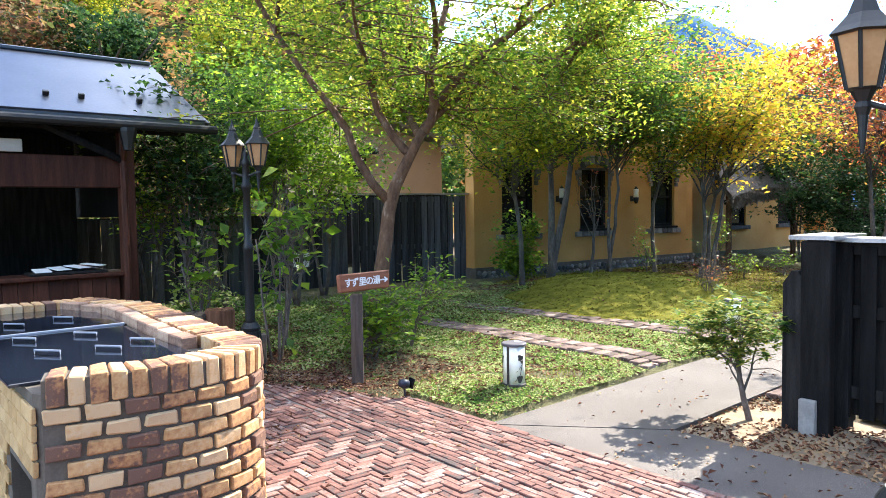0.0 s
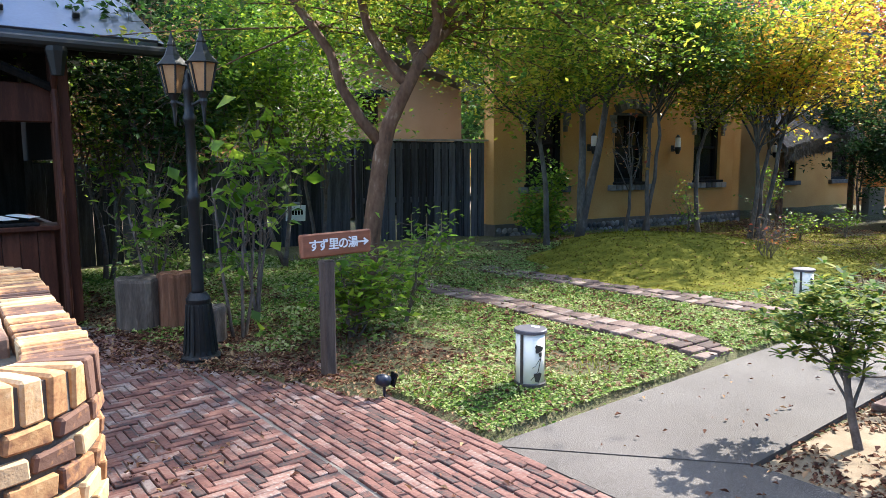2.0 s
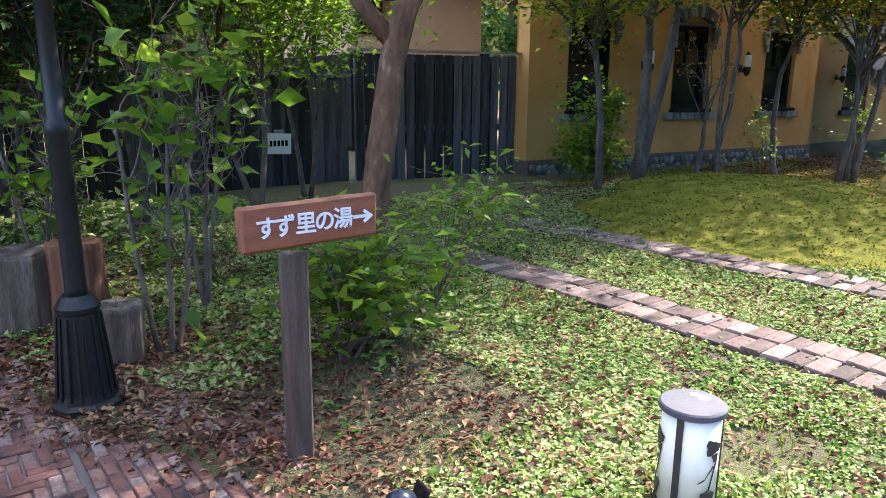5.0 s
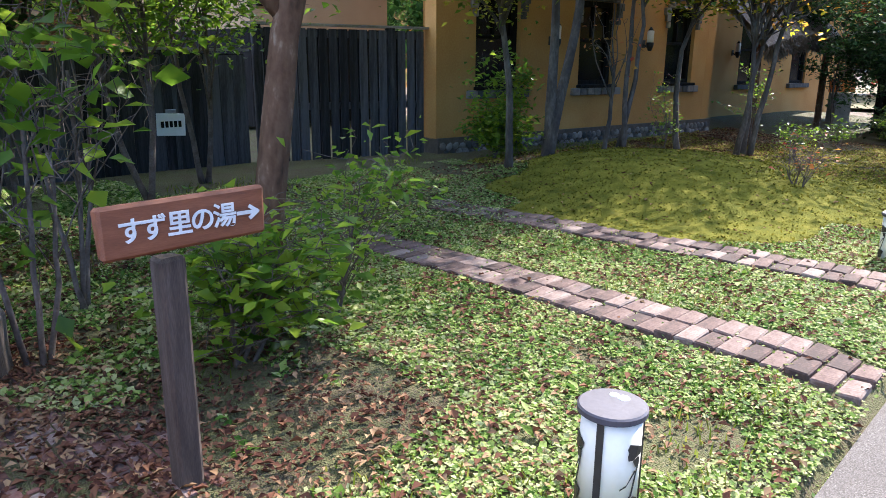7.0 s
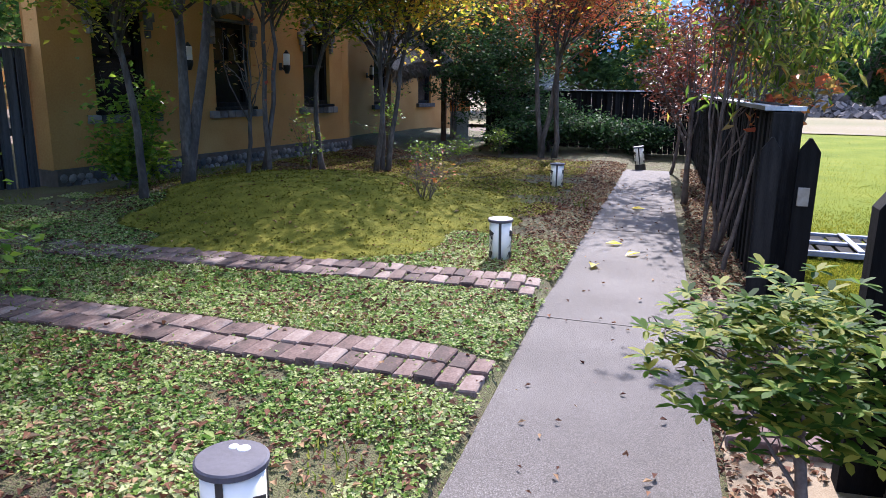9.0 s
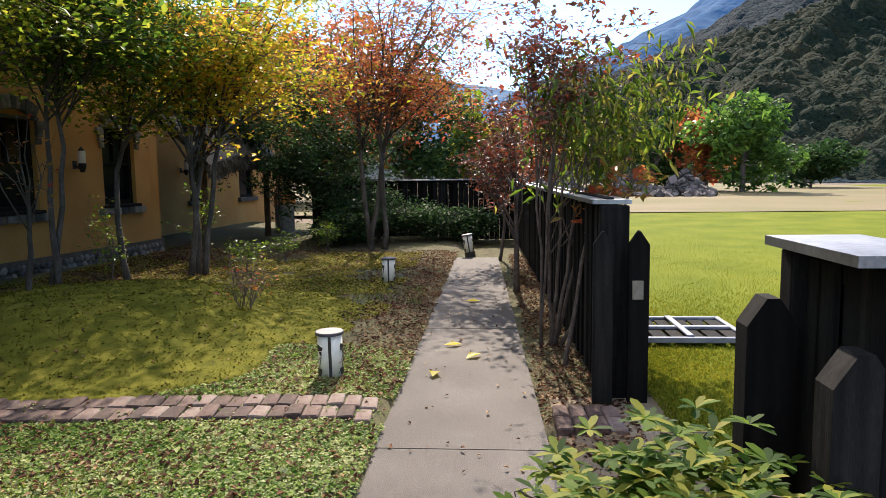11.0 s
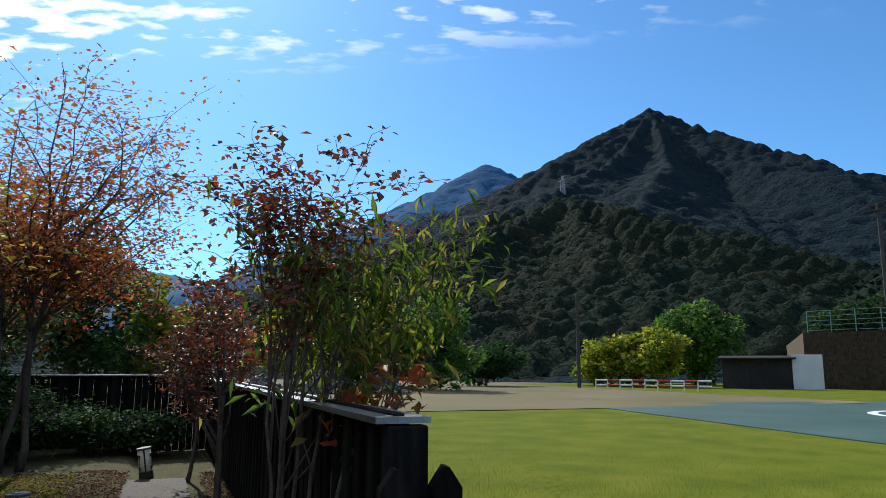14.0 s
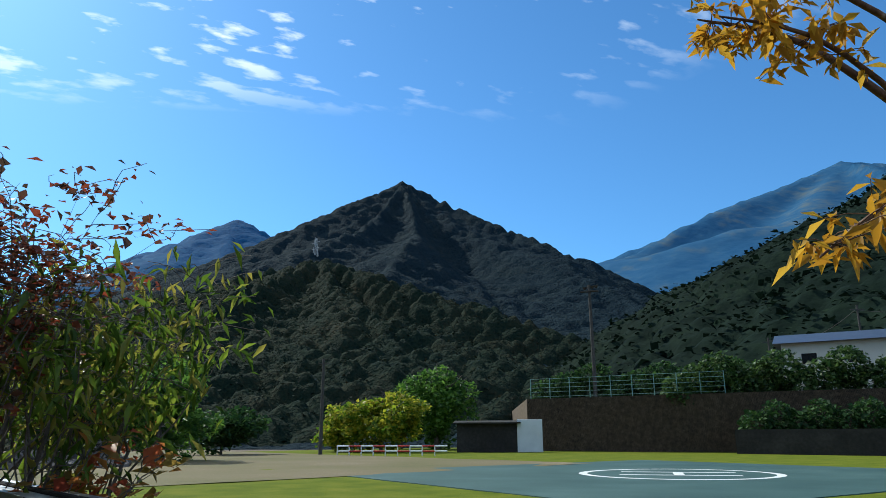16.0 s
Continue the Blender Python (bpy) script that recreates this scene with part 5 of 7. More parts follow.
# ---- garden lanterns ----
M["lantern_white"] = material("white_lantern_screen", [(0.76, 0.73, 0.62), (0.84, 0.81, 0.72)], 0.55, 5, bump=0.05)
M["lantern_dark"] = material("dark_brown_metal", [(0.028, 0.024, 0.022), (0.05, 0.044, 0.04)], 0.5, 10, bump=0.1)
M["lid_grey"] = material("grey_purple_lid", [(0.055, 0.05, 0.06), (0.095, 0.088, 0.105)], 0.55, 6, bump=0.15)


def curved_shape(pts2, r):
    """A flat outline of (angle metres, z) laid on a cylinder of radius r, 2.5 mm thick."""
    g = Geo()
    n = len(pts2)
    v = [(rr * math.sin(u / r), -rr * math.cos(u / r), z) for rr in (r, r + 0.0025) for u, z in pts2]
    return g.add(v, [tuple(range(n))[::-1], tuple(range(n, 2 * n))] + [(i, (i + 1) % n, n + (i + 1) % n, n + i) for i in range(n)])


def garden_lantern():
    R, H = 0.097, 0.39
    top = thing("garden_lantern", "white cylinder garden lantern with black vine cut-outs and grey lid", "lantern", group="garden lanterns along the path")
    part("base", Geo().lathe([(0.102, -0.06), (0.102, 0.055), (0.098, 0.06)], 28), M["lantern_dark"], top)
    part("screen", Geo().lathe([(R - 0.004, 0.055), (R - 0.004, H - 0.01)], 32), M["lantern_white"], top, "white screen", True)
    lid = part("lid", Geo().lathe([(0.102, H - 0.012), (0.107, H - 0.008), (0.107, H + 0.008), (0.101, H + 0.013)], 32), M["lid_grey"], top)
    part("mark", Geo().lathe([(0.020, 0), (0.018, 0.002)], 10, (0.02, 0.05, H + 0.013)).lathe([(0.016, 0), (0.014, 0.002)], 10, (-0.012, 0.058, H + 0.013)), M["paper"], lid, "small white print")
    for a in (0.35, 2.45, 4.55):
        u = a * R - 0.04
        part("strut", curved_shape([(u - 0.011, 0.05), (u + 0.011, 0.05), (u + 0.011, H - 0.01), (u - 0.011, H - 0.01)], R), M["lantern_dark"], top)
    for a in (1.3, 3.4, 5.5):
        u0 = a * R - 0.04
        def leaf(cu_, cz, s, tilt):
            out = []
            for k in range(11):
                t = 2 * math.pi * k / 11
                rr = s * (1 + 0.28 * math.cos(3 * t + 0.6)) * (0.75 + 0.25 * math.cos(t))
                out.append((u0 + cu_ + rr * math.cos(t + tilt), cz + rr * math.sin(t + tilt)))
            return out
        part("vine_leaf", curved_shape(leaf(0.012, 0.285, 0.036, 0.2), R), M["lantern_dark"], top)
        part("vine_leaf", curved_shape(leaf(0.03, 0.255, 0.018, -1.2), R), M["lantern_dark"], top)
        part("vine_leaf", curved_shape(leaf(0.012, 0.115, 0.038, -1.4), R), M["lantern_dark"], top)
        part("stem", curved_shape([(u0 + 0.040, 0.25), (u0 + 0.044, 0.25), (u0 + 0.018, 0.14), (u0 - 0.03, 0.085), (u0 - 0.033, 0.088), (u0 + 0.013, 0.14)], R), M["lantern_dark"], top)
        part("tendril", curved_shape([(u0 + 0.03, 0.22), (u0 - 0.005, 0.175), (u0 - 0.025, 0.165), (u0 - 0.022, 0.169), (u0 - 0.002, 0.18), (u0 + 0.026, 0.223)], R), M["lantern_dark"], top)
    return top


gl = garden_lantern()
gl.matrix_basis = pose(4.255, 4.12, -0.03, 0, 0, -74)
copy_thing(gl, pose(8.36, 4.29, -0.06, 1, -1, -75))
copy_thing(gl, pose(12.95, 4.53, -0.06, 0, 0, -80))
copy_thing(gl, pose(16.75, 3.5, -0.06, 0, -9, -85))

# ---- small spotlight ----
sp = thing("spotlight", "small dark blue garden spotlight with a square panel", "lamp", (3.46, 4.62, -0.03), 20)
M["navy"] = material("navy_plastic", [(0.010, 0.014, 0.028), (0.02, 0.026, 0.045)], 0.35, 10, bump=0.05)
part("spike", Geo().tube([(0, 0, -0.06), (0, 0, 0.08)], [0.006, 0.012], 8), M["navy"], sp)
part("head", Geo().tube([(-0.05, 0.02, 0.11), (-0.02, 0.0, 0.10), (0.02, -0.015, 0.085)], [0.028, 0.042, 0.036], 14), M["navy"], sp, smooth=True)
part("panel", Geo().box((0.055, -0.03, 0.09), (0.012, 0.085, 0.085), rz=-0.5, ry=0.3, bevel=0.003), M["dark_glass"], sp, "glossy square panel")

# ---- stumps ----
M["stump_wood"] = material("weathered_stump_wood", [(0.035, 0.025, 0.018), (0.095, 0.070, 0.052), (0.21, 0.165, 0.125)], 0.9, 3, 6, 30, 0.9, stretch=(5, 5, 0.6), dist=0.02)
M["split_wood"] = material("red_brown_split_wood", [(0.07, 0.025, 0.012), (0.16, 0.065, 0.03), (0.24, 0.12, 0.07)], 0.9, 3, 6, 30, 1.0, stretch=(9, 9, 0.5), dist=0.02)


def stump(at, rad, h, mat, seed, label):
    g = Geo()
    n = 28
    rings = []
    for z, f in ((-0.08, 1.08), (0.1 * h, 1.0), (0.5 * h, 0.97), (0.94 * h, 1.0), (h, 0.95), (h + 0.004, 0.6), (h - 0.01, 0.05)):
        rings.append([(rad * f * (1 + 0.11 * noise.noise(Vector((math.cos(a) * 1.8 + seed, math.sin(a) * 1.8, z))) + 0.03 * math.sin(a * 9 + seed)) * math.cos(a),
                       rad * f * (1 + 0.11 * noise.noise(Vector((math.cos(a) * 1.8 + seed, math.sin(a) * 1.8, z))) + 0.03 * math.sin(a * 9 + seed)) * math.sin(a),
                       z + 0.02 * noise.noise(Vector((math.cos(a) * 2, math.sin(a) * 2, seed))) * (z > 0.5 * h)) for a in [2 * math.pi * k / n for k in range(n)]])
    v = [p for rg in rings for p in rg]
    f = [(i * n + k, i * n + (k + 1) % n, (i + 1) * n + (k + 1) % n, (i + 1) * n + k) for i in range(len(rings) - 1) for k in range(n)] + [tuple((len(rings) - 1) * n + k for k in range(n))]
    ob_ = solid("tree_stump", g.add(v, f), M[mat], label, "stump", group="old stumps by the lamp post")
    ob_.matrix_world = pose(*at)
    return ob_


stump((2.80, 7.66, -0.05), 0.20, 0.46, "stump_wood", 1, "grey weathered sawn tree stump")
stump((3.08, 7.5, -0.05), 0.16, 0.50, "split_wood", 2, "red-brown split tree stump")
stump((3.12, 6.74, -0.05), 0.13, 0.30, "stump_wood", 3, "grey tree stump behind the lamp post")

# ---- gate posts, plates and loose gate ----
def gate_post(at, h, w=0.16, label="black-stained square gate post with a pointed top"):
    g = Geo()
    hw = w / 2
    g.add([(-hw, -0.05, -0.12), (hw, -0.05, -0.12), (hw, -0.05, h - 0.09), (hw - 0.06, -0.05, h), (-hw + 0.06, -0.05, h), (-hw, -0.05, h - 0.09),
           (-hw, 0.05, -0.12), (hw, 0.05, -0.12), (hw, 0.05, h - 0.09), (hw - 0.06, 0.05, h), (-hw + 0.06, 0.05, h), (-hw, 0.05, h - 0.09)],
          [(0, 1, 2, 3, 4, 5), (11, 10, 9, 8, 7, 6), (0, 6, 7, 1), (1, 7, 8, 2), (2, 8, 9, 3), (3, 9, 10, 4), (4, 10, 11, 5), (5, 11, 6, 0)])
    o = solid("gate_post", g, M["black_wood"], label, "post", group="gate posts")
    o.matrix_world = pose(*at)
    return o


for x, y, h, rz_ in ((8.08, 2.315, 1.12, 84), (8.10, 2.07, 1.12, 84), (5.55, 2.19, 1.12, 90), (5.09, 2.14, 1.06, 90)):
    gate_post((x, y, -0.02, 0, 0, rz_), h, 0.135 if x > 8 else 0.16)
M["brass_plate"] = material("dull_metal_plate", [(0.22, 0.19, 0.15), (0.36, 0.32, 0.26)], 0.5, 12, metal=0.4, bump=0.1)
pl = solid("latch_plate", Geo().box((0, 0, 0), (0.012, 0.075, 0.13), bevel=0.003), M["brass_plate"], "dull metal latch plate on the fence end", "plate")
pl.matrix_world = pose(8.043, 2.085, 0.70)
solid("post_foot", Geo().box((5.01, 2.03, 0.02), (0.05, 0.11, 0.26), bevel=0.006), M["stone_grey"], "grey concrete foot of the fence end post", "post foot")
end = solid("end_post", Geo().box((8.23, 2.22, 0.57), (0.10, 0.20, 1.4), bevel=0.008), M["black_wood"], "thick black end post of the field fence", "post")
end2 = solid("end_post", Geo().box((5.08, 2.0, 0.57), (0.09, 0.20, 1.36), bevel=0.008), M["black_wood"], "thick black end post of the gate fence", "post")
end3 = solid("end_post", Geo().box((5.57, 2.03, 0.57), (0.09, 0.20, 1.36), bevel=0.008), M["black_wood"], "thick black end post beside the gate opening", "post")
M["gate_steel"] = material("grey_painted_steel", [(0.16, 0.17, 0.20), (0.26, 0.28, 0.32)], 0.5, 6, bump=0.1)
lg = thing("loose_gate", "grey steel gate frame with dark slats lying on the lawn", "gate", (9.98, 1.30, -0.03), 0)
for c, s in (((0, -0.5, 0.03), (0.95, 0.05, 0.05)), ((0, 0.5, 0.03), (0.95, 0.05, 0.05)), ((-0.45, 0, 0.03), (0.05, 0.96, 0.05)), ((0.45, 0, 0.03), (0.05, 0.96, 0.05)), ((0.0, 0, 0.045), (0.07, 0.96, 0.03)), ((0.0, 0, 0.062), (0.86, 0.06, 0.02))):
    part("frame_bar", Geo().box(c, s, bevel=0.005), M["gate_steel"], lg)
for k in range(6):
    part("slat", Geo().box((0, -0.42 + k * 0.165, 0.022), (0.88, 0.13, 0.018), bevel=0.003), M["black_wood"], lg, "dark wooden slat")

# notice board on the yard fence
nb = thing("notice_board", "small white notice board wired to the black fence", "notice", (6.0, 10.98, 0.68), -1.4)
part("board", Geo().box((0, 0, 0), (0.33, 0.012, 0.25), bevel=0.003, ry=0.05), M["paper"], nb)
part("clip", Geo().box((0.01, 0.0, 0.15), (0.12, 0.02, 0.04), bevel=0.004), M["gate_steel"], nb)
for k in range(5):
    part("writing", Geo().box((-0.10 + k * 0.05, -0.009, 0.005), (0.034, 0.004, 0.07)), M["black_wood"], nb)


# ---- low growth and litter ----
def scatter(n, x0, x1, y0, y1, keep, lift=0.005):
    xs, ys = rng.uniform(x0, x1, n), rng.uniform(y0, y1, n)
    out = [(x, y, ground_z(x, y) + lift) for x, y in zip(xs, ys) if keep(x, y)]
    return np.array(out)


def off_strips(x, y):
    if random.random() < 0.07 + 0.25 * smooth01((y - 6) / 2):
        return True
    return not (5.68 < x < 6.2 and y < 9.3) and not (7.42 < x + 0.09 * (y - 3.9) < 7.92 and y < 8.6)


def patch(x, y, s, o):
    return noise.noise(Vector((x * s + o, y * s, o * 2.3)))


def moss_at(x, y):
    return math.hypot((x - 9.85) / 2.4, (y - 6.5) / 1.95) + 0.25 * patch(x, y, 1.3, 4) < 1.0


def leafy_at(x, y):
    shade = smooth01((4.9 - x) / 1.2) * smooth01((y - 4.6) / 0.5)
    return patch(x, y, 1.1, 1) * 0.7 + patch(x, y, 3.5, 7) * 0.5 > -0.48 + 0.75 * shade + 0.45 * smooth01((y - 7.0) / 3)


tagged(new("ground_cover", leaf_cloud("ground_cover", scatter(240000, 3.56, 9.2, 3.70, 9.6, lambda x, y: off_strips(x, y) and leafy_at(x, y) and not moss_at(x, y) and (x > 3.58 + 0.06 * patch(x, y, 6, 2)) , 0.012), 0.0195, M["leaf_cover"], 0.85, 1.2)),
       "dense mat of small round creeping green leaves", "ground cover", "", "stuff")
tagged(new("ground_cover", leaf_cloud("ground_cover", scatter(150000, 9.2, 16.6, 3.78, 9.4, lambda x, y: y > 3.75 + 0.03 * (x - 3.5) + 0.25 and not moss_at(x, y) and patch(x, y, 0.9, 1) + 0.6 * patch(x, y, 3.1, 7) > -0.22 + 0.5 * smooth01((4.6 - y) / 0.6) + 0.35 * smooth01((y - 7.4) / 1.0), 0.012), 0.026, M["moss_leaf"], 0.8, 1.0)),
       "low yellow-green creeping plants and moss beyond the mound", "ground cover", "", "stuff")
tagged(new("ground_cover", leaf_cloud("ground_cover", scatter(70000, 2.05, 5.2, 5.3, 10.8, lambda x, y: y > 5.9 + 1.9 * max(0.0, 3.4 - x) + 0.4 * patch(x, y, 2.0, 3) and patch(x, y, 1.6, 2) + 0.5 * patch(x, y, 5.0, 7) > -0.25, 0.014), 0.034, M["leaf_cover"], 0.75, 0.9)),
       "green creeping plants in the shade behind the lamp post", "ground cover", "", "stuff")
tagged(new("weeds", leaf_cloud("weeds", (lambda s: np.repeat(s, 9, 0) + np.repeat(np.zeros((len(s), 3)), 9, 0) + rng.normal(size=(len(s) * 9, 3)) * np.array([0.012, 0.012, 0.008]))(scatter(800, 3.6, 9.0, 3.9, 9.0, lambda x, y: off_strips(x, y) and not moss_at(x, y) and patch(x, y, 1.4, 6) > -0.1)), 0.045, M["leaf_cover"], 0.5, 0.9)),
       "broad-leaved weeds in small rosettes", "weeds", "", "stuff")


def blades(name, pts, h, mat, lean=0.35, w=0.004):
    n = len(pts)
    a = rng.uniform(0, 2 * np.pi, n)
    d = np.stack([np.cos(a), np.sin(a), np.zeros(n)], 1)
    s = np.stack([-np.sin(a), np.cos(a), np.zeros(n)], 1) * w
    hh = (h * rng.uniform(0.5, 1.4, n))[:, None]
    upv = np.array([0, 0, 1.0])
    l_ = rng.uniform(0.1, lean * 2, (n, 1))
    v = np.stack([pts - s, pts + s, pts + hh * (upv * 0.6 + d * l_ * 0.4) + s * 0.7, pts + hh * (upv * 0.9 + d * l_), pts + hh * (upv * 0.6 + d * l_ * 0.4) - s * 0.7], 1).reshape(-1, 3)
    i = np.arange(n)[:, None] * 5
    return mesh_arrays(name, v, np.concatenate([i, i + 1, i + 2, i + 3, i + 4], 1), mat)


tagged(new("grass", blades("grass", scatter(20000, 3.6, 12.5, 3.9, 10.0, lambda x, y: off_strips(x, y) and not moss_at(x, y) and patch(x, y, 0.8, 5) > -0.1, 0.0), 0.04, M["grass"])), "short tufts of garden grass", "grass", "", "stuff")
tagged(new("moss_tufts", leaf_cloud("moss_tufts", scatter(120000, 6.9, 12.9, 4.1, 8.9, lambda x, y: moss_at(x, y) and off_strips(x, y), 0.004), 0.022, M["moss_tuft"], 0.6, 0.3)), "cushions of yellow-green moss on the mound", "moss", "", "stuff")
solid("moss_bed", sheet("moss_bed", 6.9, 12.9, 4.1, 8.9, 0.06, lambda x, y: ground_z(x, y) + (0.012 + 0.016 * max(0, patch(x, y, 5, 3)) if moss_at(x, y) else -0.05), M["moss"]), M["moss"], "yellow-green moss blanket over the garden mound", "moss", "structure")


def litter_at(x, y):
    if y < 3.75:
        return 4.42 < x and y < 2.75 and patch(x, y, 2, 8) > -0.5
    near_edge = smooth01((4.6 - y) / 0.8) * (x > 8.0)
    shade = smooth01((4.9 - x) / 1.5) * smooth01((y - 4.6) / 0.4)
    return off_strips(x, y) and random.random() < 0.36 - 0.2 * smooth01((x - 8.5) / 1.5) + 0.9 * near_edge + 0.8 * shade + 0.75 * smooth01((y - 7.2) / 1.2) * smooth01((x - 11) / 2) + 0.25 * smooth01(patch(x, y, 1.2, 9) * 4)


tagged(new("fallen_leaves", leaf_cloud("fallen_leaves", scatter(120000, 2.1, 17.0, 2.15, 9.3, lambda x, y: litter_at(x, y) and not (moss_at(x, y) and random.random() < 0.93), 0.016), 0.034, M["leaf_fallen"], 0.55, 1.5, fold=0.25)), "dry brown and yellow fallen leaves", "leaf litter", "", "stuff")
pv = np.array([(x, y, z) for x, y, z in zip(rng.uniform(1.75, 3.7, 7000), rng.uniform(3.6, 7.8, 7000), np.full(7000, -0.036)) if patch(x, y, 1.2, 3) + 0.95 * smooth01((y - 4.6 - 1.2 * max(0.0, 3.3 - x)) / 0.9) - 0.5 > random.uniform(-0.2, 0.5)] +
              [(x, y, -0.045) for x, y in zip(rng.uniform(1.8, 3.5, 120), rng.uniform(0.5, 5.0, 120))] + [(x, y, -0.062) for x, y in zip(rng.uniform(3.6, 14, 130), rng.uniform(2.85, 3.7, 130))] + [(x, y, -0.062) for x, y in zip(rng.uniform(3.6, 4.38, 120), rng.uniform(0.6, 2.7, 120))] + [(x, y, -0.084) for x, y in zip(rng.uniform(4.4, 5.34, 3200), rng.uniform(-1.0, 2.2, 3200))])
tagged(new("paving_leaves", leaf_cloud("paving_leaves", pv, 0.036, M["leaf_fallen"], 0.5, 1.2, fold=0.25)), "dry leaves blown over the paving", "leaf litter", "", "stuff")
yl = thing("fresh_leaf", "yellow fallen leaf on the concrete path", "leaf")
yl.matrix_world = pose(9.6, 3.35, -0.066)
part("blade", leaf_cloud("blade", np.array([(0, 0, 0.0)]), 0.13, M["leaf_yellow"], 0.5, 3.0), None, yl)
for x, y, rz_ in ((8.7, 3.52, 60), (11.8, 3.4, 140), (9.1, 3.3, 200)):
    copy_thing(yl, pose(x, y, -0.066, 0, 0, rz_))
solid("fence_bed", sheet("fence_bed", 4.39, 5.6, -3.5, 1.7, 0.08, lambda x, y: -0.10 + 0.014 * patch(x, y, 3, 2), M["soil"]), M["soil"], "brown earth bed along the black fence", "bed", "structure")
solid("sand_bed", sheet("sand_bed", 4.4, 8.2, 1.7, 2.67, 0.06, lambda x, y: -0.098 + 0.012 * patch(x, y, 3, 2), M["sand"]), M["sand"], "pale sandy bed beside the concrete path", "bed", "structure")
lr, la = 1.2 + rng.exponential(4.2, 150000), rng.uniform(-np.pi, 0.0, 150000)
lp = np.stack([7.5 + lr * np.cos(la), 1.97 + lr * np.sin(la) * 0.999 - 0.0, np.full(150000, -0.055)], 1)
lp[:, 1] = 1.97 + (lr - 1.2) * np.sin(la)
lp = lp[(lp[:, 0] > 5.6) & (lp[:, 0] < 40) & (lp[:, 1] > -11)]
tagged(new("lawn_grass", blades("lawn_grass", lp, 0.019, M["lawn_blade"], 0.6, 0.004)), "short mown lawn blades", "grass", "", "stuff")

# ---- the far side of the field ----
EX, EY0 = 5.3, 3.2


def far(az, d, z=-0.06):
    return (EX + d * math.cos(radians(az)), EY0 + d * math.sin(radians(az)), z)


M["pole_wood"] = material("dark_pole", [(0.03, 0.028, 0.026), (0.07, 0.065, 0.06)], 0.8, 4)
M["rail_white"] = material("white_rail_paint", [(0.62, 0.62, 0.62), (0.78, 0.78, 0.78)], 0.5, 4)
M["rail_red"] = material("red_rail_paint", [(0.35, 0.02, 0.02), (0.50, 0.04, 0.03)], 0.5, 4)
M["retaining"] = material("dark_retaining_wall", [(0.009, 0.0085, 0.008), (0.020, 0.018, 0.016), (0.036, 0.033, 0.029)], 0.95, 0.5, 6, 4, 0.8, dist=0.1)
M["net"] = material("teal_fence_steel", [(0.10, 0.20, 0.19), (0.16, 0.28, 0.27)], 0.6, 3)
M["white_sheet"] = material("white_metal_sheet", [(0.50, 0.53, 0.55), (0.62, 0.65, 0.67)], 0.5, 1)
M["house_wall"] = material("pale_house_siding", [(0.45, 0.45, 0.40), (0.55, 0.55, 0.50)], 0.7, 1)
M["ivy"] = leafmat("ivy_leaves", [(0.02, 0.05, 0.014), (0.05, 0.10, 0.025), (0.10, 0.16, 0.045)], 0.3)

up1 = thing("utility_pole", "dark wooden utility pole at the field's edge", "pole", far(-31.9, 62))
part("shaft", Geo().tube([(0, 0, -0.3), (0, 0, 8.0)], [0.17, 0.12], 10), M["pole_wood"], up1)
part("crossarm", Geo().box((0, 0, 7.6), (0.9, 0.08, 0.08), rz=0.9), M["pole_wood"], up1)
fl = thing("floodlight_pole", "tall pole with a bank of floodlights", "pole", far(-53.6, 78))
part("shaft", Geo().tube([(0, 0, -0.5), (0, 0, 17.6)], [0.26, 0.16], 10), M["pole_wood"], fl)
part("platform", Geo().box((0, 0, 16.9), (2.0, 0.5, 0.12), rz=0.5), M["pole_wood"], fl)
for k in range(4):
    part("floodlight", Geo().lathe([(0.10, 0), (0.26, 0.22), (0.28, 0.26)], 10, (-0.75 + k * 0.5, -0.2, 17.2)), M["pole_wood"], fl)
gr = thing("guard_rail", "low red and white striped guard rail", "rail", far(-33.2, 59), math.degrees(math.atan2(-5.4, -7.1)))
for k in range(9):
    for z in (0.35, 0.75):
        part("bar", Geo().tube([(k, 0, z), (k + 1.0, 0, z)], [0.06, 0.06], 8), M["rail_red" if k % 2 else "rail_white"], gr)
    part("post", Geo().tube([(k, 0, -0.1), (k, 0, 0.8)], [0.05, 0.05], 8), M["rail_white"], gr)


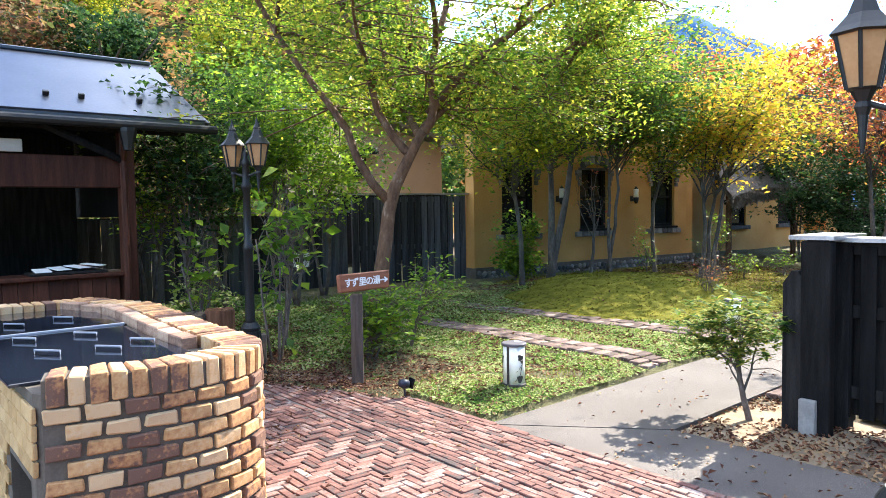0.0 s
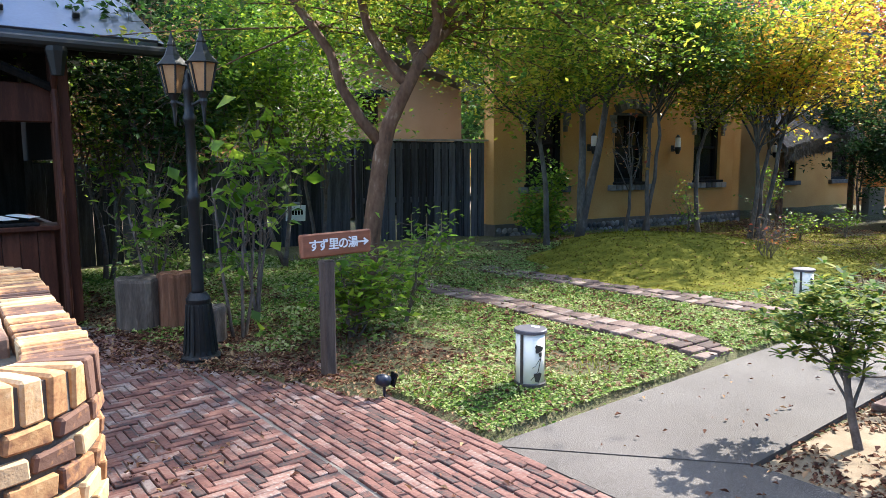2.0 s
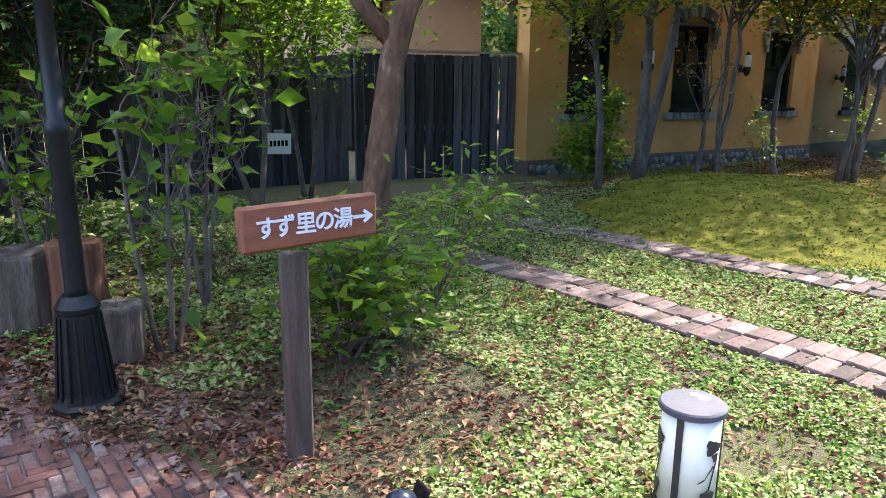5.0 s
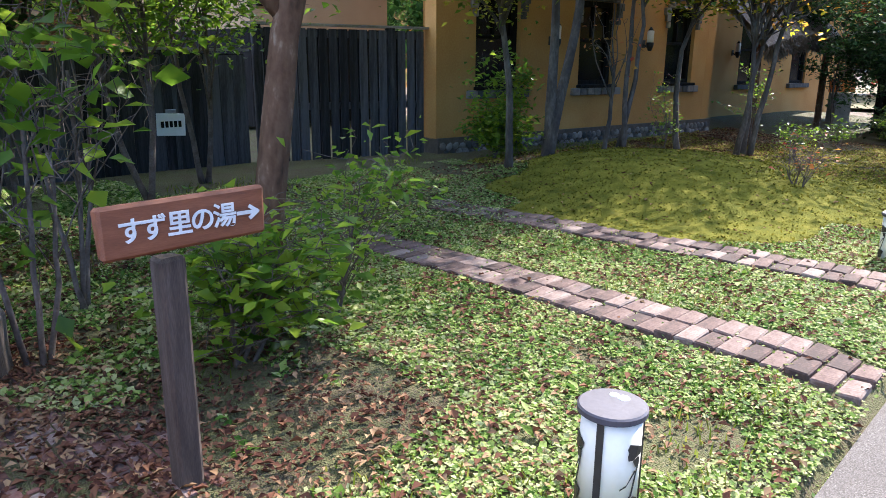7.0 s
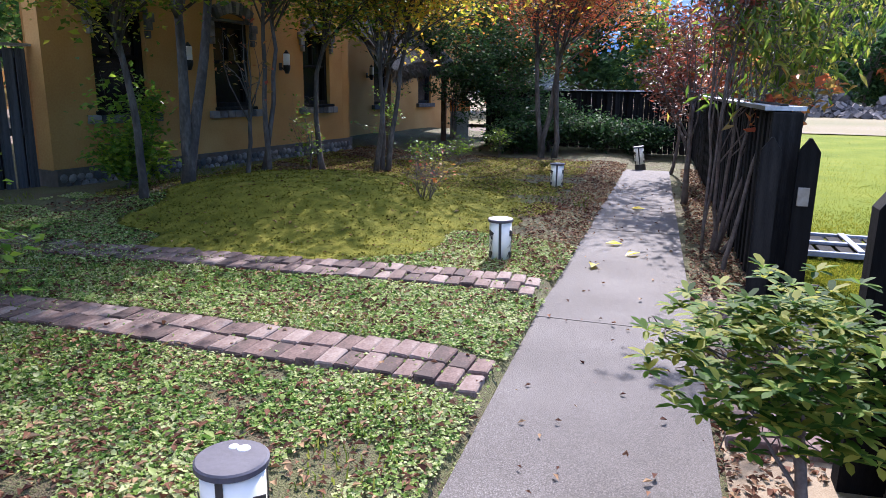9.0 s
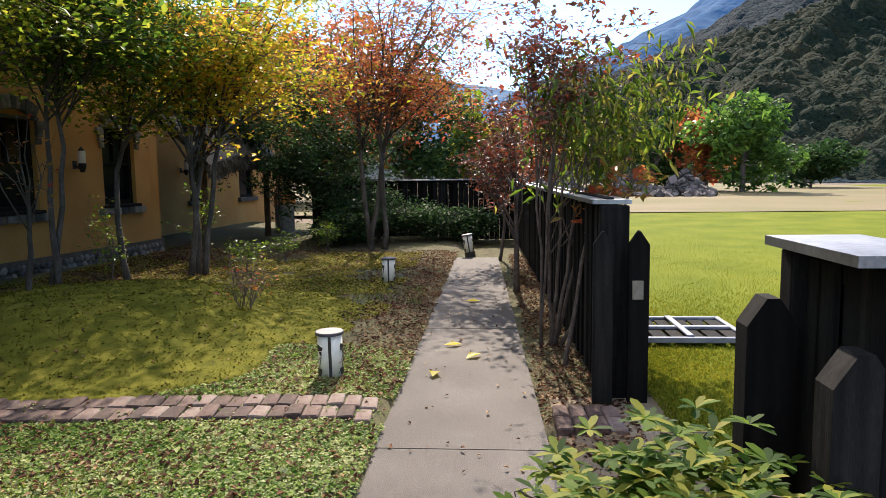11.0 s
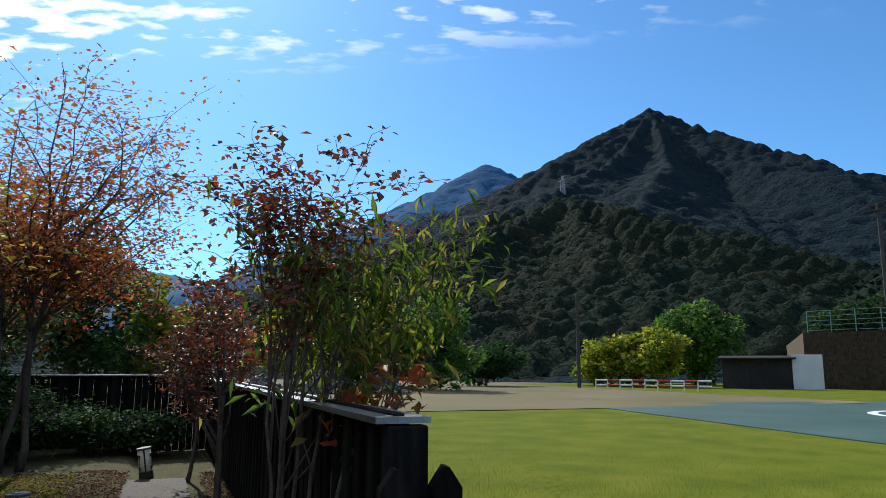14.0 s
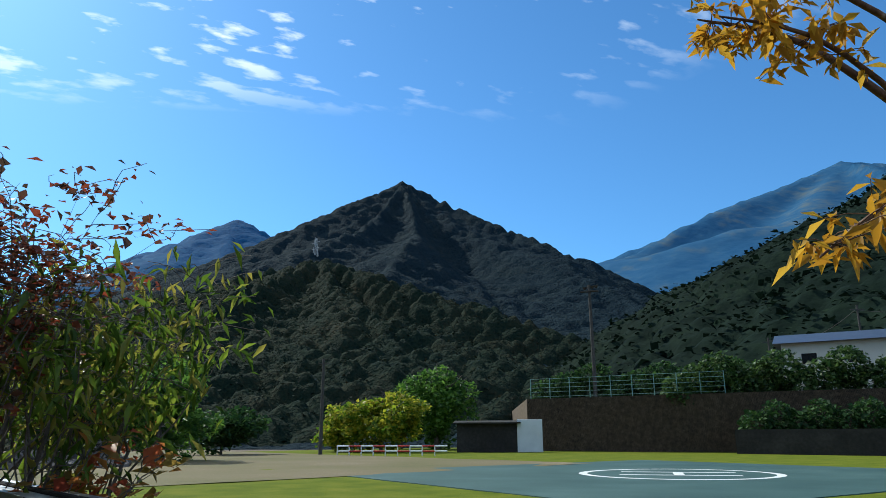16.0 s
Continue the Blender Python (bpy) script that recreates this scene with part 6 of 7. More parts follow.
def far_tree(az, d, w, h, mat_, n, size, seed, label, trunk=True, z=-0.06):
    x, y, _ = far(az, d)
    r_ = random.Random(seed)
    top = thing("far_tree", label, "tree", (x, y, z), group="trees round the field")
    wood = Geo().tube([(0, 0, -0.2), (0, 0, h * 0.5), (r_.uniform(-0.3, 0.3), 0.1, h * 0.85)], [0.03 * h, 0.02 * h, 0.004 * h], 8)
    for k in range(8):
        a = r_.uniform(0, 6.28)
        wood.tube([(0, 0, h * r_.uniform(0.25, 0.5)), (math.cos(a) * w * 0.2, math.sin(a) * w * 0.2, h * 0.6), (math.cos(a) * w * 0.4, math.sin(a) * w * 0.4, h * r_.uniform(0.6, 0.8))], [0.012 * h, 0.008 * h, 0.003 * h], 5)
    part("trunk", wood, M["twig"], top)
    nb_ = 26
    c = rng.normal(size=(nb_, 3))
    c /= np.linalg.norm(c, axis=1)[:, None]
    c = c * rng.uniform(0.35, 0.85, (nb_, 1)) * np.array([w / 2, w / 2, h * 0.48]) + np.array([0, 0, h * 0.47])
    q = c[rng.integers(0, nb_, n)]
    e = rng.normal(size=(n, 3))
    e /= np.linalg.norm(e, axis=1)[:, None]
    q = q + e * rng.uniform(0.6, 1.0, (n, 1)) * np.array([w * 0.17, w * 0.17, h * 0.13])
    q[:, 2] = q[:, 2].clip(0.05)
    part("crown", leaf_cloud("crown", q, size, M[mat_], 0.7, 0.3), None, top)
    return top


far_tree(-36.6, 69, 9.0, 6.3, "leaf_maple", 6000, 0.4, 1, "domed yellow-green tree beside the guard rail")
far_tree(-33.4, 72, 6.0, 4.8, "leaf_maple", 3000, 0.4, 2, "low olive tree behind the pole")
far_tree(-41.0, 80, 8.5, 11.0, "leaf_green", 6000, 0.45, 3, "round dark green tree above the shed")
far_tree(-38.2, 84, 6.5, 8.5, "leaf_dark", 4000, 0.45, 4, "dark tree at the field's far edge")
far_tree(-20.0, 52, 8.0, 7.5, "leaf_green", 5000, 0.38, 5, "green tree turning orange at the field's edge")
far_tree(-17.2, 56, 5.5, 8.5, "leaf_orange", 2600, 0.4, 6, "orange tree at the field's edge")
far_tree(-13.5, 58, 6.0, 6.5, "leaf_dark", 3500, 0.4, 7, "dark tree behind the rubble heap")
far_tree(-8.5, 62, 6.0, 7.5, "leaf_maple", 3500, 0.4, 8, "olive tree behind the rubble heap")
far_tree(-4.0, 60, 6.0, 6.5, "leaf_orange", 3000, 0.4, 9, "rusty tree beyond the fence")
far_tree(-24.5, 66, 7.0, 4.5, "leaf_dark", 3500, 0.4, 10, "low dark tree at the field's edge")
far_tree(1.5, 48, 7.0, 8.5, "leaf_maple", 4500, 0.38, 11, "yellow-green tree beyond the fence")
far_tree(7.0, 44, 8.5, 10.5, "leaf_dark", 5000, 0.38, 12, "dark evergreen beyond the fence")
far_tree(13.0, 42, 9.0, 12.0, "leaf_orange", 5000, 0.38, 13, "orange tree beyond the entrance")
far_tree(19.0, 40, 9.5, 12.0, "leaf_orange", 8000, 0.38, 14, "yellow tree beyond the entrance")
far_tree(24.0, 46, 10.0, 13.5, "leaf_yellow", 8000, 0.38, 15, "rusty tree beyond the inn")
far_tree(32.0, 40, 9.0, 13.5, "leaf_orange", 8000, 0.3, 26, "orange tree rising behind the inn")
far_tree(80.0, 32, 8.0, 8.5, "leaf_rust", 6000, 0.3, 16, "orange tree behind the yard")
far_tree(88.0, 30, 7.0, 8.0, "leaf_rust", 5000, 0.3, 17, "tawny tree behind the yard")
far_tree(95.0, 28, 7.0, 8.5, "leaf_rust", 5000, 0.3, 18, "orange tree behind the pavilion")
far_tree(100.0, 40, 9.0, 13.0, "leaf_dark", 6000, 0.35, 19, "tall dark conifer wood behind the pavilion")
far_tree(70.0, 30, 8.0, 10.5, "leaf_peach", 7000, 0.28, 20, "tall green tree behind the yard fence")
far_tree(61.0, 30, 8.0, 10.5, "leaf_maple", 7000, 0.28, 21, "tall yellow-green tree behind the cottage")
far_tree(50.0, 34, 10.0, 13.5, "leaf_green", 9000, 0.3, 22, "green tree rising behind the inn")
far_tree(41.0, 36, 10.0, 14.0, "leaf_maple", 9000, 0.3, 23, "yellow-green tree rising behind the inn")
far_tree(84.0, 55, 12.0, 14.0, "leaf_rust", 6000, 0.45, 24, "orange tree on the slope")
far_tree(77.0, 52, 12.0, 13.0, "leaf_rust", 6000, 0.45, 25, "tawny tree on the slope")

wood_rng = random.Random(77)
wood_kinds = [o for o in scene.objects if o.name.startswith("far_tree") and o.parent is None][-9:]
for k in range(64):
    az_, d_ = wood_rng.uniform(52, 108), wood_rng.uniform(48, 130)
    x_, y_, _ = far(az_, d_)
    up_hill = max(0.0, 1 - math.hypot(x_ - 5 - 230 * math.cos(radians(76)), y_ - 2 - 230 * math.sin(radians(76))) / 190) * 88
    o = copy_thing(wood_kinds[k % len(wood_kinds)], pose(x_, y_, up_hill - 1.2, 0, 0, wood_rng.uniform(0, 360)))
    o["label"] = "autumn tree in the wood on the slope"
shed = thing("shed", "low dark shed with a white metal door sheet", "shed", far(-47.4, 66.5), 222.6)
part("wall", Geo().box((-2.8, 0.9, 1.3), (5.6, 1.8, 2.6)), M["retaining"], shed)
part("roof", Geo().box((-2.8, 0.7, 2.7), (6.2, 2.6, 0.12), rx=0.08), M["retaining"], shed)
part("door_sheet", Geo().box((1.1, 0.0, 1.45), (2.3, 0.12, 2.9), bevel=0.02), M["white_sheet"], shed, "white corrugated door sheet")
for k in range(9):
    part("rib", Geo().box((0.05 + k * 0.26, -0.08, 1.45), (0.06, 0.04, 2.8)), M["white_sheet"], shed)
WA, WB = Vector((*far(-48.2, 71)[:2], 0)), Vector((*far(-78, 66)[:2], 0))
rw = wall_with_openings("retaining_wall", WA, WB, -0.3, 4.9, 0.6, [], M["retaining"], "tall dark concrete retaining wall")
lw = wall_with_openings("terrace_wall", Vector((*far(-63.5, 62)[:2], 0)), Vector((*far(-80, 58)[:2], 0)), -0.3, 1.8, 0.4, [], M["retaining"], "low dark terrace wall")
terrace = Geo().prism([(*WA[:2],), (*WB[:2],), (*far(-80, 110)[:2],), (*far(-47, 110)[:2],)], -0.3, 4.88)
solid("terrace", terrace, M["soil"], "raised terrace above the retaining wall", "ground", "structure")
nf_ = thing("net_fence", "teal steel mesh fence on the retaining wall", "fence", (WA.x, WA.y, 4.9), math.degrees(math.atan2(WB.y - WA.y, WB.x - WA.x)))
for k in range(10):
    part("post", Geo().tube([(0.5 + k * 2.0, -0.1, -0.05), (0.5 + k * 2.0, -0.1, 1.9)], [0.04, 0.04], 6), M["net"], nf_)
for z in (0.15, 0.6, 1.0, 1.4, 1.85):
    part("rail", Geo().tube([(0.5, -0.1, z), (18.5, -0.1, z)], [0.018, 0.018], 5), M["net"], nf_)


def hedge(pts, w, h, z, n, mat_, size, label, seed):
    g = np.array(pts, float)
    q = g[rng.integers(0, len(g), n)]
    e = rng.normal(size=(n, 3))
    e /= np.linalg.norm(e, axis=1)[:, None]
    q = q + e * rng.uniform(0.75, 1.05, (n, 1)) * np.array([w, w, h])
    ob_ = thing("hedge", label, "hedge", (float(g[0, 0]), float(g[0, 1]), z))
    part("foliage", leaf_cloud("foliage", q - np.array([g[0, 0], g[0, 1], z]), size, M[mat_], 0.8, 0.3), None, ob_)
    return ob_


hedge([far(a_, 68, 5.0 + (i % 3) * 0.9) for i, a_ in enumerate(np.linspace(-60, -77, 13))], 1.7, 1.7, -0.1, 14000, "ivy", 0.35, "thick ivy spilling over the retaining wall", 1)
hedge([far(a_, 63, 2.0 + (i % 2) * 0.8) for i, a_ in enumerate(np.linspace(-65, -78, 10))], 1.3, 1.2, -0.1, 6000, "leaf_dark", 0.3, "dark shrubs on the low terrace", 2)
hedge([far(a_, 80, 6.0 + (i % 3) * 0.8) for i, a_ in enumerate(np.linspace(-50, -64, 9))], 2.0, 1.4, 4.8, 7000, "leaf_dark", 0.4, "green bushes behind the mesh fence", 3)
hs = thing("far_house", "pale low house with a grey roof above the wall", "house", far(-71.5, 78, 5.6), 198.5)
part("wall", Geo().box((0, 0, 2.0), (11, 6, 4.6)), M["house_wall"], hs)
part("roof", Geo().add([(-6.2, -3.8, 4.2), (6.2, -3.8, 4.2), (6.2, 3.8, 4.2), (-6.2, 3.8, 4.2), (-6.2, 0, 5.4), (6.2, 0, 5.4)], [(0, 1, 5, 4), (2, 3, 4, 5), (0, 4, 3), (1, 2, 5), (3, 2, 1, 0)]), M["roof_metal"], hs)
for x in (-3.2, 0.6, 4.0):
    part("window", Geo().box((x, 3.01, 2.7), (1.3, 0.08, 1.0)), M["dark_glass"], hs)
    part("window", Geo().box((x, -3.01, 2.7), (1.3, 0.08, 1.0)), M["dark_glass"], hs)
for k, (az_, d_, h_) in enumerate(((-66.5, 92, 12.5), (-72.5, 88, 15.0), (-70.8, 96, 12.5))):
    o = thing("utility_pole", "thin grey utility pole beside the far house", "pole", far(az_, d_, 4.8))
    part("shaft", Geo().tube([(0, 0, -0.2), (0, 0, h_ - 4.8)], [0.15, 0.11], 8), M["pole_wood"], o)
    part("crossarm", Geo().box((0, 0, h_ - 5.3), (1.4, 0.1, 0.1), rz=0.6), M["pole_wood"], o)


def wire(a, b, sag):
    return solid("power_cable", Geo().tube([Vector(a).lerp(Vector(b), i / 10) - Vector((0, 0, sag * math.sin(math.pi * i / 10))) for i in range(11)], [0.03] * 11, 5), M["pole_wood"], "thin dark power cable sagging between poles", "cable")


wire(far(-66.5, 92, 12.2), far(-72.5, 88, 14.6), 1.4)
wire(far(-72.5, 88, 14.4), far(-84, 84, 15.0), 1.4)

# lattice pylon on the ridge
py = thing("pylon", "grey steel lattice power pylon on the wooded ridge", "pylon", far(-30.9, 330, 62))
M["galv"] = material("galvanised_steel", [(0.35, 0.37, 0.38), (0.45, 0.47, 0.48)], 0.6, 2)
for sx in (-1, 1):
    for sy in (-1, 1):
        part("leg", Geo().tube([(sx * 2.4, sy * 2.4, -8), (sx * 1.0, sy * 1.0, 20), (sx * 0.3, sy * 0.3, 31)], [0.22, 0.18, 0.12], 5), M["galv"], py)
for k in range(9):
    z0_, z1_ = 8 + k * 2.6, 10.6 + k * 2.6
    wd = lambda z: 2.2 - 1.5 * (z / 31)
    part("brace", Geo().tube([(-wd(z0_), -wd(z0_), z0_), (wd(z1_), -wd(z1_), z1_)], [0.12] * 2, 4).tube([(wd(z0_), -wd(z0_), z0_), (-wd(z1_), -wd(z1_), z1_)], [0.12] * 2, 4).tube([(-wd(z0_), -wd(z0_), z0_), (-wd(z1_), wd(z1_), z1_)], [0.12] * 2, 4), M["galv"], py)
for z in (22, 26, 29):
    part("arm", Geo().tube([(-3.2, 0, z), (3.2, 0, z)], [0.16, 0.16], 5), M["galv"], py)

# rubble heaps
M["rubble"] = material("dark_rubble", [(0.03, 0.027, 0.025), (0.08, 0.07, 0.065), (0.16, 0.14, 0.13)], 0.95, 2, island=0.5)
for az0, az1, d_, h_ in ((-2.5, -8.0, 47, 1.0), (-9.0, -18.0, 45, 1.4)):
    nr = 900
    t_ = rng.uniform(0, 1, nr)
    w_ = rng.normal(0, 1.0, nr)
    P = np.array([far(az0 + (az1 - az0) * t, d_ + w) for t, w in zip(t_, w_)])
    P[:, 2] = rng.uniform(0, 1, nr) * h_ * np.exp(-w_ ** 2 / 1.5) * (0.6 + 0.4 * np.sin(t_ * 14 + az0))
    g = Geo()
    for p in P:
        g.box(p - P[0], rng.uniform(0.12, 0.5, 3), rng.uniform(0, 6), 0, rng.uniform(-1, 1), rng.uniform(-1, 1))
    o = solid("rubble_heap", g, M["rubble"], "long heap of dark broken rubble and timber", "rubble", "stuff")
    o.matrix_world = pose(*P[0])


# ---- brick work ----
M["tan_brick"] = material("tan_yellow_brick", [(0.12, 0.062, 0.042), (0.28, 0.135, 0.06), (0.37, 0.20, 0.085), (0.43, 0.255, 0.115), (0.46, 0.31, 0.17)], 0.9, 14, 6, 70, 1.0, rand=0.6, dist=0.006)
M["pale_brick"] = material("pale_yellow_brick", [(0.30, 0.185, 0.075), (0.40, 0.26, 0.115), (0.46, 0.32, 0.155)], 0.9, 9, 6, 70, 0.5, rand=0.35, dist=0.005)
M["rim_brick"] = material("weathered_rim_brick", [(0.15, 0.085, 0.058), (0.25, 0.145, 0.095), (0.33, 0.21, 0.14), (0.40, 0.28, 0.195)], 0.9, 9, 6, 70, 0.8, rand=0.35, dist=0.006)
M["red_brick"] = material("worn_red_paving_brick", [(0.045, 0.032, 0.030), (0.115, 0.049, 0.038), (0.16, 0.072, 0.055), (0.19, 0.12, 0.10), (0.29, 0.225, 0.195)], 0.85, 7, 6, 60, 0.9, rand=0.28, dist=0.005)
M["red_brick_far"] = material("worn_red_paving_brick_rest", [(0.045, 0.032, 0.030), (0.115, 0.049, 0.038), (0.16, 0.072, 0.055), (0.19, 0.12, 0.10), (0.29, 0.225, 0.195)], 0.85, 7, 6, 60, 0.9, island=0.28, dist=0.005)
M["strip_brick"] = material("grey_pink_path_brick", [(0.05, 0.031, 0.025), (0.105, 0.062, 0.05), (0.16, 0.108, 0.09), (0.23, 0.178, 0.15)], 0.9, 8, 6, 60, 0.7, rand=0.35, dist=0.005)
M["pool_cover"] = material("dark_glossy_cover", [(0.006, 0.009, 0.016), (0.012, 0.016, 0.026)], 0.06, 3, bump=0.03, spec=0.8, fine=8)

M["pave_grout"] = material("dusty_paving_mortar", [(0.08, 0.068, 0.058), (0.13, 0.115, 0.10), (0.19, 0.17, 0.15)], 0.95, 6, fine=80, bump=0.5)
RT = 0.86
OUT = [Vector(p) for p in ((0.54, 3.13), (0.80, 3.06), (1.05, 3.03), (1.27, 3.05), (1.43, 3.12), (1.53, 3.23), (1.58, 3.42), (1.61, 4.2), (1.67, 5.3), (1.55, 5.68), (1.42, 6.05))]
curve = resample([Vector((p.x, p.y, 0)) for p in OUT], 160)
arc = [0.0]
for a, b in zip(curve, curve[1:]):
    arc.append(arc[-1] + (b - a).length)


def along(s):
    """Place and direction at arc length s of the basin's outline."""
    s = min(max(s, 0), arc[-1])
    k = max(0, min(len(arc) - 2, int(np.searchsorted(arc, s)) - 1))
    u = (s - arc[k]) / max(1e-6, arc[k + 1] - arc[k])
    d = (curve[k + 1] - curve[k]).normalized()
    return curve[k].lerp(curve[k + 1], u), d


def inset(dist):
    out = []
    for i in range(0, 161, 4):
        p, d = along(arc[i])
        out.append((p.x - d.y * dist, p.y + d.x * dist))
    return out


basin = thing("brick_basin", "tan brick foot-bath basin with a rounded corner and dark cover", "basin", (0, 0, 0))
ins = inset(0.016)
low_out = [(0.52, 6.03), (0.52, 3.80), (0.95, 3.80), (0.95, 3.30), (0.52, 3.30), (0.52, 3.19)]
part("core", Geo().prism(ins + low_out[:1] + low_out[-1:], -0.12, 0.02).prism(ins + low_out, 0.02, 0.40).prism(ins + low_out[:1] + low_out[-1:], 0.40, 0.792), M["grout"], basin, "grey mortar core")
brick_kinds = [Geo().box((0, 0, 0), (0.138, 0.10, 0.062), bevel=0.004 + 0.0015 * k, jit=0.005).mesh("brick", M["tan_brick"]) for k in range(4)]
soldier_kinds = [Geo().box((0, 0, 0), (0.066, 0.205, 0.122), bevel=0.004 + 0.0015 * k, jit=0.004).mesh("brick", M["tan_brick"]) for k in range(4)]
rb = random.Random(3)
for row in range(10):
    z = 0.70 - row * 0.074
    s = -0.075 if row % 2 else 0.0
    while s < arc[-1] - 0.05:
        c = s + 0.07
        if 0.03 < c < arc[-1]:
            p, d = along(c)
            o = part("brick", brick_kinds[rb.randrange(4)], None, basin)
            off = 0.05 - rb.uniform(0.0, 0.006)
            o.location = (p.x - d.y * off, p.y + d.x * off, z + rb.uniform(-0.003, 0.003))
            o.rotation_euler = (rb.gauss(0, 0.008), rb.gauss(0, 0.012), math.atan2(d.y, d.x) + rb.gauss(0, 0.012))
            curved = 1.1 < c < 1.75
            o.scale = (0.96 if curved else rb.uniform(0.94, 1.0), 1, rb.uniform(0.92, 1.02))
        s += 0.151
s = 0.02
while s < arc[-1]:
    p, d = along(s + 0.03)
    o = part("brick", soldier_kinds[rb.randrange(4)], None, basin)
    o.location = (p.x - d.y * 0.10, p.y + d.x * 0.10, RT - 0.06 + rb.uniform(-0.003, 0.003))
    o.rotation_euler = (rb.gauss(0, 0.012), rb.gauss(0, 0.012), math.atan2(d.y, d.x) + rb.gauss(0, 0.015))
    s += 0.079
inner_kinds = [Geo().box((0, 0, 0), (0.20, 0.095, 0.118), bevel=0.007, jit=0.004).mesh("brick", M["rim_brick"]) for k in range(3)]
s = 1.5
while s < arc[-1] - 0.1:
    p, d = along(s + 0.1)
    o = part("brick", inner_kinds[rb.randrange(3)], None, basin)
    o.location = (p.x - d.y * 0.262, p.y + d.x * 0.262, RT - 0.06 + rb.uniform(-0.003, 0.003))
    o.rotation_euler = (0, 0, math.atan2(d.y, d.x) + rb.gauss(0, 0.01))
    s += 0.212
part("rim_bed", Geo().prism(inset(0.012) + inset(0.19)[::-1], 0.735, RT - 0.014), M["grout"], basin, "grey mortar between the rim bricks")
# far end of the rim
for k in range(12):
    o = part("brick", soldier_kinds[rb.randrange(4)], None, basin)
    o.location = (0.53 + k * 0.072, 5.95, RT - 0.06)
    o.rotation_euler = (0, 0, rb.gauss(0, 0.015))
# smooth pale brick side
pale_kinds = [Geo().box((0, 0, 0), (0.02, 0.21, 0.066), bevel=0.004, jit=0.002).mesh("brick", M["pale_brick"]) for k in range(3)]
for row in range(11):
    z = 0.705 - row * 0.073
    y = 3.262
    if row % 2:
        y = 3.371
        if not 0.0 < z < 0.43:
            o = part("brick", pale_kinds[0], None, basin)
            o.location, o.scale = (0.516, 3.209, z), (1, 0.48, 1)
    while y < 6.0:
        if not (3.22 < y < 3.88 and 0.0 < z < 0.43):
            o = part("brick", pale_kinds[rb.randrange(3)], None, basin)
            o.location = (0.516, y, z)
        y += 0.218
part("cover", Geo().box((0.87, 4.02, 0.803), (0.82, 1.36, 0.016), bevel=0.003), M["pool_cover"], basin, "dark glossy cover sheet")
part("cover", Geo().box((0.89, 5.27, 0.803), (0.86, 1.10, 0.016), bevel=0.003), M["pool_cover"], basin, "dark glossy cover sheet")
part("cover_edge", Geo().box((0.88, 4.71, 0.815), (0.84, 0.025, 0.012), bevel=0.002), M["gate_steel"], basin, "grey cover joint strip")
for x, y, rz_ in ((0.72, 3.95, 0.9), (0.98, 3.85, 0.9), (1.18, 3.95, 0.9), (0.7, 4.45, 0.9), (1.0, 4.4, 0.9), (0.75, 5.1, 0.9), (1.05, 5.2, 0.9)):
    dx, dy = 0.075 * math.cos(rz_), -0.075 * math.sin(rz_)
    part("handle", Geo().tube([(x - dx, y - dy, 0.808), (x - dx, y - dy, 0.831), (x + dx, y + dy, 0.831), (x + dx, y + dy, 0.808)], [0.006] * 4, 6), M["gate_steel"], basin, "thin steel handle")

# herringbone paving with a running border
paving = thing("pavement_brick", "herringbone red brick paving with a stretcher border", "paving", (0, 0, -0.075), kind="structure")
part("bed", Geo().box((0.9, 3.2, -0.055), (5.24, 11.6, 0.14)), M["pave_grout"], paving, "dark mortar bed")
W_ = 0.053
pav_kinds = [Geo().box((0, 0, 0), (0.152, 0.046, 0.06), bevel=0.004, jit=0.003).mesh("brick", M["red_brick"]) for k in range(4)]
rest = Geo()
rp_ = random.Random(9)
count = 0
slots = []
LIMIT = 2.725
taken = set()
for i in range(-13, 53):
    for j in range(-8, 152):
        dmod = (i - j) % 6
        x, y = i * W_, j * W_
        if dmod == 0 and (i + 3) * W_ <= LIMIT:
            slots.append((x + 1.5 * W_, y + W_ / 2, 0.0, 1.0))
            taken.update(((i, j), (i + 1, j), (i + 2, j)))
        elif dmod == 3 and (i + 1) * W_ <= LIMIT:
            slots.append((x + W_ / 2, y - W_ / 2, math.pi / 2, 1.0))
            taken.update(((i, j), (i, j - 1), (i, j - 2)))
for i in range(46, 52):
    for j in range(-8, 152):
        if (i, j) not in taken and (i + 1) * W_ <= LIMIT:
            slots.append(((i + 0.5) * W_, (j + 0.5) * W_, 0.0, 0.32))
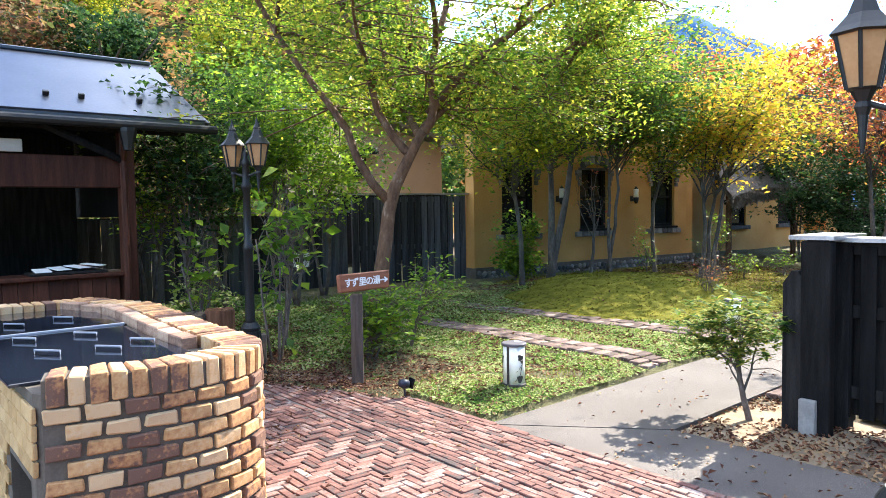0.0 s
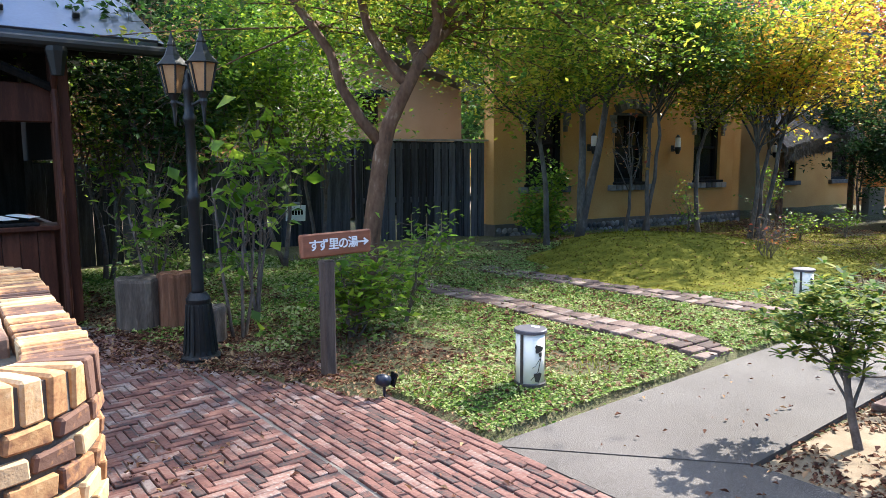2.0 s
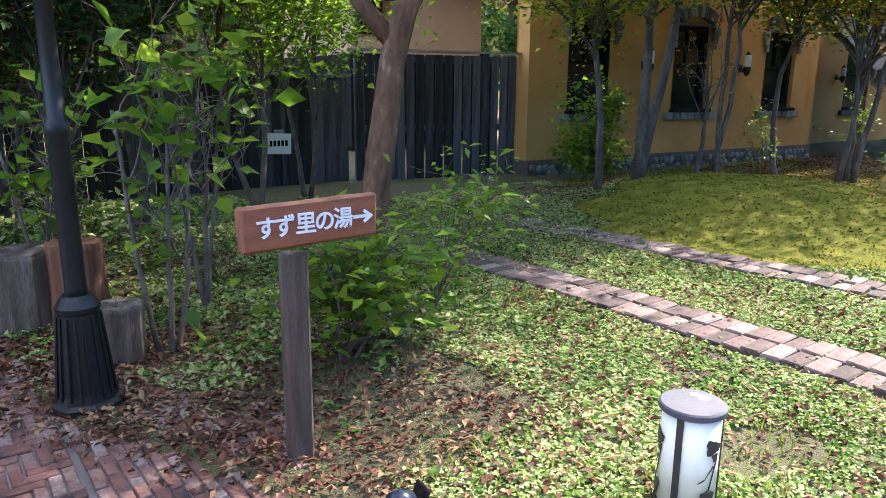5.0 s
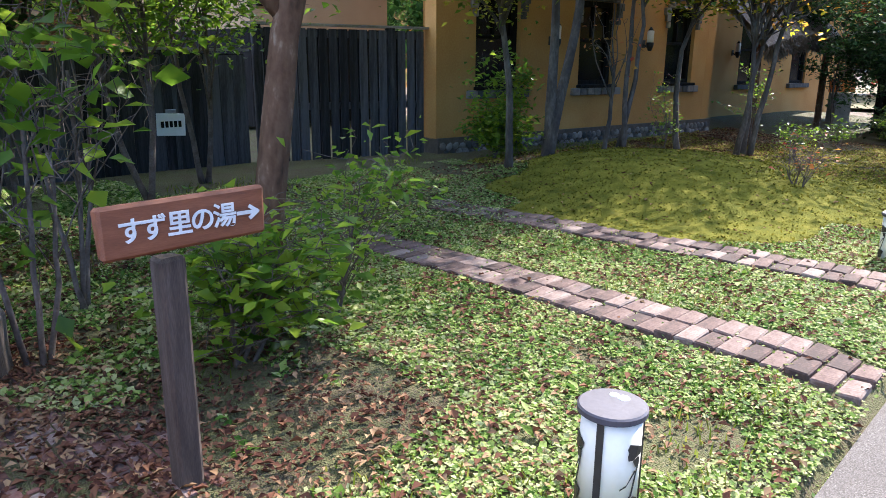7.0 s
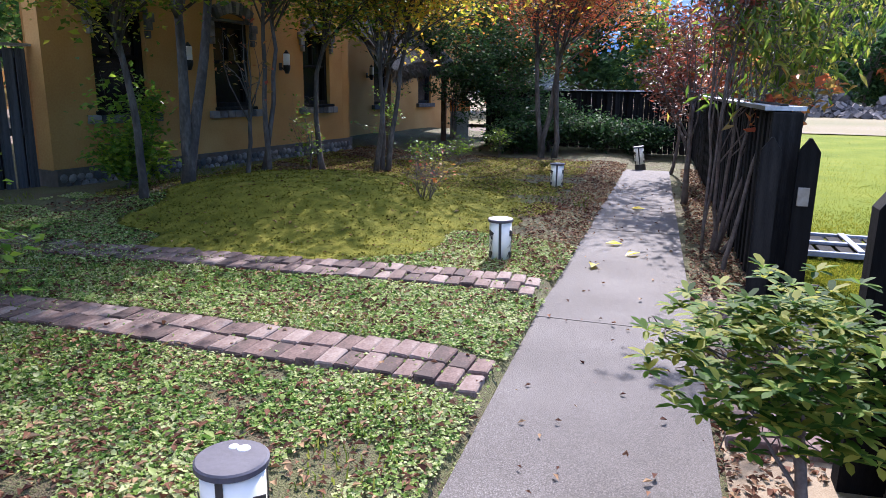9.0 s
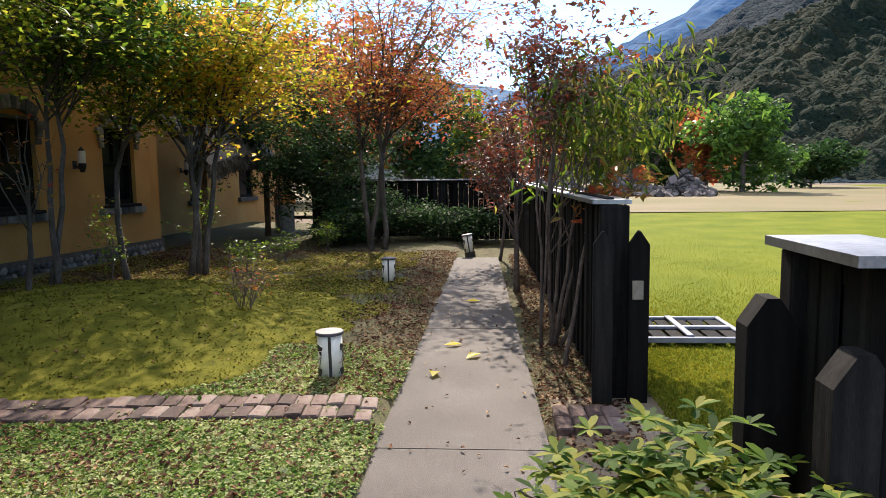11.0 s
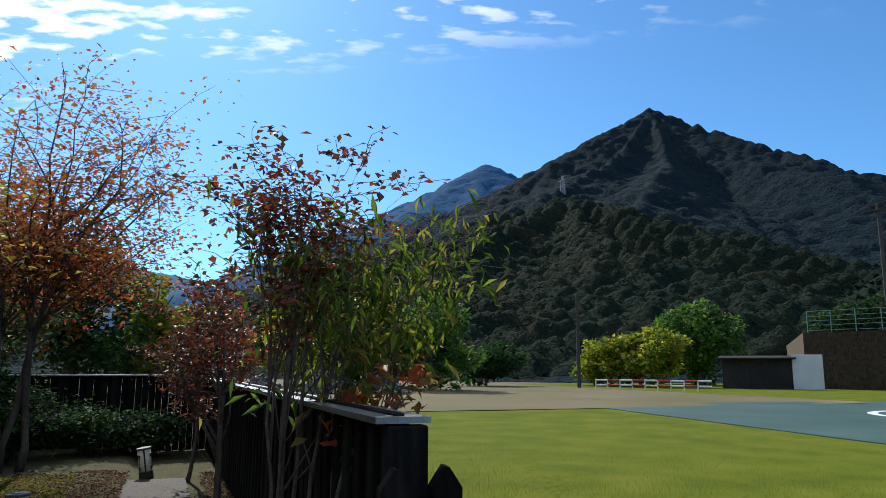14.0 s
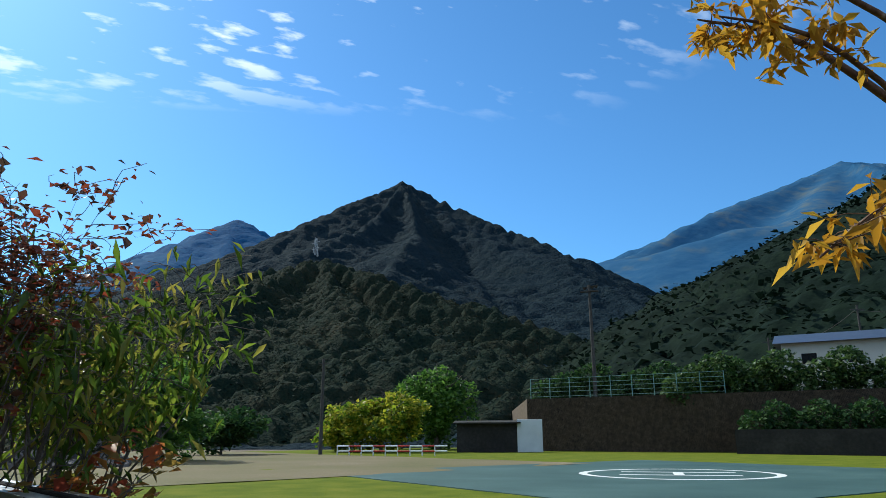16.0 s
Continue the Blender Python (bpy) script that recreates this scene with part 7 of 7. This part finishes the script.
for k in range(15):
    xx = 2.752 + k * W_
    for j in range(-3, 50):
        slots.append((xx, (j + (0.5 if k % 2 else 0)) * 3 * W_, math.pi / 2, 1.0))
for x, y, a, cut in slots:
    if 0.45 < x < 1.60 and 3.1 < y < 6.0:
        continue
    if y > 7.9 or y < -2.4:
        continue
    zz = -0.005 + rp_.uniform(-0.005, 0.005)
    rz_ = a + rp_.gauss(0, 0.012)
    rx_, ry_ = rp_.gauss(0, 0.012), rp_.gauss(0, 0.012)
    if 2.0 < x and 3.2 < y < 4.6 and count < 330:
        o = part("brick", pav_kinds[rp_.randrange(4)], None, paving)
        o.location, o.rotation_euler, o.scale = (x, y, zz), (rx_, ry_, rz_), (cut, 1, 1)
        count += 1
    else:
        rest.box((x, y, zz), (0.152 * cut, 0.046, 0.06), rz_, 0.004, rx_, ry_, 0.002)
tagged(part("brick_field", rest, M["red_brick_far"], paving), kind="stuff")

# brick strips across the garden
strip_kinds = [Geo().box((0, 0, 0), (0.215, 0.102, 0.07), bevel=0.008, jit=0.004).mesh("brick", M["strip_brick"]) for k in range(4)]
for nm, x0, y0, y1 in (("pavement_strip_near", 5.83, 3.84, 9.2), ("pavement_strip_far", 7.56, 3.90, 8.5), ("pavement_stub_near", 5.83, 2.28, 2.66), ("pavement_stub_far", 7.56, 2.30, 2.70)):
    st_ = thing(nm, "mossy narrow strip of grey-pink bricks across the garden", "paving", (x0, y0, 0), kind="structure")
    j = 0
    y = y0
    while y < y1:
        for k in range(2):
            wear = smooth01((y - y0 - 2.6) / 2.5)
            if rp_.random() < 0.22 * wear:
                continue
            o = part("brick", strip_kinds[rp_.randrange(4)], None, st_)
            x = k * 0.222 + rp_.gauss(0, 0.006) - (0.09 * (y - y0) if nm == "pavement_strip_far" else 0.0)
            base_z = ground_z(x0 + x, max(y, 3.8)) if y > 3 else -0.075
            o.location = (x, y - y0, base_z - 0.014 - 0.022 * wear + rp_.gauss(0, 0.004))
            o.rotation_euler = (rp_.gauss(0, 0.02), rp_.gauss(0, 0.02), rp_.gauss(0, 0.02) + (0.09 if nm == "pavement_strip_far" else 0.0))
        y += 0.109
